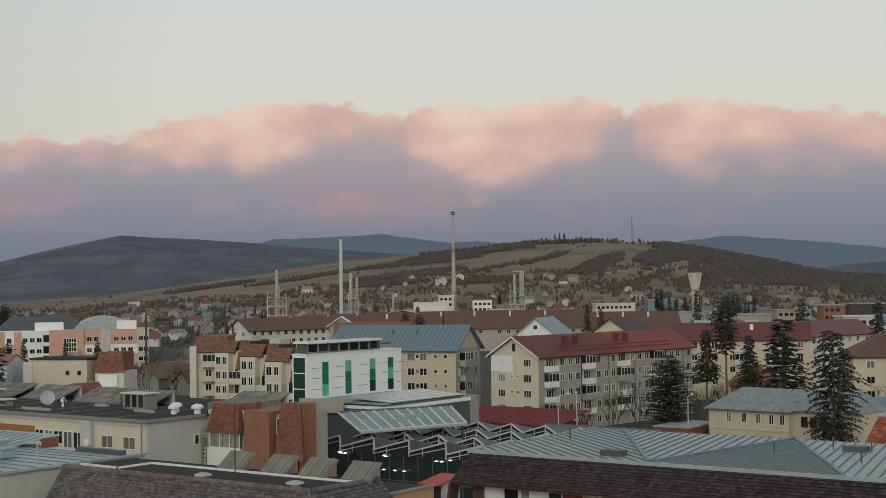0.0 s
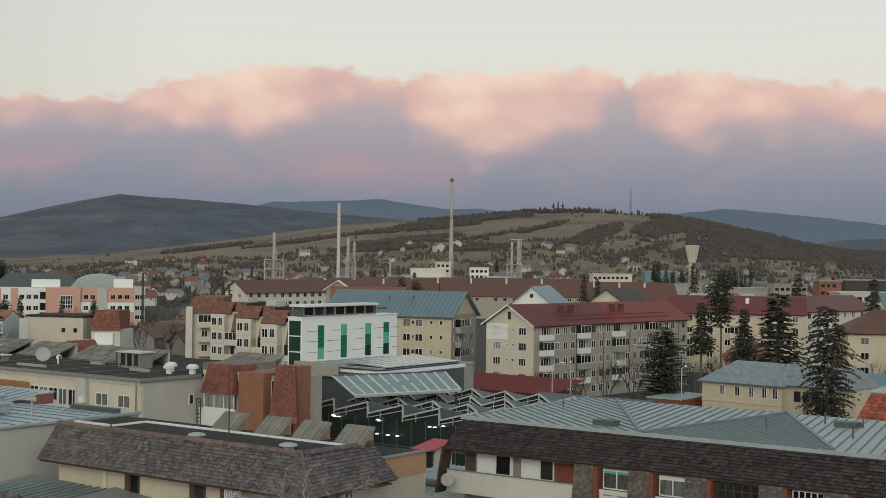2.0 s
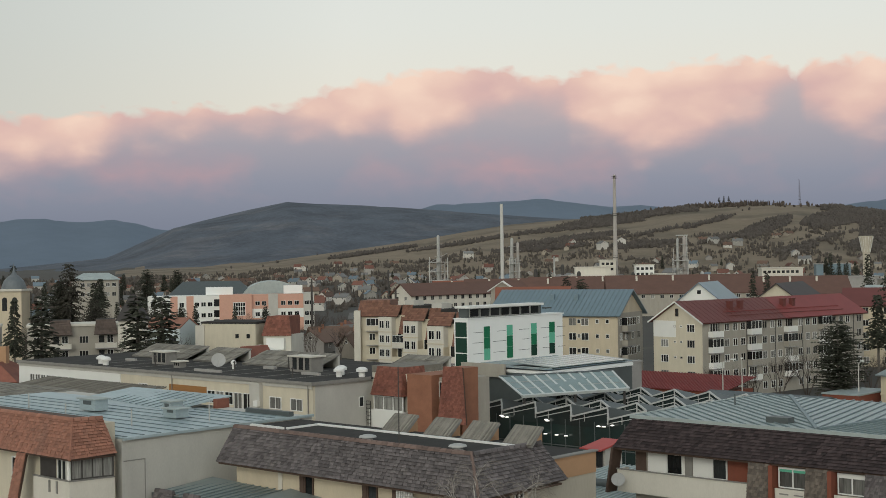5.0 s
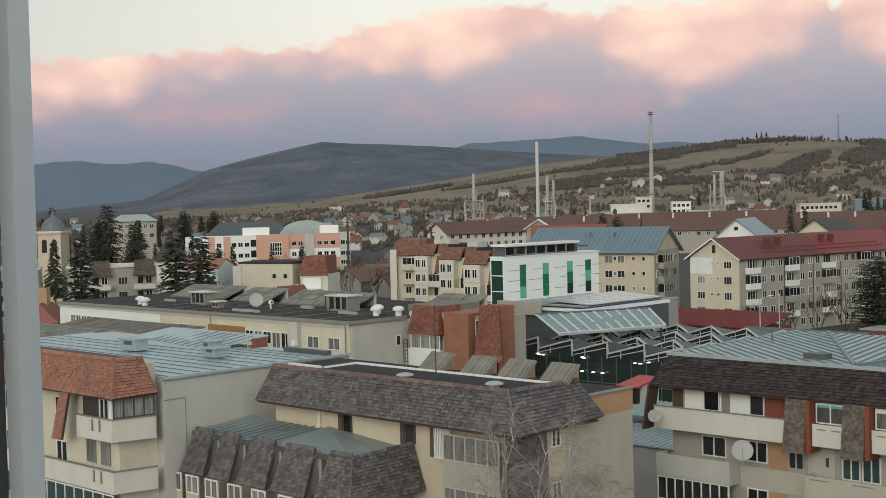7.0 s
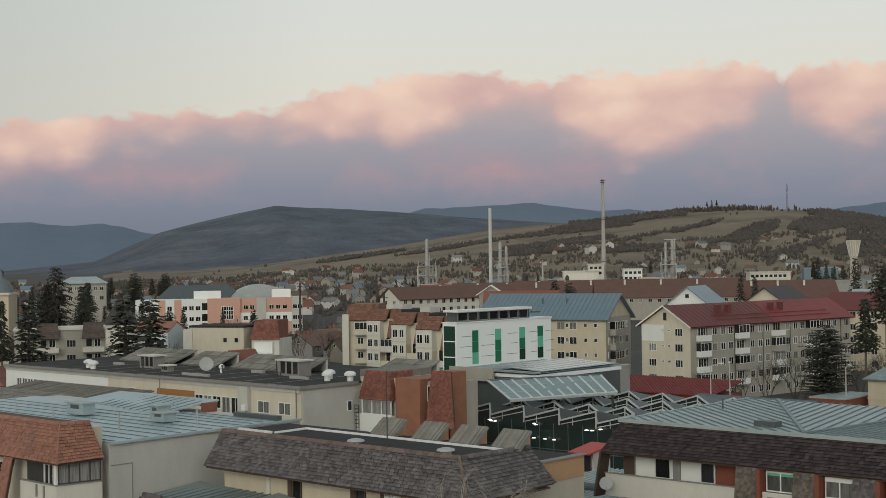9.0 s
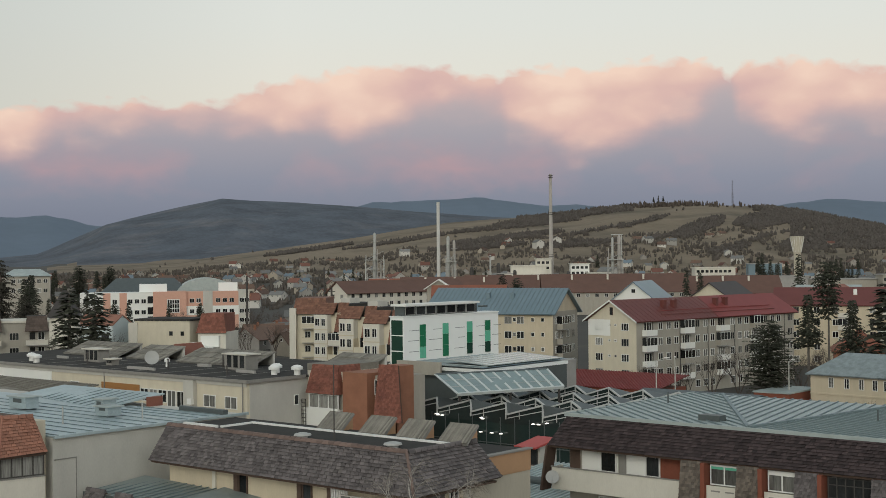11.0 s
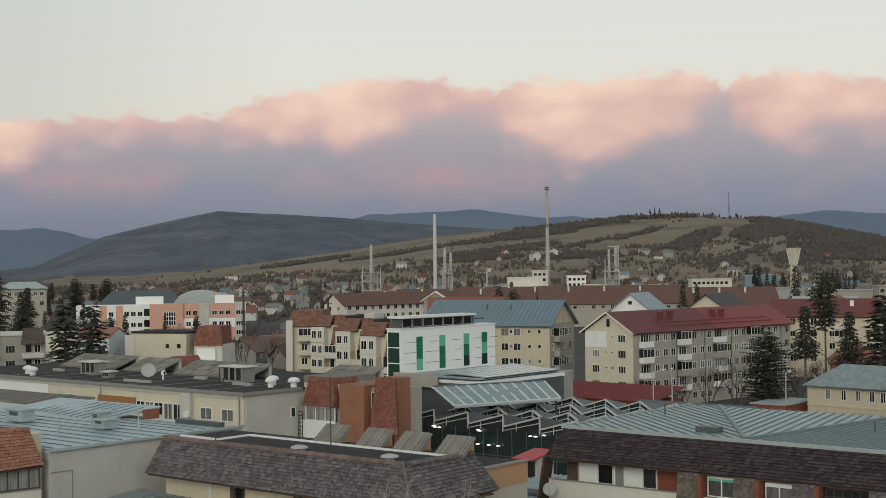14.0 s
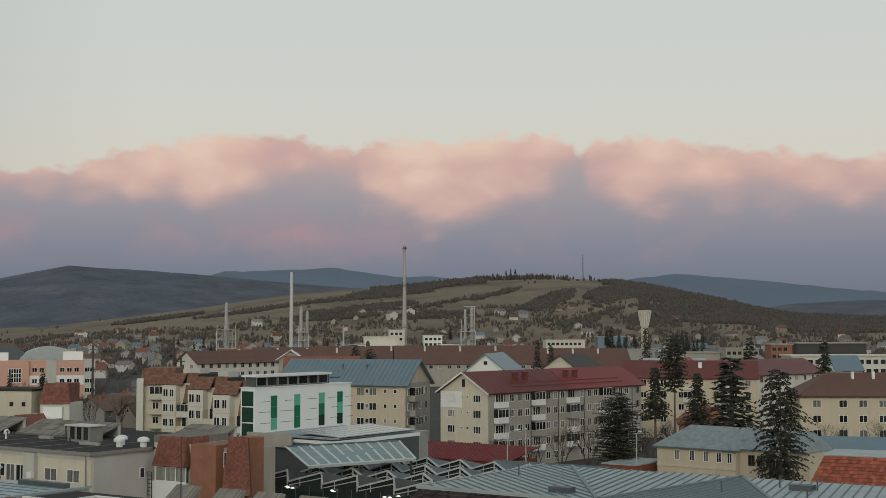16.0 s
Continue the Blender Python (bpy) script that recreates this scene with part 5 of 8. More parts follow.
def orange_block():
    """The block with the orange tile mansard in front and the blue sheet roof behind."""
    X0, Y0 = -96.0, 41.2
    t = thing("apartment_block", "block with orange tiled mansard, corner balconies and blue-grey sheet roof", "building", X0, Y0)
    x = lambda u: u - X0
    XE, XR = x(-67.2), x(-66.5)
    part("wall", outline([(0, 0), (XE, 0), (XE, 2.6), (0, 2.6)], 0, 15.9), PLASTER_CREAM, t)
    part("party_wall", outline([(0, 2.6), (XR, 2.6), (XR, 17.3), (0, 17.3)], 0, 14.9), PLASTER_GREY, t, "blank grey rendered end wall")
    mansard(t, (0, -0.9, 14.15), (x(-66.35), -0.9, 14.15), (x(-67.25), -0.15, 16.25), (0, -0.15, 16.25), TILE_ORANGE, 0.27, 0.19)
    mansard(t, (x(-66.35), -0.9, 14.15), (x(-66.25), 2.1, 14.2), (x(-66.9), 1.6, 16.2), (x(-67.25), -0.15, 16.25), TILE_ORANGE, 0.27, 0.19)
    part("mansard_back", outline([(0, -0.1), (x(-67.2), -0.1), (x(-66.95), 1.6), (0, 1.6)], 14.2, 16.2), WOOD_BROWN, t)
    coping(t, [(0, -0.12, 16.3), (x(-67.25), -0.12, 16.3), (x(-66.92), 1.6, 16.26)], 0.28, TILE_ORANGE)
    coping(t, [(x(-66.35), -0.92, 14.2), (x(-67.25), -0.15, 16.3)], 0.28, TILE_ORANGE)
    part("soffit", outline([(0, -0.85), (x(-66.4), -0.85), (x(-66.3), 2.05), (x(-67.2), 2.05), (x(-67.2), 0), (0, 0)], 14.05, 14.13), WOOD_BROWN, t)
    # roof behind
    sheets = [[(0, 2.7, 15.0), (XR + 0.15, 2.7, 15.0), (XR + 0.15, 15.4, 15.0), (0, 15.4, 15.0)],
              [(x(-90.0), 15.3, 15.03), (x(-76.3), 12.9, 15.03), (x(-75.6), 17.7, 15.68), (x(-87.5), 17.5, 15.68)]]
    for s in sheets:
        bm = bmesh.new()
        slab(bm, s, 0.08)
        part("roof_sheet", bm, METAL_BLUE, t)
    bm = bmesh.new()
    seams(bm, (0.5, 3.0, 15.0), (0.5, 12.4, 15.0), (XR - 0.5, 0, 0), 1.15, 0.045, 0.05)
    seams(bm, (x(-75.4), 13.4, 15.0), (x(-75.4), 15.2, 15.0), (8.7, 0, 0), 0.9, 0.045, 0.05)
    seams(bm, (x(-86.0), 14.6, 15.03), (x(-76.6), 13.0, 15.03), (0.5, 3.6, 0.60), 1.0, 0.045, 0.05)
    part("roof_seam", bm, SEAM_DARK, t)
    part("roof_edge", boxes((XR + 0.05, 2.6, 14.86, XR + 0.22, 17.3, 15.02)), METAL_BLUE, t)
    part("parapet_dark", boxes((x(-71.0), 15.3, 14.9, XR + 0.02, 15.7, 15.32)), METAL_DARK, t, "dark sheet-clad roof upstand")
    part("gable_end", outline([(x(-75.7), 16.2), (x(-75.3), 16.2), (x(-75.3), 17.3), (x(-75.7), 17.3)], 14.9, 15.55), TILE_RED, t)
    for (u, v, w, h) in ((-80.5, 50.8, 2.0, 0.55), (-73.2, 52.2, 0.9, 0.7), (-72.0, 51.6, 1.3, 0.35)):
        c = part("roof_cowl", outline([(x(u) - w / 2, v - Y0 - 0.5), (x(u) + w / 2, v - Y0 - 0.5), (x(u) + w / 2, v - Y0 + 0.5), (x(u) - w / 2, v - Y0 + 0.5)], 15.1, 15.3 + h), METAL_BLUE, t)
        part("cowl_cap", outline([(x(u) - w / 2 - 0.15, v - Y0 - 0.65), (x(u) + w / 2 + 0.15, v - Y0 - 0.65), (x(u) + w / 2 + 0.15, v - Y0 + 0.65), (x(u) - w / 2 - 0.15, v - Y0 + 0.65)], 15.3 + h, 15.38 + h), METAL_TEAL, c)
        part("opening", boxes((x(u) - w * 0.25, v - Y0 - 0.52, 15.3 + h * 0.35, x(u) + w * 0.25, v - Y0 - 0.49, 15.3 + h * 0.85)), METAL_DARK, c)
    for (u, v) in ((-71.0, 47.5), (-77.0, 46.5), (-69.0, 52.0), (-86.0, 49.0)):
        bm = bmesh.new()
        tube(bm, (x(u), v - Y0, 15.0), (x(u), v - Y0, 16.1), 0.05, 0.05, 8)
        part("vent_pipe", bm, STEEL, t)
    # corner balconies
    for i, z in enumerate((11.55, 8.55, 5.6)):
        b = new("balcony")
        b.parent = t
        xl = x(-70.75) if i == 0 else x(-80)
        part("parapet", outline([(xl, -0.65), (x(-66.85), -0.65), (x(-66.35), 2.0), (x(-66.45), 2.02), (x(-66.93), -0.55), (xl, -0.55)], z, z + 1.28), PLASTER_PALE, b)
        part("slab", outline([(xl, -0.55), (x(-66.95), -0.55), (x(-66.47), 2.0), (x(-67.2), 2.0), (x(-67.2), 0), (xl, 0)], z, z + 0.15), CONCRETE, b)
        part("parapet_cap", outline([(xl, -0.7), (x(-66.8), -0.7), (x(-66.3), 2.0), (x(-66.5), 2.05), (x(-66.98), -0.5), (xl, -0.5)], z + 1.28, z + 1.34), BOARD_GREY, b)
        for q in (-69.0, -68.2):
            part("planter_bracket", boxes((x(q), -0.72, z + 0.5, x(q) + 0.14, -0.652, z + 1.2)), BOARD_GREY, b)
    # glazed corner of the top storey
    g = new("glazed_corner")
    g.parent = t
    fr = part("glazing_frame", lattice(bars(0.0, 2.55, 4, 0.08), [12.9, 12.97, 14.0, 14.06], -0.04, 0.04), STEEL_DARK, g)
    fr.matrix_local = pose(x(-66.95), -0.5, 0, 0, 0, 79)
    gl = part("glazing", boxes((0.02, -0.01, 12.9, 2.5, 0.01, 14.05)), CURTAIN, g)
    gl.matrix_local = pose(x(-66.95), -0.5, 0, 0, 0, 79)
    part("corner_post", boxes((x(-67.2), -0.6, 12.9, x(-66.95), -0.45, 14.06)), PLASTER_WHITE, g)
    window(t, pose(x(-68.6), 0, 12.2), 1.0, 1.7, 2, TRIM_WHITE)
    # no recess here: a dark plate on the wall paints the loggia's shade
    part("loggia_back", boxes((x(-71.0), -0.05, 11.7, x(-69.3), -0.003, 14.0)), STEEL_DARK, t)
    for u in (-70.2, -68.6):
        window(t, pose(x(u), 0, 9.95), 1.0, 1.35, 2, BOARD_GREY, CURTAIN)
        window(t, pose(x(u), 0, 7.1), 1.0, 1.35, 2, TRIM_WHITE)
    for u in (-73.6, -76.5, -80):
        window(t, pose(x(u), 0, 12.2), 1.3, 1.4, 2, TRIM_WHITE)
        window(t, pose(x(u), 0, 9.5), 1.3, 1.4, 2, TRIM_WHITE)
    part("lower_glazing_frame", lattice(bars(x(-80), x(-67.0), 12, 0.09), [7.0, 7.08, 8.4, 8.48], -0.64, -0.56), TRIM_WHITE, t)
    part("lower_glazing", boxes((x(-80), -0.61, 7.0, x(-67.05), -0.59, 8.45)), TEAL_GLASS, t)
    fb = bmesh.new()
    c = [(x(-72.6), -1.25, 11.3), (x(-71.55), -1.25, 11.3), (x(-71.2), -0.85, 14.1), (x(-72.2), -0.85, 14.1)]
    slab(fb, c, 0.14)
    fin = part("fin", fb, WOOD_BROWN, t)
    fb = bmesh.new()
    tiles(fb, *c, 0.27, 0.19)
    part("roof_tiles", fb, TILE_ORANGE, fin, kind="stuff")
    part("cable", boxes((XR + 0.003, 4.15, 10.0, XR + 0.03, 4.19, 13.6), (XR + 0.003, 2.7, 13.6, XR + 0.04, 4.19, 13.66)), BOARD_GREY, t, "thin dark cable fixed to the wall")
    return t


orange_block()


def prism_roof(length, y0, y1, z0, z1):
    """A sloping sheet that falls from y0 to y1."""
    bm = bmesh.new()
    slab(bm, [(-0.3, y0, z0), (length, y0, z0), (length, y1, z1), (-0.3, y1, z1)], 0.15)
    return bm


# ---------------------------------------------------------------- the long cream building and the tiled tower beside it
def cream_range():
    X0, Y0 = -162.0, 91.0
    t = thing("long_building", "long cream flat-roofed building with strip windows and black roofing", "building", X0, Y0)
    x = lambda u: u - X0
    L = x(-103.3)
    part("wall", outline([(0, 0), (L, 0), (L, 23), (0, 23)], 0, 12.45), PLASTER_CREAM, t)
    part("end_render", boxes((L + 0.003, 0.3, 0, L + 0.06, 22.9, 12.4)), PLASTER_GREY, t, "grey rendered end wall")
    part("roof_deck", outline([(-0.2, -0.25), (L + 0.25, -0.25), (L + 0.25, 23.2), (-0.2, 23.2)], 12.45, 12.7), BITUMEN, t)
    part("roof_edge", outline([(-0.2, -0.35), (L + 0.35, -0.35), (L + 0.35, 8.0), (L + 0.25, 8.0), (L + 0.25, -0.25), (-0.2, -0.25)], 12.4, 12.76), BOARD_GREY, t)
    part("pale_wall", boxes((0.0, -0.06, 8.0, x(-138.2), -0.003, 12.4)), PLASTER_WHITE, t, "white painted front section")
    for u in (-105.8, -109.2):
        window(t, pose(x(u), 0, 9.6), 1.9, 1.3, 2, TRIM_WHITE, CURTAIN)
    part("stair_bay", boxes((x(-113.0), -0.5, 0, x(-111.3), -0.003, 12.3)), PLASTER_GREY, t)
    part("ac_unit", boxes((x(-111.9), -0.9, 9.8, x(-111.2), -0.52, 10.4)), TRIM_WHITE, t)
    for i in range(5):
        window(t, pose(x(-120.3) + i * 1.6, 0, 9.1 if i > 2 else 9.6), 1.45, 1.9 if i > 2 else 1.4, 2, TRIM_WHITE, CURTAIN if i % 2 else GLASS_DARK)
    part("wood_cladding", boxes((x(-128.2), -0.08, 10.4, x(-121.2), -0.003, 11.3)), mat("orange_wood", (0.33, 0.16, 0.055, 1), var=0.2, scale=2, stretch=(0.3, 1, 4)), t, "orange-brown wooden strip")
    for i in range(4):
        window(t, pose(x(-145.4) + i * 1.75, -0.06, 8.7), 1.6, 2.2, 2, TRIM_WHITE, CURTAIN)
    window(t, pose(x(-133.5), 0, 10.4), 1.8, 0.7, 3, TRIM_WHITE)
    part("eave_board", boxes((0.0, -0.12, 12.0, L, -0.065, 12.38)), PLASTER_GREY, t)
    for i in range(8):
        window(t, pose(x(-158.5) + i * 1.35, -0.06, 9.6), 1.2, 1.5, 2, TRIM_WHITE, CURTAIN)
    window(t, face_pose("E", L + 0.06, 23, 6.8, 9.6), 0.7, 1.1, 1, TRIM_WHITE)
    for u in (-113.2, -103.9, -127.6):
        bm = bmesh.new()
        tube(bm, (x(u), -0.12, 0), (x(u), -0.12, 12.4), 0.06, 0.06, 6)
        part("downpipe", bm, BOARD_GREY, t)
    # what stands on its roof
    for u, v, r in ((-146.5, 93.6, 0.55), (-143.9, 92.6, 0.6), (-106.0, 97.2, 0.55), (-107.6, 99.0, 0.6), (-103.9, 98.6, 0.6), (-124.6, 97.5, 0.3)):
        bm = bmesh.new()
        lathe(bm, [(r * 0.6, 0), (r * 0.6, 0.55), (r * 1.1, 0.6), (r * 1.1, 0.85), (r * 0.6, 1.05), (0.02, 1.1)], 12)
        v1 = part("roof_ventilator", bm, TRIM_WHITE, t, "white capped ventilator")
        v1.matrix_local = pose(x(u), v - Y0, 12.68)
    for u, v, w, d, h in ((-140.6, 97.2, 3.0, 1.6, 1.5), (-116.4, 99.2, 3.6, 1.8, 1.7), (-133.0, 95.0, 1.2, 1.0, 0.7)):
        c = part("roof_housing", outline([(x(u), v - Y0), (x(u) + w, v - Y0), (x(u) + w, v - Y0 + d), (x(u), v - Y0 + d)], 12.68, 12.68 + h), BOARD_GREY, t)
        part("cap", outline([(x(u) - 0.25, v - Y0 - 0.25), (x(u) + w + 0.25, v - Y0 - 0.25), (x(u) + w + 0.25, v - Y0 + d + 0.25), (x(u) - 0.25, v - Y0 + d + 0.25)], 12.68 + h, 12.82 + h), PLASTER_PALE, c)
        for q in (0.12, 0.42, 0.72):
            part("pane", boxes((x(u) + w * q, v - Y0 - 0.03, 12.95, x(u) + w * (q + 0.2), v - Y0 - 0.004, 12.6 + h)), GLASS_DARK, c)
    for u, v, w in ((-154, 103.2, 12), (-139.5, 102.6, 7), (-129.0, 102.2, 13.5), (-108.0, 105.8, 7)):
        bm = bmesh.new()
        slab(bm, [(x(u), v - Y0, 12.85), (x(u) + w, v - Y0, 12.85), (x(u) + w, v - Y0 + 4.0, 14.3), (x(u), v - Y0 + 4.0, 14.3)], 0.12)
        d = part("roof_shed", bm, BOARD_GREY, t)
        bm = bmesh.new()
        tiles(bm, (x(u), v - Y0, 12.85), (x(u) + w, v - Y0, 12.85), (x(u) + w, v - Y0 + 4.0, 14.3), (x(u), v - Y0 + 4.0, 14.3), 0.5, 1.3)
        part("roof_tiles", bm, TILE_WOOD, d, "weathered grey corrugated sheets", kind="stuff")
        part("shed_wall", boxes((x(u) + 0.1, v - Y0 + 3.6, 12.7, x(u) + w - 0.1, v - Y0 + 3.95, 14.1)), PLASTER_GREY, d)
    for u, v, h in ((-150.5, 96.0, 0.9), (-136.2, 94.6, 1.3), (-131.0, 99.4, 0.8), (-121.5, 95.2, 1.1), (-118.8, 101.0, 1.5), (-110.4, 94.4, 0.9)):
        bm = bmesh.new()
        tube(bm, (x(u), v - Y0, 12.65), (x(u), v - Y0, 12.65 + h), 0.09, 0.08, 8)
        lathe(bm, [(0.16, 12.65 + h), (0.16, 12.73 + h), (0.02, 12.83 + h)], 10, 0, x(u), v - Y0)
        part("vent_pipe", bm, STEEL_DARK, t)
    for u, v, w, d in ((-148.5, 98.5, 2.2, 0.35), (-126.5, 93.2, 5.0, 0.25), (-112.0, 97.0, 3.0, 0.3), (-122.0, 99.8, 2.0, 0.5)):
        part("roof_kerb", outline([(x(u), v - Y0), (x(u) + w, v - Y0), (x(u) + w, v - Y0 + d), (x(u), v - Y0 + d)], 12.69, 13.0), CONCRETE, t)
    for i in range(9):
        u = x(-146.5) + i * 4.7
        part("felt_joint", outline([(u, -0.1), (u + 0.10, -0.1), (u + 0.10, 11.5), (u, 11.5)], 12.69, 12.72), BOARD_GREY, t)
    # red pitched roof light
    bm = bmesh.new()
    gable_roof(bm, 3.4, 4.0, 12.7, 14.5, 0.2, 0.12, "y")
    r = part("red_gable", bm, TILE_RED, t)
    r.matrix_local = pose(x(-136.5), 106.8 - Y0, 0)
    return t


cream_range()

# long low roof of weathered sheets between the sheet roof and the cream building
t = thing("low_range", "low building under a weathered grey corrugated roof", "building", -165, 76.9)
part("wall", outline([(0, 0), (33.6, 0), (33.6, 9.0), (0, 9.0)], 0, 10.2), STEEL_DARK, t)
bm = bmesh.new()
slab(bm, [(-0.3, -0.5, 10.35), (34.0, -0.5, 10.35), (34.0, 5.1, 11.10), (-0.3, 5.1, 11.10)], 0.15)
part("roof_deck", bm, BOARD_GREY, t)
bm = bmesh.new()
tiles(bm, (-0.3, -0.5, 10.35), (34.0, -0.5, 10.35), (34.0, 5.1, 11.10), (-0.3, 5.1, 11.10), 0.55, 1.4)
part("roof_tiles", bm, TILE_WOOD, t, "weathered grey corrugated sheets", kind="stuff")
part("rear_roof", prism_roof(34.0, 5.1, 9.6, 11.10, 10.35), BOARD_GREY, t)
satellite_dish(-127.6, 97.6, 13.6, 0.85, 53, "white satellite dish standing on a black roof", 20)


def tiled_tower():
    X0, Y0 = -103.3, 99.5
    t = thing("tiled_tower", "white and brick stair tower with red tiled mansards", "building", X0, Y0)
    x = lambda u: u - X0
    part("wall", outline([(0.07, 0), (5.6, 0), (5.6, 10), (0.07, 10)], 0, 13.2), PLASTER_PALE, t)
    part("brick_wall", outline([(5.9, -0.6), (9.4, -0.6), (9.4, 5.0), (5.9, 5.0)], 0, 13.3), BRICK, t, "plain red-brown brick wall")
    part("rear_wall", outline([(9.4, 0.6), (12.4, 0.6), (12.4, 5), (9.4, 5)], 0, 13.0), PLASTER_STONE, t)
    mansard(t, (0.9, -1.1, 10.9), (5.5, -1.1, 10.9), (4.9, -0.1, 13.9), (1.0, -0.1, 13.9), TILE_RED, 0.30, 0.24)
    mansard(t, (5.5, -1.1, 10.9), (5.5, 3.0, 10.9), (4.9, 3.0, 13.9), (4.9, -0.1, 13.9), TILE_RED, 0.30, 0.24)
    part("mansard_top", outline([(0.1, -0.1), (4.9, -0.1), (4.9, 6), (0.1, 6)], 13.2, 13.92), TILE_WOOD, t)
    mansard(t, (10.5, -0.9, 8.6), (14.4, -0.9, 8.6), (12.7, 0.5, 14.2), (10.1, 0.5, 14.2), TILE_RED, 0.30, 0.24)
    part("mansard_core", outline([(10.2, 0.6), (12.6, 0.6), (12.6, 3.0), (10.2, 3.0)], 0, 14.1), BRICK, t)
    part("glazing_frame", lattice(bars(1.0, 5.4, 3, 0.12), [9.3, 9.4, 10.75, 10.85], -0.75, -0.66), TRIM_WHITE, t)
    part("glazing", boxes((1.05, -0.71, 9.3, 5.35, -0.69, 10.8)), CURTAIN, t)
    part("parapet", outline([(0.3, 0), (0.3, -0.8), (5.45, -0.8), (5.45, 0), (5.35, 0), (5.35, -0.7), (0.4, -0.7), (0.4, 0)], 7.4, 9.3), PLASTER_WHITE, t)
    window(t, pose(9.75, 0.6, 11.0), 0.7, 1.6, 1, TRIM_WHITE)
    window(t, pose(9.75, 0.6, 8.4), 0.7, 1.6, 1, TRIM_WHITE)
    part("ladder", lattice([0.0, 0.06, 0.64, 0.7], bars(6.6, 10.2, 9, 0.06), -0.95, -0.88), STEEL_DARK, t)
    return t


tiled_tower()


def corrugated_shed(label, x0, x1, y0, y1, h, hr, roof_mat, wall_mat, ang=0.0, along="x"):
    t = thing("shed", label, "shed", x0, y0, 0, ang)
    L, W = x1 - x0, y1 - y0
    part("wall", outline([(0, 0), (L, 0), (L, W), (0, W)], 0, h - 0.1), wall_mat, t)
    bm = bmesh.new()
    slab(bm, [(-0.3, -0.3, h), (L + 0.3, -0.3, h), (L + 0.3, W + 0.3, hr), (-0.3, W + 0.3, hr)], 0.1)
    part("roof", bm, roof_mat, t)
    bm = bmesh.new()
    seams(bm, (-0.3, -0.3, h + 0.01), (L + 0.3, -0.3, h + 0.01), (0, W + 0.6, hr - h), 0.5, 0.16, 0.08)
    part("corrugation", bm, METAL_TEAL if roof_mat is METAL_BLUE else roof_mat, t)
    return t


corrugated_shed("grey shed with a weathered corrugated roof", -146, -122.5, 76, 86, 10.2, 11.6, TILE_WOOD, PLASTER_GREY)
corrugated_shed("blue corrugated shed between the blocks", -66, -52, 80, 92, 6.6, 7.6, METAL_BLUE, CONCRETE)
bm = bmesh.new()
tube(bm, (-64.5, 84.2, 7.55), (-56.5, 84.2, 7.55), 0.3, 0.3, 12)
tagged(part("duct", bm, METAL_DARK), "round dark ventilation duct lying on a shed roof", "duct")
corrugated_shed("low shed with dark red sheet roof", -124, -104, 172, 181, 5.0, 6.6, METAL_RED_NEW, BOARD_RED)
kiosk = thing("kiosk", "small kiosk with red awnings beside the market", "kiosk", -71, 93.5)
part("wall", outline([(0.9, 0), (2.8, 0), (2.8, 2.5), (0.9, 2.5)], 0, 8.6), PLASTER_GREY, kiosk)
bm = bmesh.new()
slab(bm, [(0.7, -0.9, 8.6), (3.0, -0.9, 8.6), (3.0, 2.6, 9.1), (0.7, 2.6, 9.1)], 0.15)
part("awning", bm, mat("red_awning", (0.42, 0.07, 0.06, 1), rough=0.6, var=0.12), kiosk)
bm = bmesh.new()
slab(bm, [(0.8, -1.2, 6.2), (2.9, -1.2, 6.2), (2.9, 0.0, 6.7), (0.8, 0.0, 6.7)], 0.12)
part("lower_awning", bm, mat("dark_red_awning", (0.22, 0.04, 0.045, 1), rough=0.6, var=0.12), kiosk)
window(kiosk, pose(1.3, 0, 7.2), 0.6, 1.2, 2, TRIM_WHITE)
window(kiosk, pose(2.2, 0, 6.9), 0.8, 1.6, 1, STEEL_DARK)

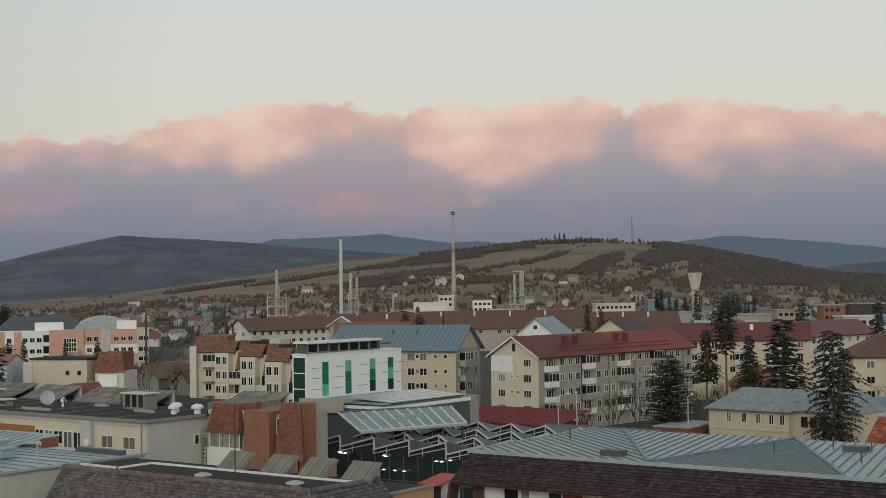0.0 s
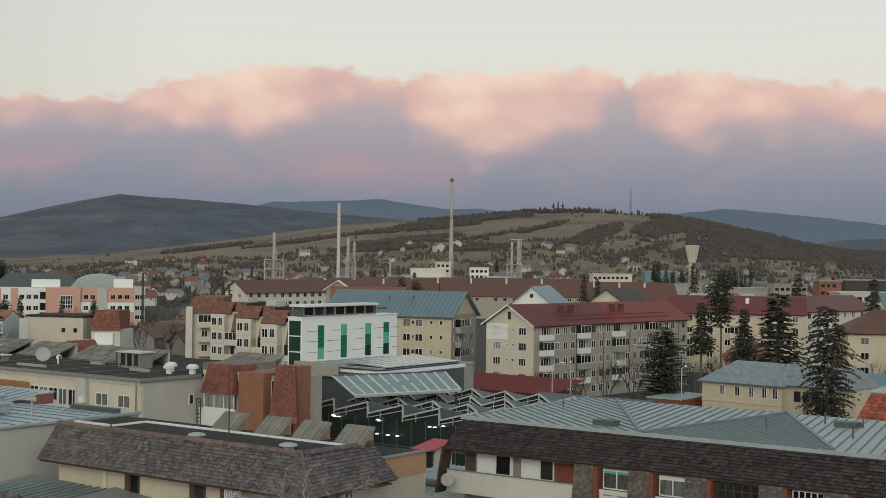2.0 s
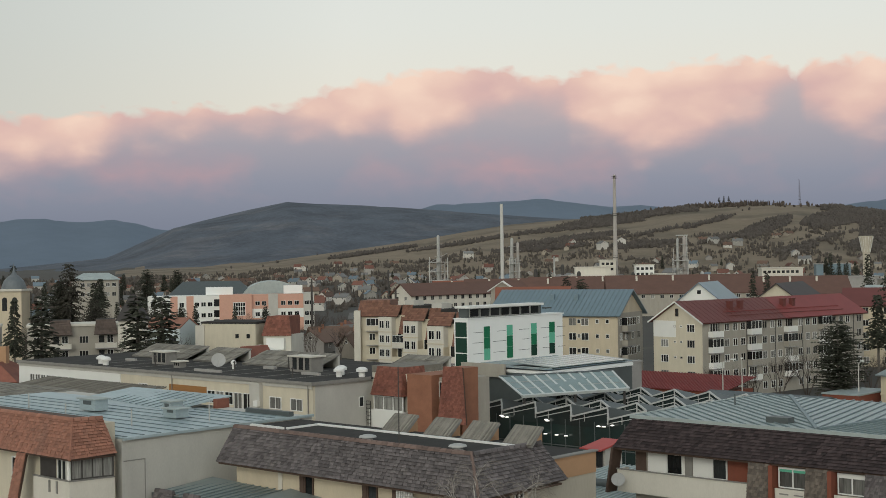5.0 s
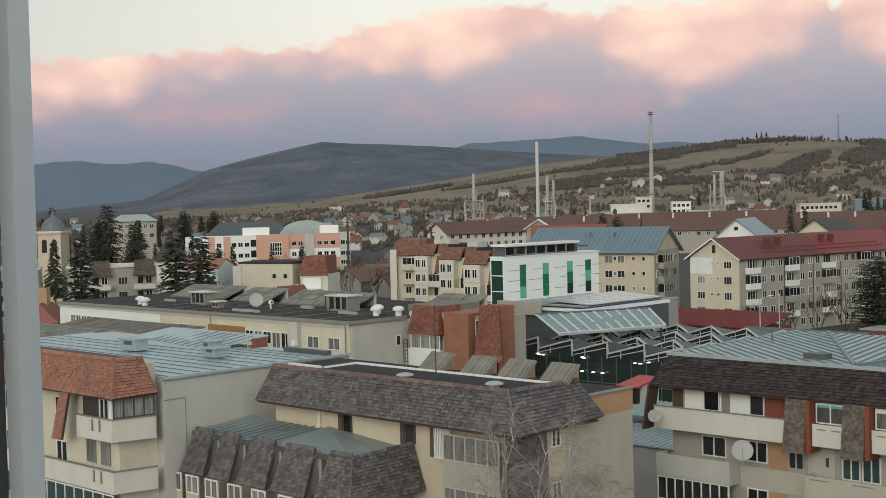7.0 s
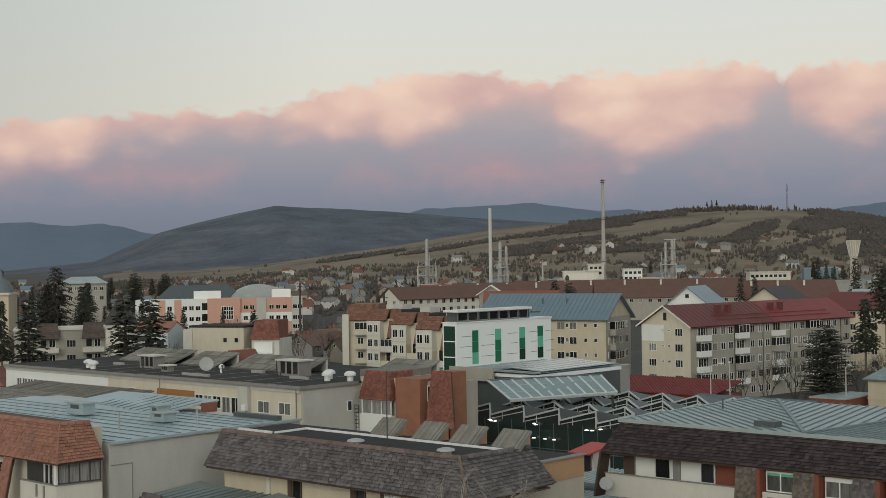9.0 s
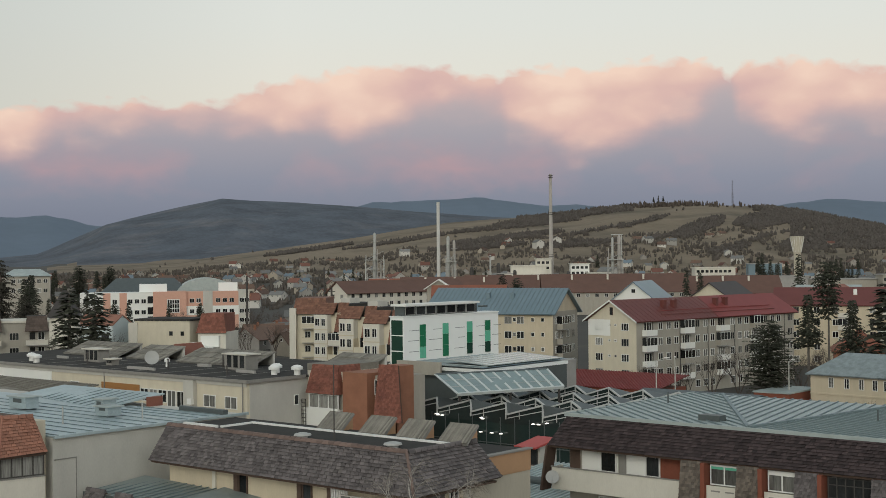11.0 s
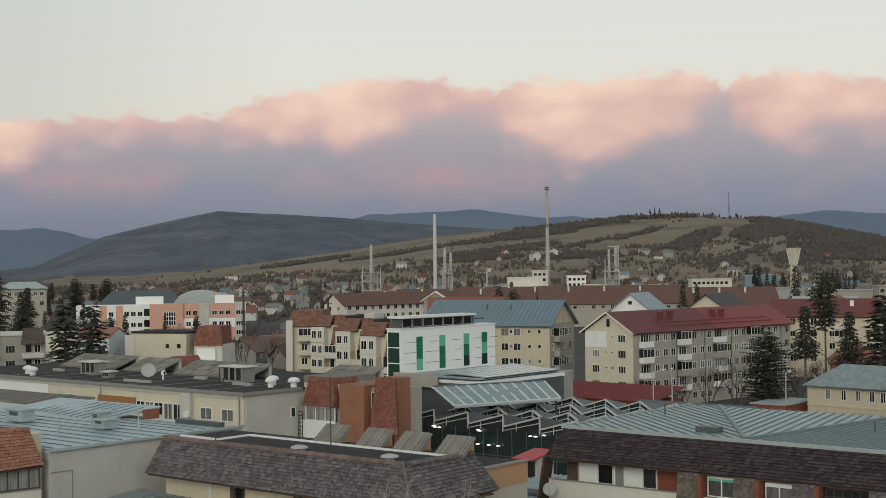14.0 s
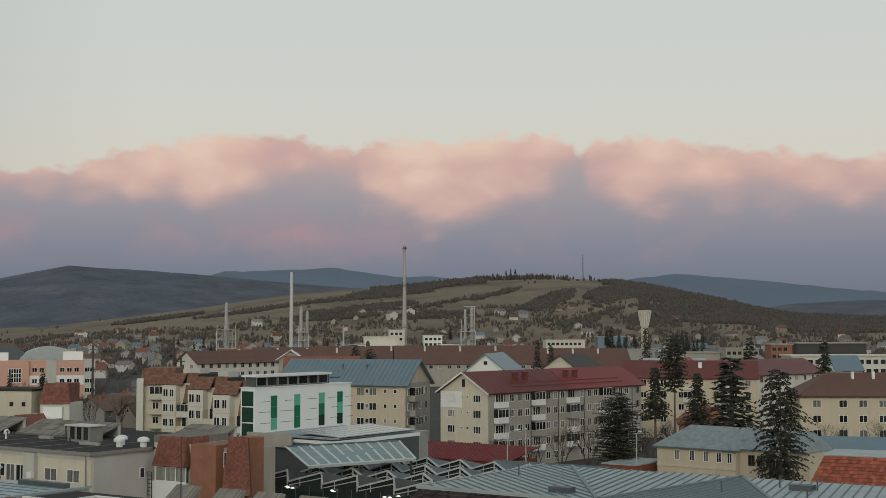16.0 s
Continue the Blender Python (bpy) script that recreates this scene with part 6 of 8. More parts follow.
# ---------------------------------------------------------------- the balcony blocks beyond
for k, (az, d) in enumerate(((-5.62, 264), (-4.55, 243), (-3.5, 223))):
    x, y = polar(az, d)
    t = thing("balcony_block", "cream stepped apartment block with balconies and a brown-red mansard", "building", x, y, 0, 6, group="stepped balcony blocks")
    L = 7.4
    part("wall", outline([(0, 0), (L, 0), (L, 14), (0, 14)], 0, 14.6), PLASTER_CREAM, t)
    part("roof_deck", outline([(0.2, 0.6), (L - 0.2, 0.6), (L - 0.2, 14), (0.2, 14)], 14.6, 16.3), BITUMEN, t)
    part("bay", outline([(0.2, -1.3), (3.6, -1.3), (3.6, 0), (0.2, 0)], 0, 14.2), PLASTER_PALE, t)
    mansard(t, (-0.1, -1.0, 14.3), (L - 2.6, -1.0, 14.3), (L - 2.7, 0.6, 16.5), (0.1, 0.6, 16.5), TILE_BROWN, 0.5, 0.45)
    mansard(t, (L - 2.5, -0.8, 10.9), (L + 0.4, -0.8, 10.9), (L + 0.1, 0.6, 16.6), (L - 2.4, 0.6, 16.6), TILE_BROWN, 0.5, 0.45)
    for i, z in enumerate((0.9, 3.65, 6.4, 9.15, 12.0)):
        window(t, pose(1.1, -1.3, z), 1.2, 1.5, 2)
        window(t, pose(2.6, -1.3, z), 1.0, 1.5, 2)
        if i < 4:
            balcony(t, "S", L, 14, 5.3, z - 0.9, 3.0, 1.5, 1.0, PLASTER_PALE if (i + k) % 2 else PLASTER_CREAM, closed=(i + 2 * k) % 3 == 0)
            part("string_course", boxes((0.1, -1.38, z + 2.05, 3.7, -1.303, z + 2.2)), PLASTER_TAN, t)
            part("balcony_screen", boxes((3.62, -1.5, z - 0.9, 3.72, -0.02, z + 1.6)), PLASTER_TAN, t)
            balcony(t, "E", L, 14, 10.6, z - 0.9, 3.2, 1.2, 1.0, PLASTER_PALE)
            window(t, pose(4.6, 0, z - 0.1), 1.1, 1.9, 1)
            window(t, pose(6.2, 0, z), 1.0, 1.5, 2)
        window(t, face_pose("E", L, 14, 3.0, z), 1.2, 1.4, 2)
        window(t, face_pose("E", L, 14, 7.5, z), 1.2, 1.4, 2)
    part("roof_housing", outline([(2, 5), (4.4, 5), (4.4, 8), (2, 8)], 16.3, 17.3), PLASTER_GREY, t)

t = thing("balcony_block", "narrow cream apartment tower with open balconies and a red mansard", "building", -193.6, 183.2, 0, 38)
part("wall", outline([(0, 0), (6.4, 0), (6.4, 14), (0, 14)], 0, 14.3), PLASTER_CREAM, t)
mansard(t, (-0.4, -0.6, 14.2), (6.8, -0.6, 14.2), (6.2, 0.5, 17.4), (0.2, 0.5, 17.4), TILE_BROWN, 0.6, 0.5)
part("roof_core", outline([(0.2, 0.6), (6.2, 0.6), (6.2, 13.8), (0.2, 13.8)], 14.3, 17.3), TILE_BROWN, t)
for i, z in enumerate((0.0, 2.8, 5.6, 8.4, 11.2)):
    balcony(t, "S", 6.4, 14, 3.9, z + 0.2, 4.6, 1.4, 1.0, PLASTER_CREAM, closed=i == 4)
    rows_of_windows(t, "S", 6.4, 14, (2.6, 5.0), [z + 1.0], 1.2, 1.4, 2, seed=90 + i)
part("pier", outline([(-0.9, -1.2), (0.4, -1.2), (0.4, 2), (-0.9, 2)], 0, 15.4), PLASTER_PALE, t)
part("annex_wall", outline([(6.4, 2), (9.4, 2), (9.4, 12), (6.4, 12)], 0, 14.6), PLASTER_GREY, t)

# ---------------------------------------------------------------- middle distance
t, L, W = grid_building("long_house", "long cream house with a brown tiled roof and gable", -335.5, -324.5, 333.5, 392, 13.6, PLASTER_PALE, ROOF_BROWN, 17.4, "y", 0.8, ang=-6)
rows_of_windows(t, "S", L, W, (3.2, 8.0), [8.0, 11.2], 1.6, 1.5, 2, FRAME_GREY, seed=101)
rows_of_windows(t, "E", L, W, [2.5 + 3.6 * i for i in range(15)], [8.4, 11.4], 1.5, 1.6, 2, FRAME_GREY, seed=102)
t, L, W = grid_building("gabled_house", "white gabled house with a blue sheet-metal roof", -218, -206, 337.2, 364, 12.7, PLASTER_WHITE, METAL_SLATE, 17.6, "y", 0.8, ang=20)
rows_of_windows(t, "S", L, W, (2.0, 5.0, 7.5, 10.5), [10.2], 1.2, 1.4, 1, STEEL_DARK, 0, seed=103)
rows_of_windows(t, "S", L, W, (6.0,), [14.2], 1.1, 1.1, 2, STEEL_DARK, 0, seed=104)
rows_of_windows(t, "E", L, W, (3, 7, 11, 15), [10.2], 1.6, 1.4, 2, seed=105)
t, L, W = grid_building("gabled_house", "cream gabled house with a dark brown roof", -198, -187, 348.5, 375, 13.2, PLASTER_CREAM, mat("dark_brown_roof", (0.06, 0.05, 0.048, 1), rough=0.7, var=0.2, scale=0.4), 17.2, "y", 0.9, ang=12)
rows_of_windows(t, "S", L, W, (2.2, 5.5, 8.6), [10.6], 1.5, 1.5, 2, seed=106)
t, L, W = grid_building("pavilion", "low building with pale grey sheet roof behind houses", -176, -158, 372, 384, 12.5, PLASTER_PALE, METAL_TEAL, 16.0, "x", 0.6, ang=20)
t, L, W = grid_building("gabled_house", "peach gabled house with a reddish roof", -165, -153, 352, 376, 12.8, PLASTER_ORANGE, ROOF_RUST, 16.4, "y", 0.8, ang=10)
t, L, W = grid_building("gabled_house", "white house with a blue-grey gable roof among firs", -123, -115, 392, 402, 13.0, PLASTER_WHITE, METAL_SLATE, 17.0, "x", 0.6, ang=40)
rows_of_windows(t, "S", L, W, (2, 4, 6), [9.5], 1.0, 1.4, 1, STEEL_DARK, 0, seed=107)
for i, (az, d, ln, hh, m) in enumerate(((0.5, 560, 50, 13.0, ROOF_BROWN), (7.2, 575, 62, 13.5, ROOF_BROWN), (-1.5, 590, 40, 12.0, ROOF_RUST), (12.0, 600, 46, 12.0, ROOF_BROWN), (3.0, 640, 50, 12.5, ROOF_BROWN))):
    x0, y0 = polar(az, d)
    t, L, W = grid_building("long_house", "long building with a brown tiled roof near the factory", x0 - ln / 2 * 0.77, x0 - ln / 2 * 0.77 + ln, y0 - ln / 2 * 0.64, y0 - ln / 2 * 0.64 + 24, hh - 3.2, PLASTER_STONE, m, hh + 4.2, "x", 0.7, ang=38)
    rows_of_windows(t, "S", L, W, [3 + 4.0 * k for k in range(int(ln / 4))], [hh - 5.6], 1.6, 1.5, 2, seed=110 + i)
    for k in (0.2, 0.45, 0.7):
        part("chimney", outline([(ln * k, 8), (ln * k + 0.8, 8), (ln * k + 0.8, 8.8), (ln * k, 8.8)], hh + 1.0, hh + 4.0), PLASTER_PALE, t)
x0, y0 = polar(1.0, 330)
t, L, W = grid_building("long_house", "house with a rust-orange sheet roof behind the office", x0 - 9, x0 + 9, y0 - 4, y0 + 8, 14.4, PLASTER_STONE, ROOF_RUST, 18.2, "x", 0.6, ang=38)
x0, y0 = polar(-0.2, 350)
t, L, W = grid_building("stair_house", "grey stair house with a small white pediment", x0 - 3, x0 + 3, y0 - 3, y0 + 3, 17.6, PLASTER_STONE, PLASTER_WHITE, 19.6, "y", 0.9, ang=38)

# the pink school and its barrel-roofed hall
t = thing("school", "white and coral school building with flat roof and rows of windows", "school", -412, 283.2, 0, 52)
part("white_wing", outline([(0, 0), (26, 0), (26, 14), (0, 14)], 0, 13.6), PLASTER_WHITE, t)
part("coral_wing", outline([(26, -1.0), (38, -1.0), (38, 14), (26, 14)], 0, 13.8), PLASTER_PINK, t)
part("coral_front", outline([(38, 0), (57, 0), (57, 14), (38, 14)], 0, 13.6), PLASTER_PINK, t)
part("grey_pylon", outline([(44, -0.4), (47.5, -0.4), (47.5, 0), (44, 0)], 0, 13.8), PLASTER_GREY, t)
part("grey_pylon", outline([(57, -0.4), (61, -0.4), (61, 14), (57, 14)], 0, 14.0), PLASTER_GREY, t)
part("band", boxes((38, -0.06, 5.0, 57, -0.003, 8.4)), PLASTER_WHITE, t)
for x0, x1 in ((8.2, 10.8), (14, 16.6)):
    part("band", boxes((x0, -0.06, 0, x1, -0.003, 13.5)), PLASTER_PINK, t)
for z in (2.2, 5.6, 9.6):
    for u in (2, 4.4, 6.8, 12.3, 17.8, 20.2, 22.6, 40, 42.4, 49.5, 52, 54.5, 58.2, 60):
        window(t, pose(u, -0.4 if u > 57.5 else -0.06, z), 1.7, 1.6, 2, TRIM_WHITE)
    part("stair_glazing", boxes((24.0, -0.08, z, 27.8, -0.004 - 1.0 * (z < 0), z + 2.6)), GLASS_DARK, t)
part("entrance_glazing", lattice(bars(31, 35.5, 5, 0.2), bars(6.0, 11.0, 3, 0.2), -1.1, -1.0), TRIM_WHITE, t)
part("entrance_glass", boxes((31, -1.05, 6, 35.5, -1.01, 11)), GLASS_DARK, t)
part("roof_box", boxes((21, 3, 13.7, 31, 8, 16.6)), PANEL_WHITE, t)
part("roof_box", boxes((50, 6, 13.7, 57, 10, 16.8)), PANEL_WHITE, t)
t = thing("sports_hall", "sports hall with a grey barrel-vaulted metal roof", "hall", -406.5, 319.5, 0, 52)
bm = bmesh.new()
n = 18
arc = [(14 - 12 * math.cos(math.pi * (i + 0.0) / n), 11.0 + 7.4 * math.sin(math.pi * i / n)) for i in range(n + 1)]
A, B = [bm.verts.new((x, 0, z)) for x, z in arc], [bm.verts.new((x, 26, z)) for x, z in arc]
for i in range(n):
    bm.faces.new((A[i], A[i + 1], B[i + 1], B[i]))
bm.faces.new(A[::-1]), bm.faces.new(B)
part("barrel_roof", bm, METAL_TEAL, t)
part("wall", outline([(2, 0), (26, 0), (26, 26), (2, 26)], 0, 11.0), PLASTER_PINK, t)
t = thing("sports_hall", "long hall with a low grey metal roof behind the school", "hall", -424, 300, 0, 52)
part("wall", outline([(0, 0), (34, 0), (34, 20), (0, 20)], 0, 13.0), PLASTER_GREY, t)
bm = bmesh.new()
gable_roof(bm, 34, 20, 13.0, 18.6, 0.5, 0.2, "x", 6)
part("roof", bm, METAL_DARK, t)

# yellow flat house, the pale blue one beside it, and a brown mansard
t, L, W = grid_building("flat_house", "cream flat-roofed house with small square windows", -258, -243.5, 192.5, 204, 11.0, PLASTER_CREAM, BITUMEN, flat=0.5, ang=22)
rows_of_windows(t, "S", L, W, (9.6, 12.6), [4.4, 7.6], 0.9, 1.0, 1, STEEL_DARK, 0, seed=121)
part("pale_strip", boxes((-1.6, -0.3, 0, 0.8, 0.0, 10.6)), PLASTER_PALE, t)
rows_of_windows(t, "S", L, W, (-0.4,), [6.4, 9.0], 1.6, 1.6, 2, seed=122)
t, L, W = grid_building("flat_house", "pale blue house with an orange-tiled roof edge", -270, -260.5, 184.5, 194, 10.2, mat("plaster_pale_blue", (0.52, 0.58, 0.58, 1), var=0.08), TILE_ORANGE, 12.4, "x", 0.2, ang=26)
rows_of_windows(t, "S", L, W, (4.4, 7.6), [6.2], 1.9, 1.9, 3, STEEL_DARK, 0, seed=123)
t = thing("mansard_house", "house with brown-red mansard and white loggia", "house", -243.3, 199.3, 0, 30)
part("wall", outline([(0, 0), (6.8, 0), (6.8, 9), (0, 9)], 0, 8.4), PLASTER_PALE, t)
mansard(t, (-0.3, -0.5, 8.2), (7.1, -0.5, 8.2), (6.2, 0.6, 12.8), (0.8, 0.6, 12.8), TILE_RED, 0.6, 0.5)
part("mansard_core", outline([(0.9, 0.7), (6.1, 0.7), (6.1, 8.6), (0.9, 8.6)], 8.4, 12.7), TILE_RED, t)
part("loggia", outline([(1.0, -0.9), (5.4, -0.9), (5.4, 0), (1.0, 0)], 5.0, 7.6), PLASTER_WHITE, t)
bm = bmesh.new()
slab(bm, [(-0.5, -4.5, 6.2), (12, -4.5, 2.6), (12, -0.6, 2.6), (-0.5, -0.6, 6.2)], 0.2)
part("lean_to_roof", bm, PLASTER_WHITE, t)


# left: three-storey terraces with brown mansards, the church, a steep dark roof
def terrace(x, y, ang, n, label):
    t = thing("terrace_block", label, "building", x, y, 0, ang)
    L = n * 8.4
    part("wall", outline([(0, 0), (L, 0), (L, 11), (0, 11)], 0, 13.6), PLASTER_STONE, t)
    part("cornice", outline([(-0.2, -0.3), (L + 0.2, -0.3), (L + 0.2, 11), (-0.2, 11)], 13.6, 14.0), PLASTER_PALE, t)
    for i in range(n):
        a = i * 8.4
        mansard(t, (a + 3.9, -1.5, 12.0), (a + 8.3, -1.5, 12.0), (a + 7.9, -0.1, 14.8), (a + 4.3, -0.1, 14.8), mat("brown_mansard_tile", (0.10, 0.075, 0.062, 1), rough=0.8, var=0.2, island=0.25), 0.6, 0.45)
        part("bay_core", outline([(a + 4.3, -0.1), (a + 7.9, -0.1), (a + 7.9, 6), (a + 4.3, 6)], 13.6, 14.75), BITUMEN, t)
        for k, z in enumerate((10.3, 7.5, 4.7, 1.9)):
            window(t, pose(a + 2.0, 0, z), 1.7, 1.4, 3, FRAME_GREY)
            balcony(t, "S", L, 11, a + 6.1, z - 0.9, 4.0, 1.5, 0.9, PLASTER_PALE, closed=False)
            window(t, pose(a + 5.3, 0, z), 1.2, 1.5, 1, FRAME_GREY)
            window(t, pose(a + 6.9, 0, z), 1.2, 1.5, 2, TRIM_WHITE)
    return t


terrace(-230.2, 131.0, 58, 2, "four-storey terrace with brown mansard balconies behind firs")
terrace(-243.0, 113.0, 58, 2, "grey four-storey terrace with brown mansards")
t = thing("church_tower", "cream church tower with arched openings and a grey metal dome", "church", *polar(-20.85, 330), 0, 40)
part("wall", outline([(-2.8, -2.8), (2.8, -2.8), (2.8, 2.8), (-2.8, 2.8)], 0, 19.5), PLASTER_TAN, t)
part("cornice", outline([(-3.2, -3.2), (3.2, -3.2), (3.2, 3.2), (-3.2, 3.2)], 19.5, 20.0), PLASTER_PALE, t)
bm = bmesh.new()
lathe(bm, [(2.9, 20.0), (2.75, 20.8), (2.3, 21.9), (1.5, 22.8), (0.8, 23.3), (0.45, 23.8), (0.2, 24.6), (0.02, 26.2)], 20)
part("dome", bm, mat("grey_dome_sheet", (0.15, 0.17, 0.18, 1), rough=0.6, metal=0.2, var=0.2, scale=0.6), t)
for u in (-1.2, 1.2):
    bm = bmesh.new()
    pts = [(-0.6, 0), (0.6, 0), (0.6, 2.6)] + [(0.6 * math.cos(a * math.pi / 8), 2.6 + 0.6 * math.sin(a * math.pi / 8)) for a in range(1, 8)] + [(-0.6, 2.6)]
    va, vb = [bm.verts.new((u + p, -2.88, 14.9 + q)) for p, q in pts], [bm.verts.new((u + p, -2.804, 14.9 + q)) for p, q in pts]
    bm.faces.new(va), bm.faces.new(vb[::-1])
    for i in range(len(pts)):
        j = (i + 1) % len(pts)
        bm.faces.new((va[j], va[i], vb[i], vb[j]))
    part("arched_opening", bm, GLASS_DARK, t)
t, L, W = grid_building("steep_roof_house", "pale house under a steep dark pyramid roof", -250.0, -244.7, 164.0, 169.3, 14.0, PLASTER_PALE, mat("dark_steep_roof", (0.055, 0.05, 0.048, 1), rough=0.8, var=0.2), 18.9, "x", 0.5, hip=2.2, ang=40)
t, L, W = grid_building("flat_house", "two-storey grey institution with a pale blue roof", -474, -456, 290, 302, 20.0, PLASTER_STONE, METAL_TEAL, 22.4, "x", 0.8, hip=4, ang=55)
rows_of_windows(t, "S", L, W, [1.6 + 2.45 * i for i in range(7)], [16.8, 13.0], 1.6, 1.6, 2, seed=131)
t, L, W = grid_building("small_house", "little house with a brown-red tiled hip roof", -200, -192, 103, 114, 7.2, PLASTER_STONE, TILE_RED, 9.8, "y", 0.5, hip=3, ang=40)
part("chimney", outline([(3, 5), (4.6, 5), (4.6, 6.5), (3, 6.5)], 8.5, 12.2), PLASTER_ORANGE, t)

VILLA_ROOF = mat("worn_sheet_roof", (0.235, 0.275, 0.28, 1), rough=0.6, metal=0.1, var=0.45, scale=1.3, other=(0.16, 0.19, 0.195, 1), mix=0.45)
# right: the cream villa with its sheet roof, sheds and a red tiled pavilion
t, L, W = grid_building("villa", "two-storey cream villa with a pale blue-grey sheet roof", -83.5, -70.5, 180.9, 190, 8.3, PLASTER_TAN, VILLA_ROOF, 10.8, "x", 0.7, hip=3.0, ang=-8)
rows_of_windows(t, "S", L, W, (3.4, 5.9, 8.2, 10.3, 12.0), [6.0], 0.8, 1.5, 2, TRIM_WHITE, 0.1, seed=141)
part("string_course", boxes((-0.05, -0.1, 5.0, L + 0.05, -0.003, 5.25)), PLASTER_TAN, t)
for u in (3.8, 8.8):
    part("arched_door", boxes((u, -0.08, 0.2, u + 1.8, -0.003, 2.7)), WOOD_BROWN, t)
wing, L, W = grid_building("villa", "tan side wing of the villa with sheet roof", -73.0, -60.0, 180.45, 187.5, 8.5, PLASTER_TAN, VILLA_ROOF, 10.78, "x", 0.6, hip=1.0, ang=-8)
rows_of_windows(wing, "S", L, W, (4.4, 5.8, 7.2), [5.8], 1.0, 1.5, 2, WOOD_BROWN, 0, seed=142)
t, L, W = grid_building("shed", "long shed with a blue-grey sheet roof", -63, -36, 190, 204, 6.2, CONCRETE, METAL_SLATE, 9.0, "x", 0.6, ang=22, category="shed")
t, L, W = grid_building("pavilion", "pavilion with mottled red tile roof and white posts", -45.7, -38.2, 139.5, 147.5, 9.0, PLASTER_GREY, METAL_TEAL, flat=0.2, ang=8)
mansard(t, (-1.2, -1.6, 8.1), (L + 0.5, -1.6, 8.1), (L + 0.2, 0.4, 11.6), (0.4, 0.4, 11.6), mat("mottled_red_tile", (0.30, 0.085, 0.05, 1), rough=0.75, var=0.3, scale=1.2, island=0.35, other=(0.18, 0.08, 0.06, 1), mix=0.4), 0.45, 0.4)
part("roof_top", outline([(0.2, 0.4), (L + 0.4, 0.4), (L + 0.4, W), (0.2, W)], 11.5, 11.7), METAL_TEAL, t)
for i in range(7):
    part("post", boxes((-0.6 + i * 1.3, -1.4, 0.05, -0.4 + i * 1.3, -1.2, 8.1)), TRIM_WHITE, t)
t, L, W = grid_building("small_house", "low house with a rust-red hipped roof under the firs", -113, -103, 256, 268, 6.0, BRICK, ROOF_RUST, 9.4, "x", 0.8, hip=4.5, ang=25)
t, L, W = grid_building("shed", "low dark shed roofs beside the street", -102, -84, 160, 172, 4.6, STEEL_DARK, METAL_DARK, 6.0, "x", 0.4, category="shed")
t, L, W = grid_building("shed", "low shed with maroon wall beside the villa", -90, -84.5, 176, 186, 5.2, BOARD_RED, METAL_TEAL, flat=0.2, category="shed")

# street with kerbs
road = part("road", outline([(-215, 178), (-180, 205), (-236, 292), (-268, 272)], 0.02, 0.06), ASPHALT)
tagged(road, "grey asphalt street and parking area", "road", kind="structure")
road = part("road", outline([(-105, 150), (-70, 150), (-70, 172), (-105, 172)], 0.02, 0.06), ASPHALT)
tagged(road, "grey asphalt yard between the houses", "road", kind="structure")


# ---------------------------------------------------------------- the factory
def stack(az, d, top, r0, r1, label, rings=(), material=None, head=False):
    x, y = polar(az, d)
    g = land(az, d)[0] - 0.3
    t = thing("chimney_stack", label, "chimney", x, y, 0)
    bm = bmesh.new()
    lathe(bm, [(r0, g), (r0 * 0.97, g + (top - g) * 0.25), ((r0 + r1) / 2, g + (top - g) * 0.5), (r1, top)], 16)
    part("shaft", bm, material or STEEL, t)
    for f in rings:
        bm = bmesh.new()
        z = g + (top - g) * f
        lathe(bm, [(r1 * 1.05, z), (r1 * 2.1, z), (r1 * 2.1, z + 0.3), (r1 * 1.05, z + 0.3)], 14)
        part("platform", bm, STEEL_DARK, t)
        bm = bmesh.new()
        lathe(bm, [(r1 * 1.95, z + 1.15), (r1 * 2.1, z + 1.15), (r1 * 2.1, z + 1.3), (r1 * 1.95, z + 1.3)], 14)
        part("railing", bm, STEEL_DARK, t)
    return t


SOOT = mat("stained_steel", (0.40, 0.37, 0.34, 1), rough=0.7, var=0.35, scale=0.15, other=(0.12, 0.10, 0.09, 1), mix=0.4, stretch=(1, 1, 0.5))
stack(4.47, 800, 75.2, 1.5, 0.78, "tall steel factory chimney with platforms", (0.30, 0.655, 0.97), SOOT)
stack(-0.38, 800, 59.0, 1.15, 0.95, "slender pale factory chimney", (), mat("pale_steel", (0.55, 0.54, 0.51, 1), rough=0.6, var=0.12, scale=0.2))
stack(1.85, 800, 27.0, 0.6, 0.5, "short steel vent stack in the factory", (0.95,))


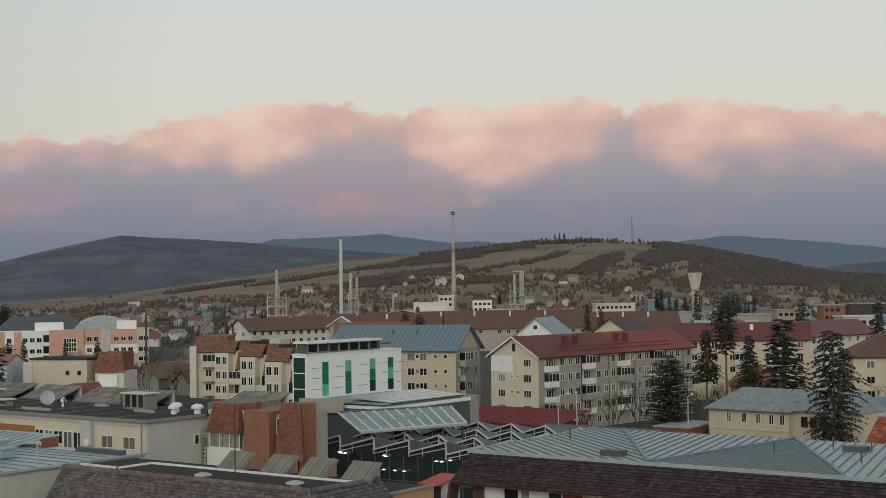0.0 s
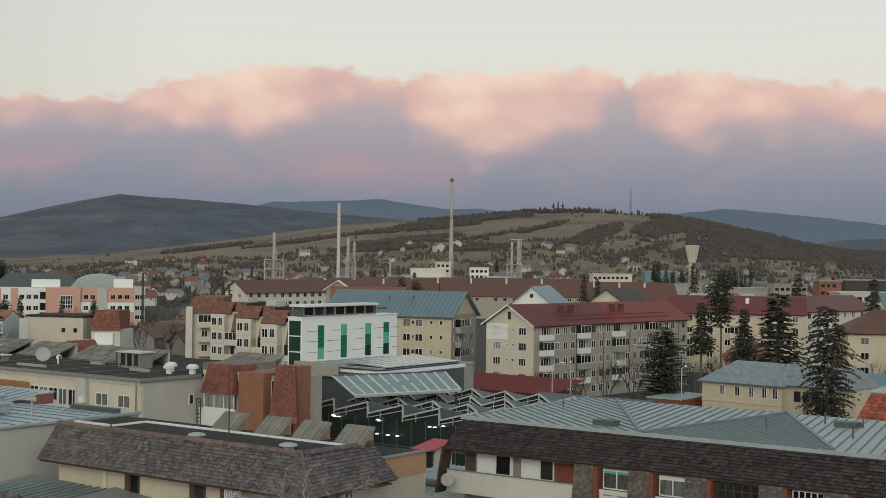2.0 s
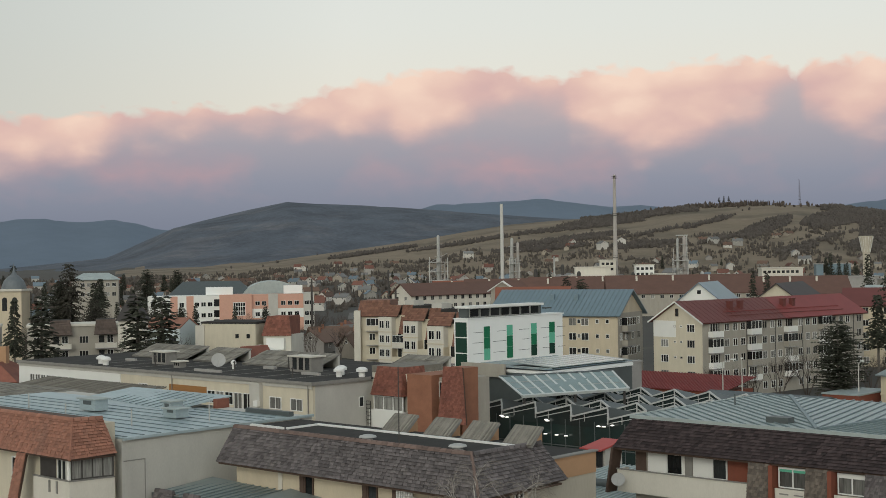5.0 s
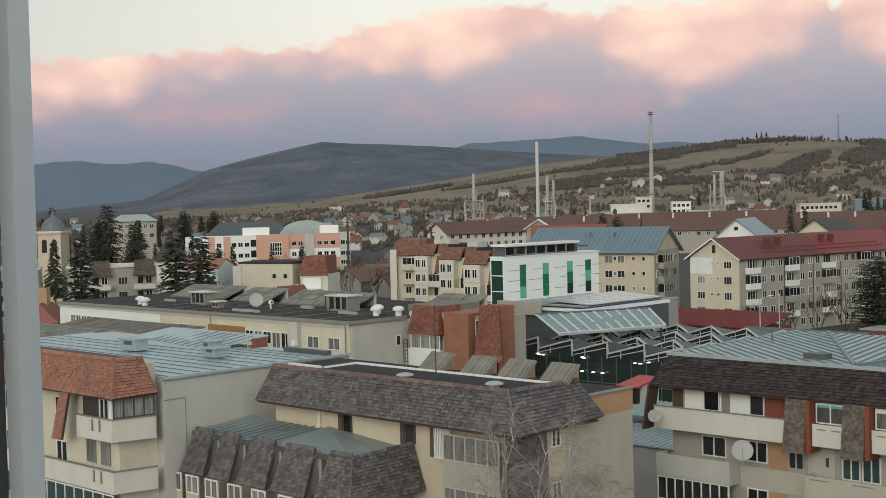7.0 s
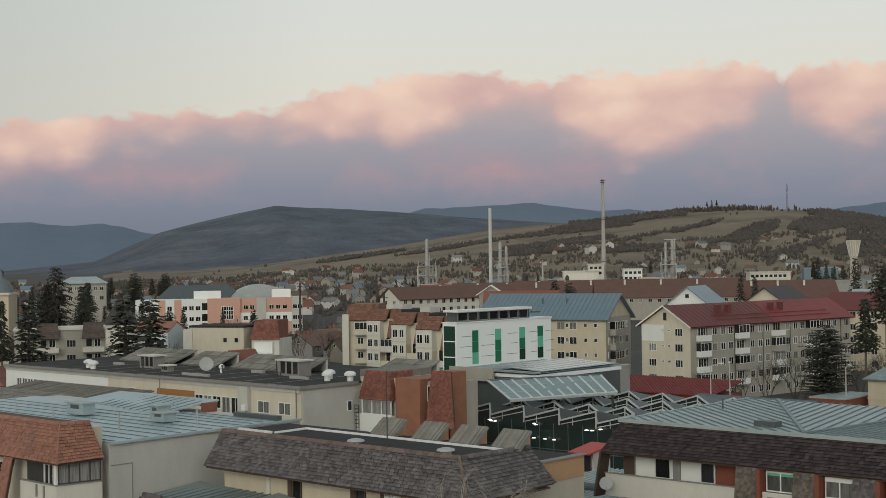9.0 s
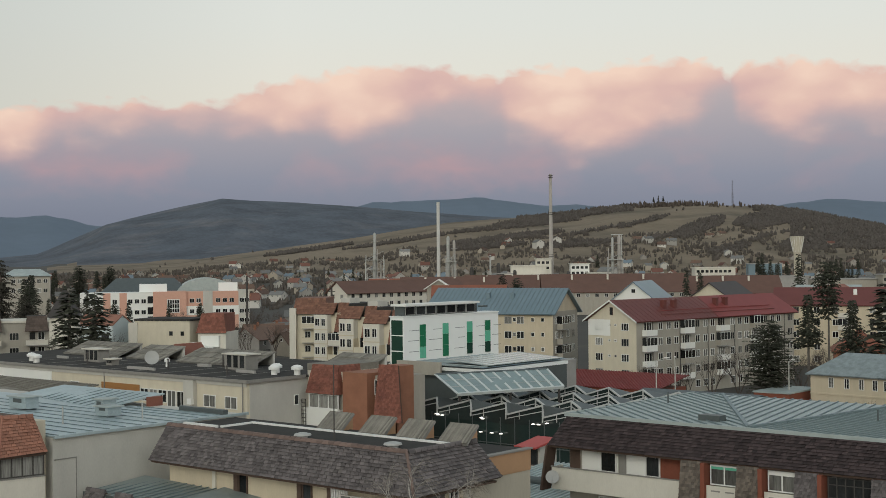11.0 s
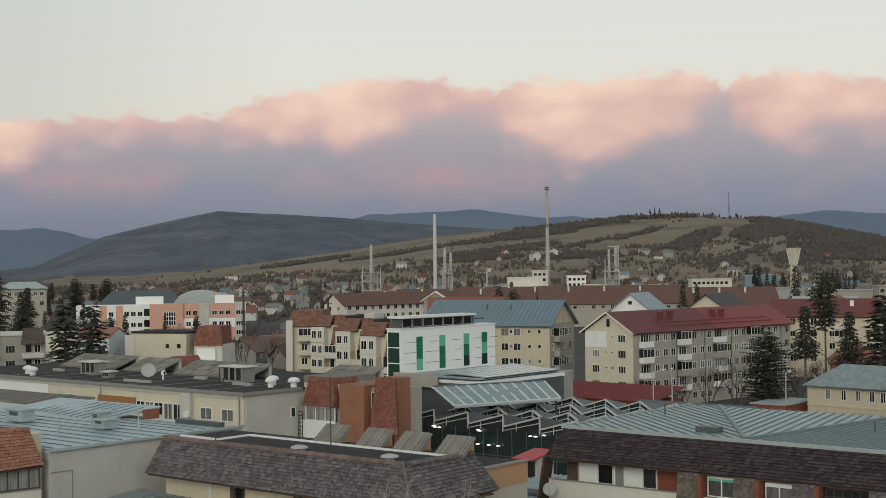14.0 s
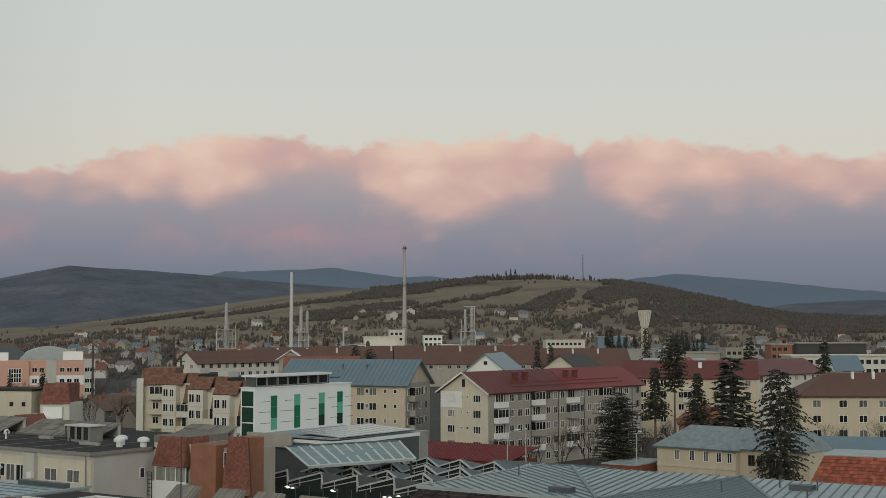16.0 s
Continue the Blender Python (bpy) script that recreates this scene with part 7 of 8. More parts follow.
def column(az, d, top, w, label, cols, seed):
    """A process column: vessels inside a steel rack with platforms, ladders and pipes."""
    x, y = polar(az, d)
    t = thing("process_column", label, "tower", x, y, 0, TURN)
    r = random.Random(seed)
    for i, (cx, rad, h) in enumerate(cols):
        bm = bmesh.new()
        lathe(bm, [(rad, 4.0), (rad, 4 + (h - 4) * 0.6), (rad * 0.8, 4 + (h - 4) * 0.63), (rad * 0.75, h - 1.0), (rad * 0.3, h - 0.1), (0.03, h)], 12, 0, cx, 0.0)
        part("vessel", bm, STEEL if i % 2 == 0 else SOOT, t)
        for k in range(5):
            z = 6 + (h - 8) * k / 4.5
            bm = bmesh.new()
            lathe(bm, [(rad, z), (rad * 1.7, z), (rad * 1.7, z + 0.2), (rad, z + 0.2)], 10, 0, cx, 0.0)
            part("platform", bm, STEEL, t)
    fh = top * 0.62
    for sx in (-w, w):
        for sy in (-3, 3):
            part("leg", boxes((sx - 0.2, sy - 0.2, 3, sx + 0.2, sy + 0.2, fh + r.uniform(-2, 3))), STEEL, t)
    for k in range(4):
        z = 8 + (fh - 8) * k / 3.2
        part("deck", boxes((-w - 0.4, -3.3, z, w + 0.4, 3.3, z + 0.35)), STEEL, t)
        bm = bmesh.new()
        tube(bm, (-w, -3.1, z), (w, -3.1, z + (fh - 8) / 3.2), 0.12, 0.12, 4)
        part("brace", bm, STEEL, t)
    for k in range(4):
        bm = bmesh.new()
        px = r.uniform(-w, w)
        tube(bm, (px, -1.5, 4), (px, -1.5, top * r.uniform(0.4, 0.85)), 0.22, 0.22, 6)
        part("pipe", bm, SOOT if k % 2 else STEEL, t)
    return t


column(-3.13, 800, 41.0, 5.5, "slim distillation tower inside a pale steel rack", ((0, 1.25, 41.0), (3.6, 0.6, 24)), 1)
column(0.15, 800, 38.5, 3.0, "pair of distillation towers with ladders and pipes", ((-1.6, 1.3, 38.5), (2.0, 1.1, 36.0)), 2)
column(7.2, 800, 39.0, 4.2, "dark and pale distillation columns with a platform head", ((-1.6, 1.0, 37.0), (2.4, 1.3, 38.0)), 3)
x, y = polar(7.2, 800)
hd = thing("platform_head", "steel head frame on the process column", "frame", x, y, 0, TURN)
part("beam", boxes((-2.4, -0.3, 38.0, 4.6, 0.3, 38.6)), STEEL, hd)
part("post", boxes((-1.9, -0.25, 4, -1.3, 0.25, 38.0)), STEEL_DARK, hd)
part("post", boxes((3.6, -0.25, 4, 4.2, 0.25, 38.0)), STEEL, hd)
for az, d, w, dd, z0, z1, m, lab in ((3.5, 790, 21, 12, 17, 20.5, PLASTER_PALE, "white flat-roofed factory hall"), (4.15, 792, 9, 10, 17, 24.5, PLASTER_PALE, "white factory head house"), (3.3, 780, 22, 12, 8, 15.5, METAL_DARK, "dark open factory floor below a white roof"), (5.7, 790, 11, 10, 9, 21.4, PLASTER_WHITE, "white box building inside the factory"), (6.3, 785, 8, 8, 9, 16, PLASTER_PALE, "low white factory annex beside tanks"), (1.3, 785, 24, 10, 6, 14, STEEL_DARK, "dark pipe rack and sheds"), (2.5, 780, 10, 8, 8, 16, STEEL_DARK, "dark tank shed in the factory"), (11.4, 780, 23, 12, 9, 18.6, PLASTER_PALE, "white two-storey row of works offices"), (12.9, 790, 4, 6, 10, 20.5, METAL_SLATE, "blue-clad service tower of the works"), (13.7, 900, 14, 10, 12, 20, METAL_SLATE, "pale blue works hall below the hill"), (14.2, 700, 26, 10, 4, 14.5, CONCRETE, "grey low works hall near firs"), (16.7, 640, 28, 14, 4, 14, PLASTER_STONE, "pale works hall with flat roof"), (20.4, 620, 10, 8, 4, 18.2, BRICK, "orange brick workshop with a row of windows"), (22.4, 650, 34, 12, 4, 18.5, STEEL_DARK, "long grey works hall with flat roof"), (23.3, 480, 45, 10, 4, 16, PLASTER_PALE, "row of pale flats beyond the brown roof"), (18.8, 640, 16, 10, 4, 16, PLASTER_STONE, "stone-grey works building with flat roof")):
    x, y = polar(az, d)
    t = thing("works_building", lab, "building", x, y, 0, TURN)
    part("wall", outline([(-w / 2, 0), (w / 2, 0), (w / 2, dd), (-w / 2, dd)], land(az, d)[0] - 0.5, z1 - 0.5), m, t)
    part("roof", outline([(-w / 2 - 0.5, -0.5), (w / 2 + 0.5, -0.5), (w / 2 + 0.5, dd + 0.5), (-w / 2 - 0.5, dd + 0.5)], z1 - 0.5, z1), PLASTER_PALE if m in (PLASTER_WHITE, PLASTER_PALE, METAL_DARK) else CONCRETE, t)
    if w > 7 and "hall" not in lab:
        for z in ((z1 - 3.2, z1 - 6.4) if z1 - z0 > 6 else (z1 - 2.8,)):
            for k in range(int(w / 2.6)):
                window(t, pose(-w / 2 + 1.5 + k * 2.6, 0, z), 1.7, 1.5, 2, STEEL_DARK)
for i, (az, h) in enumerate(((1.05, 20), (1.5, 15), (2.2, 22), (2.9, 18), (5.2, 17), (6.6, 15), (8.1, 17), (8.6, 14), (9.2, 16))):
    x, y = polar(az, 770 + 6 * (i % 3))
    bm = bmesh.new()
    lathe(bm, [(1.1, 3), (1.1, h - 1), (0.6, h), (0.02, h + 0.1)], 10)
    tagged(part("tank", bm, STEEL_DARK if i < 5 else STEEL), "upright steel factory tank", "tank").location = (x, y, 0)

# water tower: a flaring concrete funnel on a shaft
x, y = polar(14.75, 950)
t = thing("water_tower", "pale concrete water tower with a flaring ribbed head", "water tower", x, y, 0)
CONC_PALE = mat("pale_concrete", (0.52, 0.47, 0.37, 1), var=0.15, scale=0.2)
bm = bmesh.new()
lathe(bm, [(2.6, 4), (2.35, 22), (2.5, 26), (3.2, 30), (4.6, 36.4), (4.9, 37.6), (4.6, 37.9), (0.05, 38.0)], 24)
part("shaft", bm, CONC_PALE, t)
for k in range(16):
    a = k * math.tau / 16
    bm = bmesh.new()
    tube(bm, (2.75 * math.cos(a), 2.75 * math.sin(a), 27), (4.85 * math.cos(a), 4.85 * math.sin(a), 37.4), 0.14, 0.14, 4)
    part("rib", bm, PLASTER_WHITE, t)

# radio mast on the hill
az, d = 12.14, 1735
x, y = polar(az, d)
g = land(az, d)[0]
t = thing("radio_mast", "thin lattice radio mast on the hilltop", "mast", x, y, g - 1)
for k in range(3):
    a = k * math.tau / 3
    bm = bmesh.new()
    tube(bm, (1.3 * math.cos(a), 1.3 * math.sin(a), 0), (0.6 * math.cos(a), 0.6 * math.sin(a), 34), 0.2, 0.14, 4)
    part("leg", bm, STEEL_DARK, t)
for k in range(10):
    z = 2 + k * 3.3
    bm = bmesh.new()
    lathe(bm, [(1.2 - k * 0.06, z), (1.35 - k * 0.06, z), (1.35 - k * 0.06, z + 0.25), (1.2 - k * 0.06, z + 0.25)], 6)
    part("ring", bm, STEEL_DARK, t)


# ---------------------------------------------------------------- the far town: small houses
HOUSE_ROOFS = [mat("house_roof_brown", (0.12, 0.075, 0.055, 1), var=0.2, rand=0.35), mat("house_roof_red", (0.15, 0.068, 0.05, 1), var=0.2, rand=0.3), mat("house_roof_grey", (0.17, 0.17, 0.165, 1), var=0.2, rand=0.35), mat("house_roof_blue", (0.13, 0.17, 0.20, 1), var=0.15, rand=0.25)]
HOUSE_WALLS = [mat("house_wall_white", (0.44, 0.425, 0.39, 1), var=0.1, rand=0.35), mat("house_wall_cream", (0.31, 0.275, 0.225, 1), var=0.12, rand=0.35), mat("house_wall_grey", (0.24, 0.225, 0.205, 1), var=0.12, rand=0.35)]


def small_house(kind, wall, roof, L, W, h, hr, words):
    t = thing("house", words, "house", group="small houses of the far town")
    part("wall", body_mesh(L, W, h, hr, "x", -1.5), wall, t)
    bm = bmesh.new()
    gable_roof(bm, L, W, h, hr, 0.6, 0.2, "x")
    part("roof", bm, roof, t)
    part("chimney", boxes((L * 0.3, W * 0.35, h + 0.5, L * 0.3 + 0.6, W * 0.35 + 0.6, hr + 0.6)), BRICK, t)
    for u in (L * 0.28, L * 0.72):
        window(t, pose(u, 0, h - 2.1), 1.3, 1.3, 2)
    window(t, face_pose("E", L, W, W / 2, h - 2.1), 1.3, 1.3, 2)
    window(t, face_pose("W", L, W, W / 2, h + 0.4), 0.9, 0.9, 1)
    return t


COLOURS = ("white", "cream", "grey")
ROOFS = ("brown tiled", "red tiled", "grey sheet", "blue sheet")
ARCH = []
for i, (w, r, L, W, h, hr) in enumerate(((0, 0, 11, 9, 4.0, 7.4), (0, 1, 10, 9, 6.2, 9.6), (1, 0, 12, 8, 3.6, 6.6), (1, 2, 9, 8, 5.6, 8.4), (2, 0, 12, 9, 3.4, 6.6), (2, 2, 10, 8, 4.0, 6.8), (0, 2, 13, 10, 6.4, 9.4), (1, 1, 10, 8, 4.2, 7.4), (0, 3, 10, 9, 5.4, 8.6))):
    ARCH.append(small_house(i, HOUSE_WALLS[w], HOUSE_ROOFS[r], L, W, h, hr, "small %s-walled house with a %s gable roof" % (COLOURS[w], ROOFS[r])))
    x, y = polar(-22 + i * 4.9, 900 + 37 * (i % 4))
    ARCH[-1].matrix_world = pose(x, y, land(-22 + i * 4.9, 900 + 37 * (i % 4))[0], 0, 0, 40 + i * 23)

town = random.Random(21)
placed = []
tries = 0
while len(placed) < 275 and tries < 12000:
    tries += 1
    az = town.uniform(-23.5, 24.5)
    d = town.choice((town.uniform(640, 1000), town.uniform(850, 1180), town.uniform(1000, 1320), town.uniform(480, 800)))
    if -4 < az < 9.5 and d < 850:
        continue
    if d < 660 and not (-23 < az < -12 or az > 14 or -7.5 < az < -4):
        continue
    if d > 1120 and town.random() < (0.93 if az > 3 else 0.45):
        continue
    if az > 12 and d < 620 and town.random() < 0.6:
        continue
    x, y = polar(az, d)
    if any((x - p) ** 2 + (y - q) ** 2 < 15 ** 2 for p, q in placed):
        continue
    if -18 < az < -7 and 480 < d < 560:
        continue
    placed.append((x, y))
    m = pose(x, y, land(az, d)[0] + 0.1, 0, 0, 40 + town.choice((0, 90, 20, -25, 60, 110, 180, 200))) @ Matrix.Scale(town.uniform(0.52, 0.8), 4)
    copy_thing(town.choice(ARCH), m).matrix_world = m
# low brown-roofed houses where the street ends
for az, d, k, turn in ((-8.1, 372, 4, 70), (-7.3, 366, 0, 10), (-6.8, 345, 2, 40), (-6.2, 360, 4, 100), (-5.8, 340, 7, 20), (-7.6, 395, 5, 30), (-6.9, 402, 7, 80), (-6.1, 398, 2, 10), (-5.4, 385, 0, 60), (-8.6, 392, 2, 20)):
    m = pose(*polar(az, d), 0, 0, 0, 40 + turn) @ Matrix.Scale(0.95, 4)
    copy_thing(ARCH[k], m).matrix_world = m
# a few houses on the hill
for az, d in ((8.0, 1260), (8.5, 1230), (9.0, 1190), (9.4, 1215), (11.0, 1300), (11.6, 1310), (-2.0, 1250), (-5.2, 1290), (18.2, 1120), (20.3, 1090), (20.9, 1080)):
    x, y = polar(az, d)
    m = pose(x, y, land(az, d)[0] + 0.2, 0, 0, 40 + town.uniform(-30, 30)) @ Matrix.Scale(0.68, 4)
    copy_thing(ARCH[(0, 6, 2)[int(az * 10) % 3]], m).matrix_world = m


# ---------------------------------------------------------------- trees
def fir_meshes(h, seed, spread=0.25, gaps=0.0, droop=0.35, base=0.08, rounded=False, material=None, levels=26):
    """A trunk, and a crown of drooping boughs that carry many small sprays; the outline is uneven all round."""
    r = random.Random(seed)
    tb = bmesh.new()
    tube(tb, (0, 0, -0.5), (0, 0, h * 0.55), h * 0.016, h * 0.010, 8)
    tube(tb, (0, 0, h * 0.55), (0, 0, h * 0.99), h * 0.010, 0.02, 6)
    verts, faces = [], []

    def spray(p, a, ln, wd, fall):
        d = Vector((math.cos(a), math.sin(a), -fall))
        side = Vector((-math.sin(a), math.cos(a), r.uniform(-0.5, 0.5))) * wd
        b, m = len(verts), p + d * ln * 0.5
        verts.extend(tuple(v) for v in (p, m + side, p + d * ln, m - side, m + Vector((0, 0, wd * 0.7))))
        faces.extend(((b, b + 1, b + 4), (b + 1, b + 2, b + 4), (b + 2, b + 3, b + 4), (b + 3, b, b + 4)))
    for k in range(levels):
        f = base + (1 - base) * k / levels
        g = (f - base) / (1 - base)
        prof = math.sin(math.pi * (0.16 + 0.82 * g)) ** 0.6 if rounded else (1 - g) ** 1.05 * min(1.0, 0.6 + 3 * g)
        n = max(5, int(12 * prof + 5))
        for j in range(n):
            if r.random() < gaps:
                continue
            a = (j + r.uniform(-0.4, 0.4)) * math.tau / n + k * 0.7
            lump = 1.0 + 0.65 * noise.noise(Vector((math.cos(a) * 1.6 + seed, math.sin(a) * 1.6, f * 7.0)))
            ln = (h * spread * prof * lump + 0.25) * r.uniform(0.75, 1.1)
            up = 0.25 if rounded else 0.1
            p = Vector((0, 0, h * f + r.uniform(-0.2, 0.2)))
            steps = max(2, int(ln / 0.55))
            for s in range(steps):
                u = (s + 0.5) / steps
                q = p + Vector((math.cos(a) * ln * u, math.sin(a) * ln * u, ln * (up * u - droop * u * u)))
                if u < 0.25 and r.random() < 0.6:
                    continue
                for sgn in (-1, 0, 1):
                    size = (0.42 + 0.34 * (1 - u)) * r.uniform(0.7, 1.45)
                    spray(q, a + sgn * r.uniform(0.5, 1.1), size, size * 0.30, droop * r.uniform(0.4, 1.8))
    me = bpy.data.meshes.new("crown")
    me.from_pydata(verts, [], faces)
    me.materials.append(material or NEEDLES)
    return tb, me


def fir(label, h, seed, **kw):
    t = thing("fir_tree", label, "tree", group="fir trees")
    tb, crown = fir_meshes(h, seed, **kw)
    part("trunk", tb, BARK, t)
    like("crown", crown, t, Matrix())
    return t


LARCH = mat("larch_twigs", (0.050, 0.047, 0.038, 1), rough=0.9, var=0.35, scale=0.8, island=0.5, spec=0.1)
# each with the width of its crown at a height of 18 m
FIRS = [(fir("dark green dense spruce with a pointed top", 18.0, 1, spread=0.22, gaps=0.08, droop=0.4), 4.2),
        (fir("dark spruce with a bare lower trunk", 18.0, 2, spread=0.16, gaps=0.15, droop=0.4, base=0.52, levels=17), 4.8),
        (fir("broad dark pine with a rounded crown", 18.0, 3, spread=0.25, gaps=0.04, droop=0.15, base=0.22, rounded=True), 10.2),
        (fir("sparse drooping larch with hanging branches", 18.0, 4, spread=0.26, gaps=0.38, droop=0.35, base=0.12, rounded=True, material=LARCH), 10.8),
        (fir("tall pine with a ragged crown high on its trunk", 18.0, 7, spread=0.15, gaps=0.22, droop=0.25, base=0.58, rounded=True, levels=15), 7.4)]
# x, y, height, crown width, kind
FIR_SPOTS = [(-91.3, 183.6, 15.4, 8.0, 2), (-100.0, 216.0, 18.5, 5.0, 1), (-98.5, 221.0, 24.2, 6.4, 4), (-88.6, 207.9, 17.9, 4.8, 1), (-81.7, 205.4, 20.8, 9.4, 0), (-59.3, 165.7, 20.1, 8.2, 3), (-149.9, 392.3, 22.8, 6.4, 0), (-89.1, 276.0, 22.7, 5.6, 0),
             (-194.7, 131.7, 20.3, 8.4, 0), (-190.4, 133.8, 20.2, 8.4, 0), (-212.6, 123.8, 20.4, 7.0, 0), (-281.8, 171.7, 26.2, 9.0, 3), (-286.0, 172.0, 22.0, 9.0, 2), (-209.6, 116.9, 19.9, 4.0, 1),
             (-337.7, 249.7, 13.2, 3.2, 0), (-334.4, 262.4, 12.1, 2.6, 0), (-336.2, 243.4, 12.4, 5.0, 2), (-361.4, 251.0, 16.7, 3.4, 0), (-328.3, 269.9, 12.0, 3.2, 2), (-511.2, 350.8, 23.5, 9.2, 2), (-507.3, 365.0, 23.2, 7.8, 2), (-489.2, 272.6, 26.5, 6.6, 0), (-198.9, 347.0, 21.4, 3.6, 0), (-197.3, 352.5, 20.8, 3.8, 0), (-238.4, 506.7, 26.0, 5.4, 0),
             (-244.4, 316.6, 20.1, 6.0, 3), (-240.8, 319.2, 19.2, 6.0, 2), (-400, 255, 19.0, 6.5, 0), (-410, 262, 21.0, 6.5, 1), (-392, 248, 20.0, 6.0, 0), (-300, 190, 17, 6.5, 3)]
used = set()
for x, y, h, w, k in FIR_SPOTS:
    ob, w0 = FIRS[k]
    m = pose(x, y, 0, 0, 0, (x * 37 + y * 11) % 360) @ Matrix.Diagonal((w / w0, w / w0, h / 18.0, 1))
    if k not in used:
        used.add(k)
        ob.matrix_world = m
    else:
        copy_thing(ob, m).matrix_world = m
grow = random.Random(31)
for az, d, h in [(grow.uniform(12.8, 14.4), grow.uniform(830, 900), grow.uniform(14, 22)) for _ in range(9)] + [(grow.uniform(15.2, 17.2), grow.uniform(850, 900), grow.uniform(10, 17)) for _ in range(9)] + [(grow.uniform(-23, -14), grow.uniform(430, 900), grow.uniform(10, 18)) for _ in range(26)] + [(grow.uniform(-12, 22), grow.uniform(640, 1100), grow.uniform(8, 13)) for _ in range(26)] + [(9.05, 1730, 14), (9.25, 1732, 13), (8.85, 1732, 12)]:
    x, y = polar(az, d)
    m = pose(x, y, land(az, d)[0] - 0.3, 0, 0, grow.uniform(0, 360)) @ Matrix.Scale(h / 18.0, 4)
    c = copy_thing(FIRS[grow.choice((0, 1, 0))][0], m)
    c.matrix_world = m


def branches(bm, p, d, ln, rad, depth, r, droop=0.0, spread=0.55, sides=4, shrink=0.72, twigs=3):
    """Limbs that fork down to twigs."""
    steps = 3
    for s in range(steps):
        q = p + d * ln / steps
        nr = rad * (1 - 0.25 * (s + 1) / steps)
        tube(bm, p, q, rad, nr, sides)
        p, rad = q, nr
        d = (d + Vector((r.uniform(-0.16, 0.16), r.uniform(-0.16, 0.16), r.uniform(-0.1, 0.1) - droop))).normalized()
        if depth > 0 and s > 0:
            for _ in range(twigs if depth < 3 else 2):
                side = Vector((r.uniform(-1, 1), r.uniform(-1, 1), r.uniform(-0.2, 0.6))).normalized()
                branches(bm, p, (d + side * spread * r.uniform(0.8, 1.5)).normalized(), ln * shrink * r.uniform(0.7, 1.1), rad * 0.55, depth - 1, r, droop, spread, 3, shrink, twigs)


def bare_tree(label, h, seed, depth=3, rad=0.2, droop=0.0, spread=0.55, name="bare_tree", bark=None, twigs=3):
    r = random.Random(seed)
    t = thing(name, label, "tree", group="leafless trees")
    bm = bmesh.new()
    tube(bm, (0, 0, -0.4), (0.05, 0, h * 0.22), rad, rad * 0.85, 7)
    part("trunk", bm, bark or BARK, t)
    bm = bmesh.new()
    for k in range(5):
        a = k * math.tau / 5 + r.uniform(-0.4, 0.4)
        d = Vector((math.cos(a) * 0.35, math.sin(a) * 0.35, 1)).normalized()
        branches(bm, Vector((0.05, 0, h * (0.16 + 0.012 * k))), d, h * 0.36, rad * 0.5, depth, r, droop, spread, 4, 0.62, twigs)
    part("crown", bm, bark or TWIGS, t)
    return t


BARES = [bare_tree("leafless grey-brown tree with fine twigs", 9.0, 5, 3), bare_tree("leafless slender tree beside the houses", 9.0, 6, 3, 0.15, 0.0, 0.4)]
first = {0, 1}
spots = [(-104.5, 190.5, 11, 1), (-102.2, 194.5, 12, 1), (-107.5, 187, 9, 0), (-96.5, 205, 10, 0), (-74.0, 177.5, 5.5, 0), (-66.5, 179.5, 8.5, 1), (-70.4, 247.5, 9.5, 0), (-78.0, 244, 9.0, 0), (-61.5, 252, 9.5, 0), (-239, 300, 15, 0), (-228, 305, 14, 0), (-86, 199, 8, 0), (-90, 178, 7, 1), (-102, 224, 8, 0), (-97, 229, 7.5, 1), (-92, 222, 7, 0), (-105, 231, 8, 0), (-87, 226, 8, 0), (-83, 220, 7, 1), (-95, 236, 9, 0), (-101, 240, 9, 0), (-89, 233, 8, 0), (-79, 226, 8, 0), (-86, 240, 9, 1), (-108, 240, 9, 0), (-93, 215, 6, 0), (-104, 214, 6.5, 0), (-86, 213, 6, 1), (-93, 193, 5.5, 0), (-98, 196, 7, 0), (-86, 193, 6, 0), (-130, 265, 9, 0), (-250, 230, 10, 0), (-224, 160, 12, 0), (-215, 150, 11, 0), (-232, 152, 12, 0), (-118, 192, 8, 1)]
spots += [(*polar(grow.uniform(-22, -8), grow.uniform(300, 470)), grow.uniform(7, 12), grow.choice((0, 1))) for _ in range(26)] + [(*polar(grow.uniform(-20.5, -14.5), grow.uniform(300, 430)), grow.uniform(11, 15), 0) for _ in range(26)] + [(*polar(grow.uniform(-8, -4), grow.uniform(380, 620)), grow.uniform(7, 12), grow.choice((0, 1))) for _ in range(16)] + [(*polar(grow.uniform(8, 23), grow.uniform(420, 640)), grow.uniform(8, 13), grow.choice((0, 1))) for _ in range(26)]
for x, y, h, k in spots:
    m = pose(x, y, 0, 0, 0, grow.uniform(0, 360)) @ Matrix.Scale(h / 9.0, 4)
    if k in first:
        first.discard(k)
        BARES[k].matrix_world = m
    else:
        copy_thing(BARES[k], m).matrix_world = m

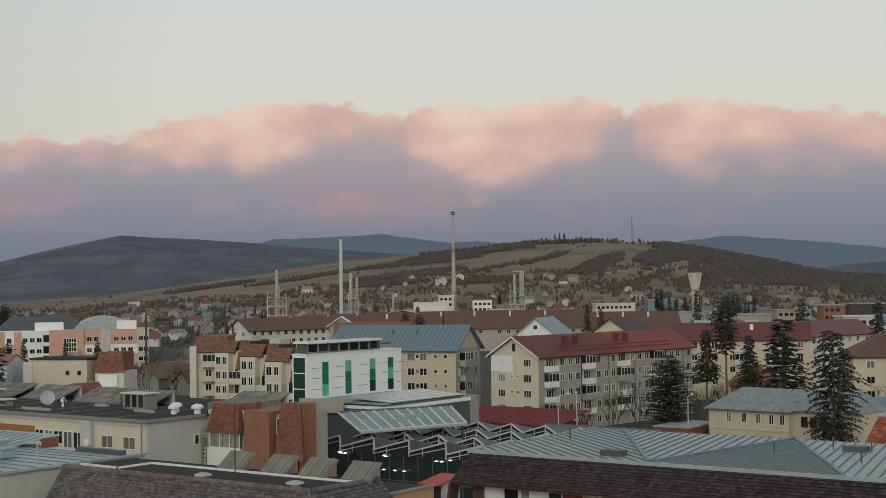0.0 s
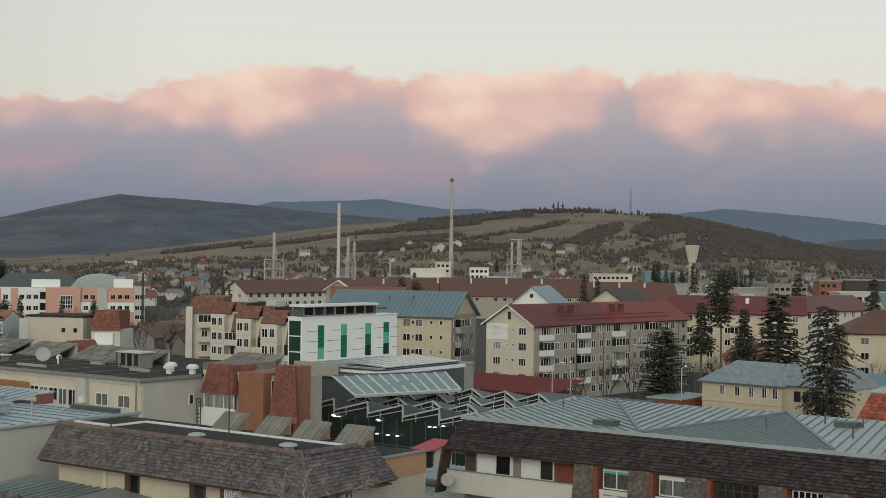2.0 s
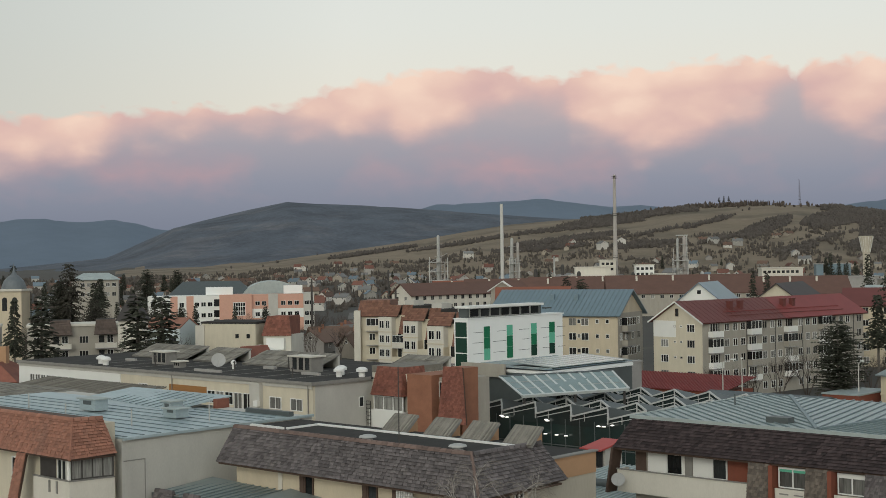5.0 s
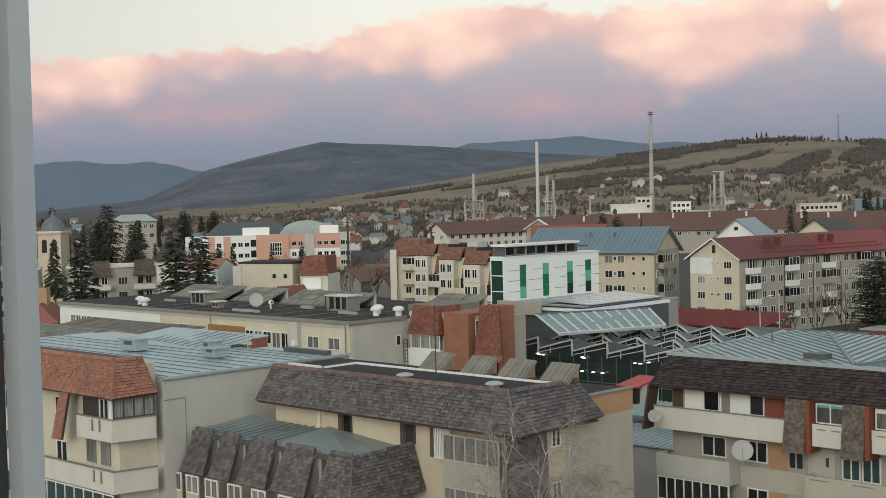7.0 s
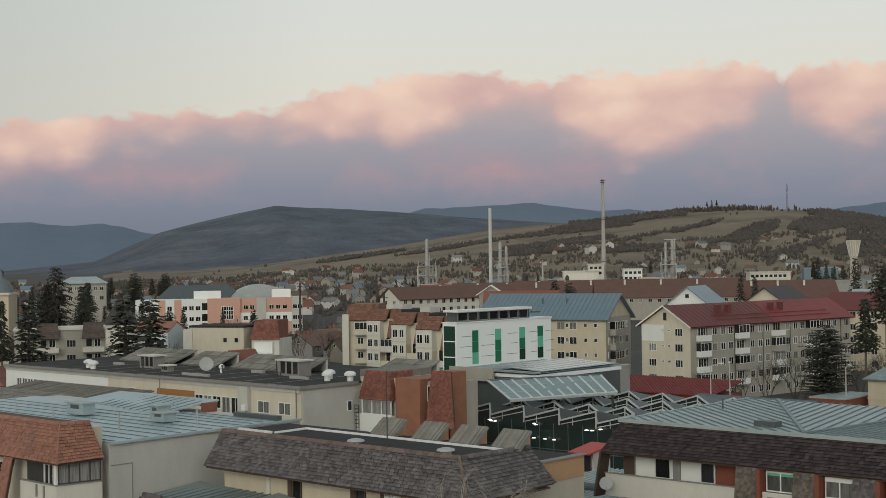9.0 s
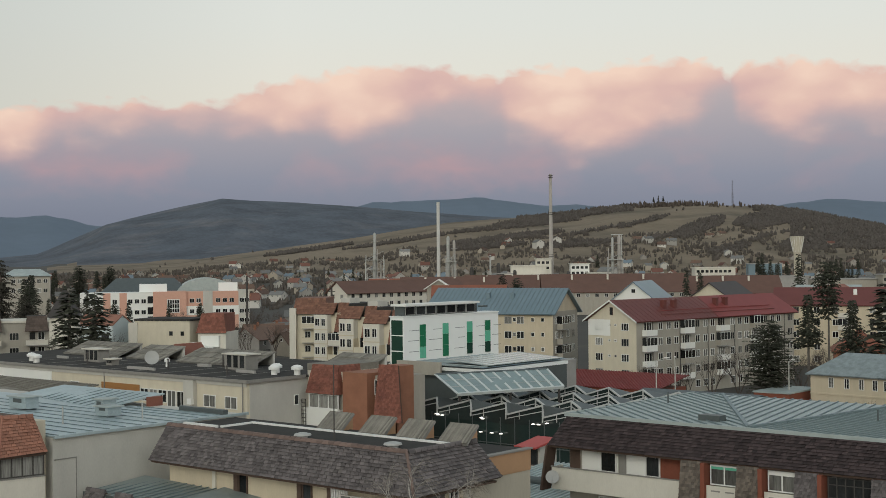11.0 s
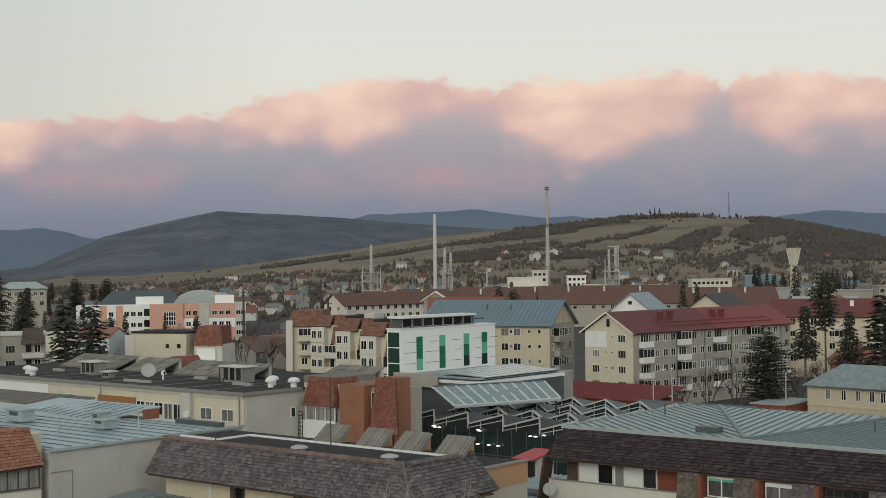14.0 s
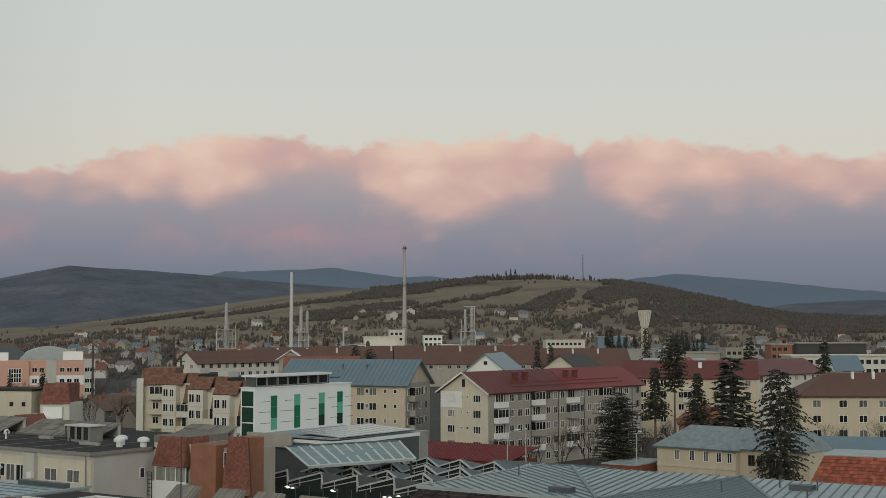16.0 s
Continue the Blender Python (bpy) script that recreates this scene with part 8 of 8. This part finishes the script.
# brown gardens and hedges of the far town, and thin woods along the crest
spots = []
sp = random.Random(41)
while len(spots) < 12500:
    az, d = sp.uniform(-24, 25), 360 + 1000 * sp.random() ** 0.75
    if noise.noise(Vector((az * 0.8, d * 0.02, 4.0))) < -0.05:
        continue
    if d < 620 and -9 < az < 9:
        continue
    if -18.5 < az < -7 and d < 520:
        continue
    spots.append((*polar(az, d), land(az, d)[0]))
tufts("garden_shrubs", "brown leafless shrubs and garden trees between the far houses", GARDEN, spots, 6, (1.0, 3.4), (1.2, 5.2), 4)
spots = []
while len(spots) < 300:
    az = sp.choice((sp.uniform(7.6, 11.6), sp.uniform(8.2, 10.6), sp.uniform(4, 14)))
    d = sp.uniform(1700, 1748)
    spots.append((*polar(az, d), land(az, d)[0]))
tufts("crest_trees", "thin leafless trees along the crest of the hill", TWIGS, spots, 7, (1.2, 3.5), (2.5, 8.5), 4)


# the weeping birches close to the tan block
def birch(label, x, y, h, seed, lean, hang=3, wide=0.5):
    """Several pale stems that fork upward; fine twigs hang in curtains from the boughs."""
    r = random.Random(seed)
    t = thing("birch_tree", label, "tree", x, y, 0)
    twig = mat("birch_twig", (0.25, 0.225, 0.195, 1), rough=0.9, var=0.25, scale=2)
    for k in range(4):
        bm, tw = bmesh.new(), bmesh.new()
        p, d = Vector((r.uniform(-0.3, 0.3), r.uniform(-0.3, 0.3), -0.3)), Vector((lean * r.uniform(-0.5, 2.2) + r.uniform(-0.07, 0.07), r.uniform(-0.12, 0.12), 1)).normalized()
        rad, n = 0.12, 14
        for s in range(n):
            q = p + d * h * r.uniform(0.86, 1.0) / n
            tube(bm, p, q, rad, rad * 0.86, 6)
            rad *= 0.86
            p = q
            d = (d + Vector((r.uniform(-0.13, 0.13), r.uniform(-0.13, 0.13), 0.02))).normalized()
            if s < 5:
                continue
            for _ in range(3):
                a = r.uniform(0, math.tau)
                b = Vector((math.cos(a) * wide, math.sin(a) * wide, 1.0)).normalized()
                pp, rr = p.copy(), max(rad * 0.45, 0.02)
                for i in range(r.randint(5, 8)):
                    qq = pp + b * r.uniform(0.20, 0.32)
                    tube(bm, pp, qq, rr, rr * 0.84, 4)
                    pp, rr = qq, max(rr * 0.84, 0.008)
                    b = (b + Vector((r.uniform(-0.22, 0.22), r.uniform(-0.22, 0.22), -0.10))).normalized()
                    for _ in range(hang if i > 1 else 1):
                        hp, hb = pp.copy(), (b + Vector((r.uniform(-0.9, 0.9), r.uniform(-0.9, 0.9), r.uniform(-0.5, 0.3)))).normalized()
                        hr = 0.009
                        for _ in range(r.randint(4, 7)):
                            hq = hp + hb * 0.19
                            tube(tw, hp, hq, hr, hr * 0.85, 3)
                            hp, hr = hq, hr * 0.88
                            hb = (hb + Vector((r.uniform(-0.22, 0.22), r.uniform(-0.22, 0.22), -0.30))).normalized()
        part("trunk", bm, BARK_BIRCH, t)
        part("crown", tw, twig, t)
    return t


birch("leafless pale birch rising before the tan block", -40.9, 44.2, 15.6, 1, 0.03, 3, 0.55)
birch("weeping leafless birch with hanging twigs", -38.0, 46.2, 12.8, 2, 0.05, 5, 0.9)


# ---------------------------------------------------------------- street: cars and lamps
def car(label, paint):
    t = thing("car", label, "car", group="cars parked in the street")
    bm = bmesh.new()
    prof = [(-2.1, 0.35), (2.1, 0.35), (2.15, 0.75), (1.2, 0.92), (0.6, 1.42), (-1.2, 1.45), (-1.95, 0.95), (-2.15, 0.8)]
    A, B = [bm.verts.new((x, -0.85, z)) for x, z in prof], [bm.verts.new((x, 0.85, z)) for x, z in prof]
    bm.faces.new(A), bm.faces.new(B[::-1])
    for i in range(len(prof)):
        j = (i + 1) % len(prof)
        bm.faces.new((A[j], A[i], B[i], B[j]))
    bmesh.ops.bevel(bm, geom=bm.edges[:], offset=0.06, segments=1, affect="EDGES")
    part("body", bm, paint, t)
    part("side_windows", boxes((-1.4, -0.87, 0.98, 0.7, 0.87, 1.34)), GLASS_DARK, t)
    for x in (-1.3, 1.3):
        for y in (-0.85, 0.75):
            bm = bmesh.new()
            tube(bm, (x, y, 0.33), (x, y + 0.14, 0.33), 0.33, 0.33, 12)
            part("wheel", bm, STEEL_DARK, t)
    return t


PAINTS = [mat("paint_white", (0.7, 0.7, 0.7, 1), rough=0.25, var=0.03, bump=0), mat("paint_silver", (0.36, 0.38, 0.40, 1), rough=0.3, metal=0.5, var=0.03, bump=0), mat("paint_dark", (0.04, 0.045, 0.06, 1), rough=0.25, var=0.03, bump=0), mat("paint_red", (0.25, 0.03, 0.03, 1), rough=0.25, var=0.03, bump=0)]
CARS = [car("%s car parked in the street" % c, p) for c, p in zip(("white", "silver", "dark blue", "red"), PAINTS)]
for i, c in enumerate(CARS):
    c.matrix_world = pose(-226 - 7 * i, 214 + 10 * i, 0.07, 0, 0, 128)
for i in range(22):
    copy_thing(CARS[i % 4], pose(-222 - 4.1 * i + grow.uniform(-3, 3) + (9 if i % 3 else -6), 214 + 5.6 * i, 0.07, 0, 0, 128 + (i % 3) * 40))
for i in range(6):
    copy_thing(CARS[(i * 3 + 1) % 4], pose(-98 + 4.4 * i, 157.0, 0.07, 0, 0, 90))


def street_lamp(label, h):
    t = thing("street_lamp", label, "lamp post", group="street lamps")
    bm = bmesh.new()
    tube(bm, (0, 0, 0), (0, 0, h), 0.12, 0.07, 8)
    part("pole", bm, PLASTER_GREY, t)
    bm = bmesh.new()
    tube(bm, (0, 0, h), (1.4, 0, h + 0.4), 0.05, 0.04, 6)
    part("arm", bm, PLASTER_GREY, t)
    part("head", boxes((1.2, -0.15, h + 0.33, 2.0, 0.15, h + 0.48)), TRIM_WHITE, t)
    return t


lamp = street_lamp("grey concrete street lamp with an arm", 9.5)
lamp.matrix_world = pose(-103.6, 171.6, 0, 0, 0, 40)
for x, y in ((-101.5, 173.5), (-86.5, 180.2), (-196, 200), (-205, 212), (-216, 228), (-188, 190), (-176, 200), (-230, 240), (-185, 196)):
    copy_thing(lamp, pose(x, y, 0, 0, 0, (x * 13) % 360))
pole = thing("power_pole", "dark wooden power pole above the roofs", "pole", *polar(-8.6, 430), 0, group="power poles")
bm = bmesh.new()
tube(bm, (0, 0, 0), (0, 0, 20), 0.45, 0.32, 8)
part("pole", bm, STEEL_DARK, pole)
part("crossarm", boxes((-1.2, -0.1, 18.6, 1.2, 0.1, 18.85)), STEEL_DARK, pole)
copy_thing(pole, pose(*polar(-5.3, 520), 2, 0, 0, 30))
copy_thing(pole, pose(*polar(-5.0, 430), -4, 0, 0, 30))

# ---------------------------------------------------------------- the window in front of the eye
FRAME_PVC = mat("window_frame_plastic", (0.60, 0.64, 0.65, 1), rough=0.4, var=0.05, bump=0.0)
win = thing("window_1", "open view through a pale plastic window frame", "window", 0, 0, 0, TURN, kind="structure")
XL, XW, YW = -0.473, -0.486, 1.15
part("window_frame", outline([(XW, YW), (XL, YW), (XL, YW + 0.05), (XW, YW + 0.05)], 23.9, 26.6), FRAME_PVC, win)
part("head_frame", outline([(XL + 0.002, YW), (1.9, YW), (1.9, YW + 0.06), (XL + 0.002, YW + 0.06)], 26.3, 26.6), FRAME_PVC, win)
part("window_sill", outline([(XL + 0.002, YW - 0.15), (1.9, YW - 0.15), (1.9, YW + 0.2), (XL + 0.002, YW + 0.2)], 23.9, 24.0), FRAME_PVC, win)
# near-black base colour stands in for the lack of light indoors
near_wall = part("wall_south", outline([(-2.6, YW - 0.08), (XW - 0.001, YW - 0.08), (XW - 0.001, YW - 0.001), (-2.6, YW - 0.001)], 22.6, 27.2), mat("unlit_room_plaster", (0.045, 0.048, 0.045, 1), var=0.1))
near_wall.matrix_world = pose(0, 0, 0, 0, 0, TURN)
tagged(near_wall, "room wall beside the window frame, coloured dark as unlit", "wall", kind="structure")
own = thing("tower_block", "outer wall of the block below the window", "building", 0, 0, 0, TURN)
part("wall", outline([(-8, 1.2), (8, 1.2), (8, 1.45), (-8, 1.45)], 0, 22.5), PLASTER_GREY, own)
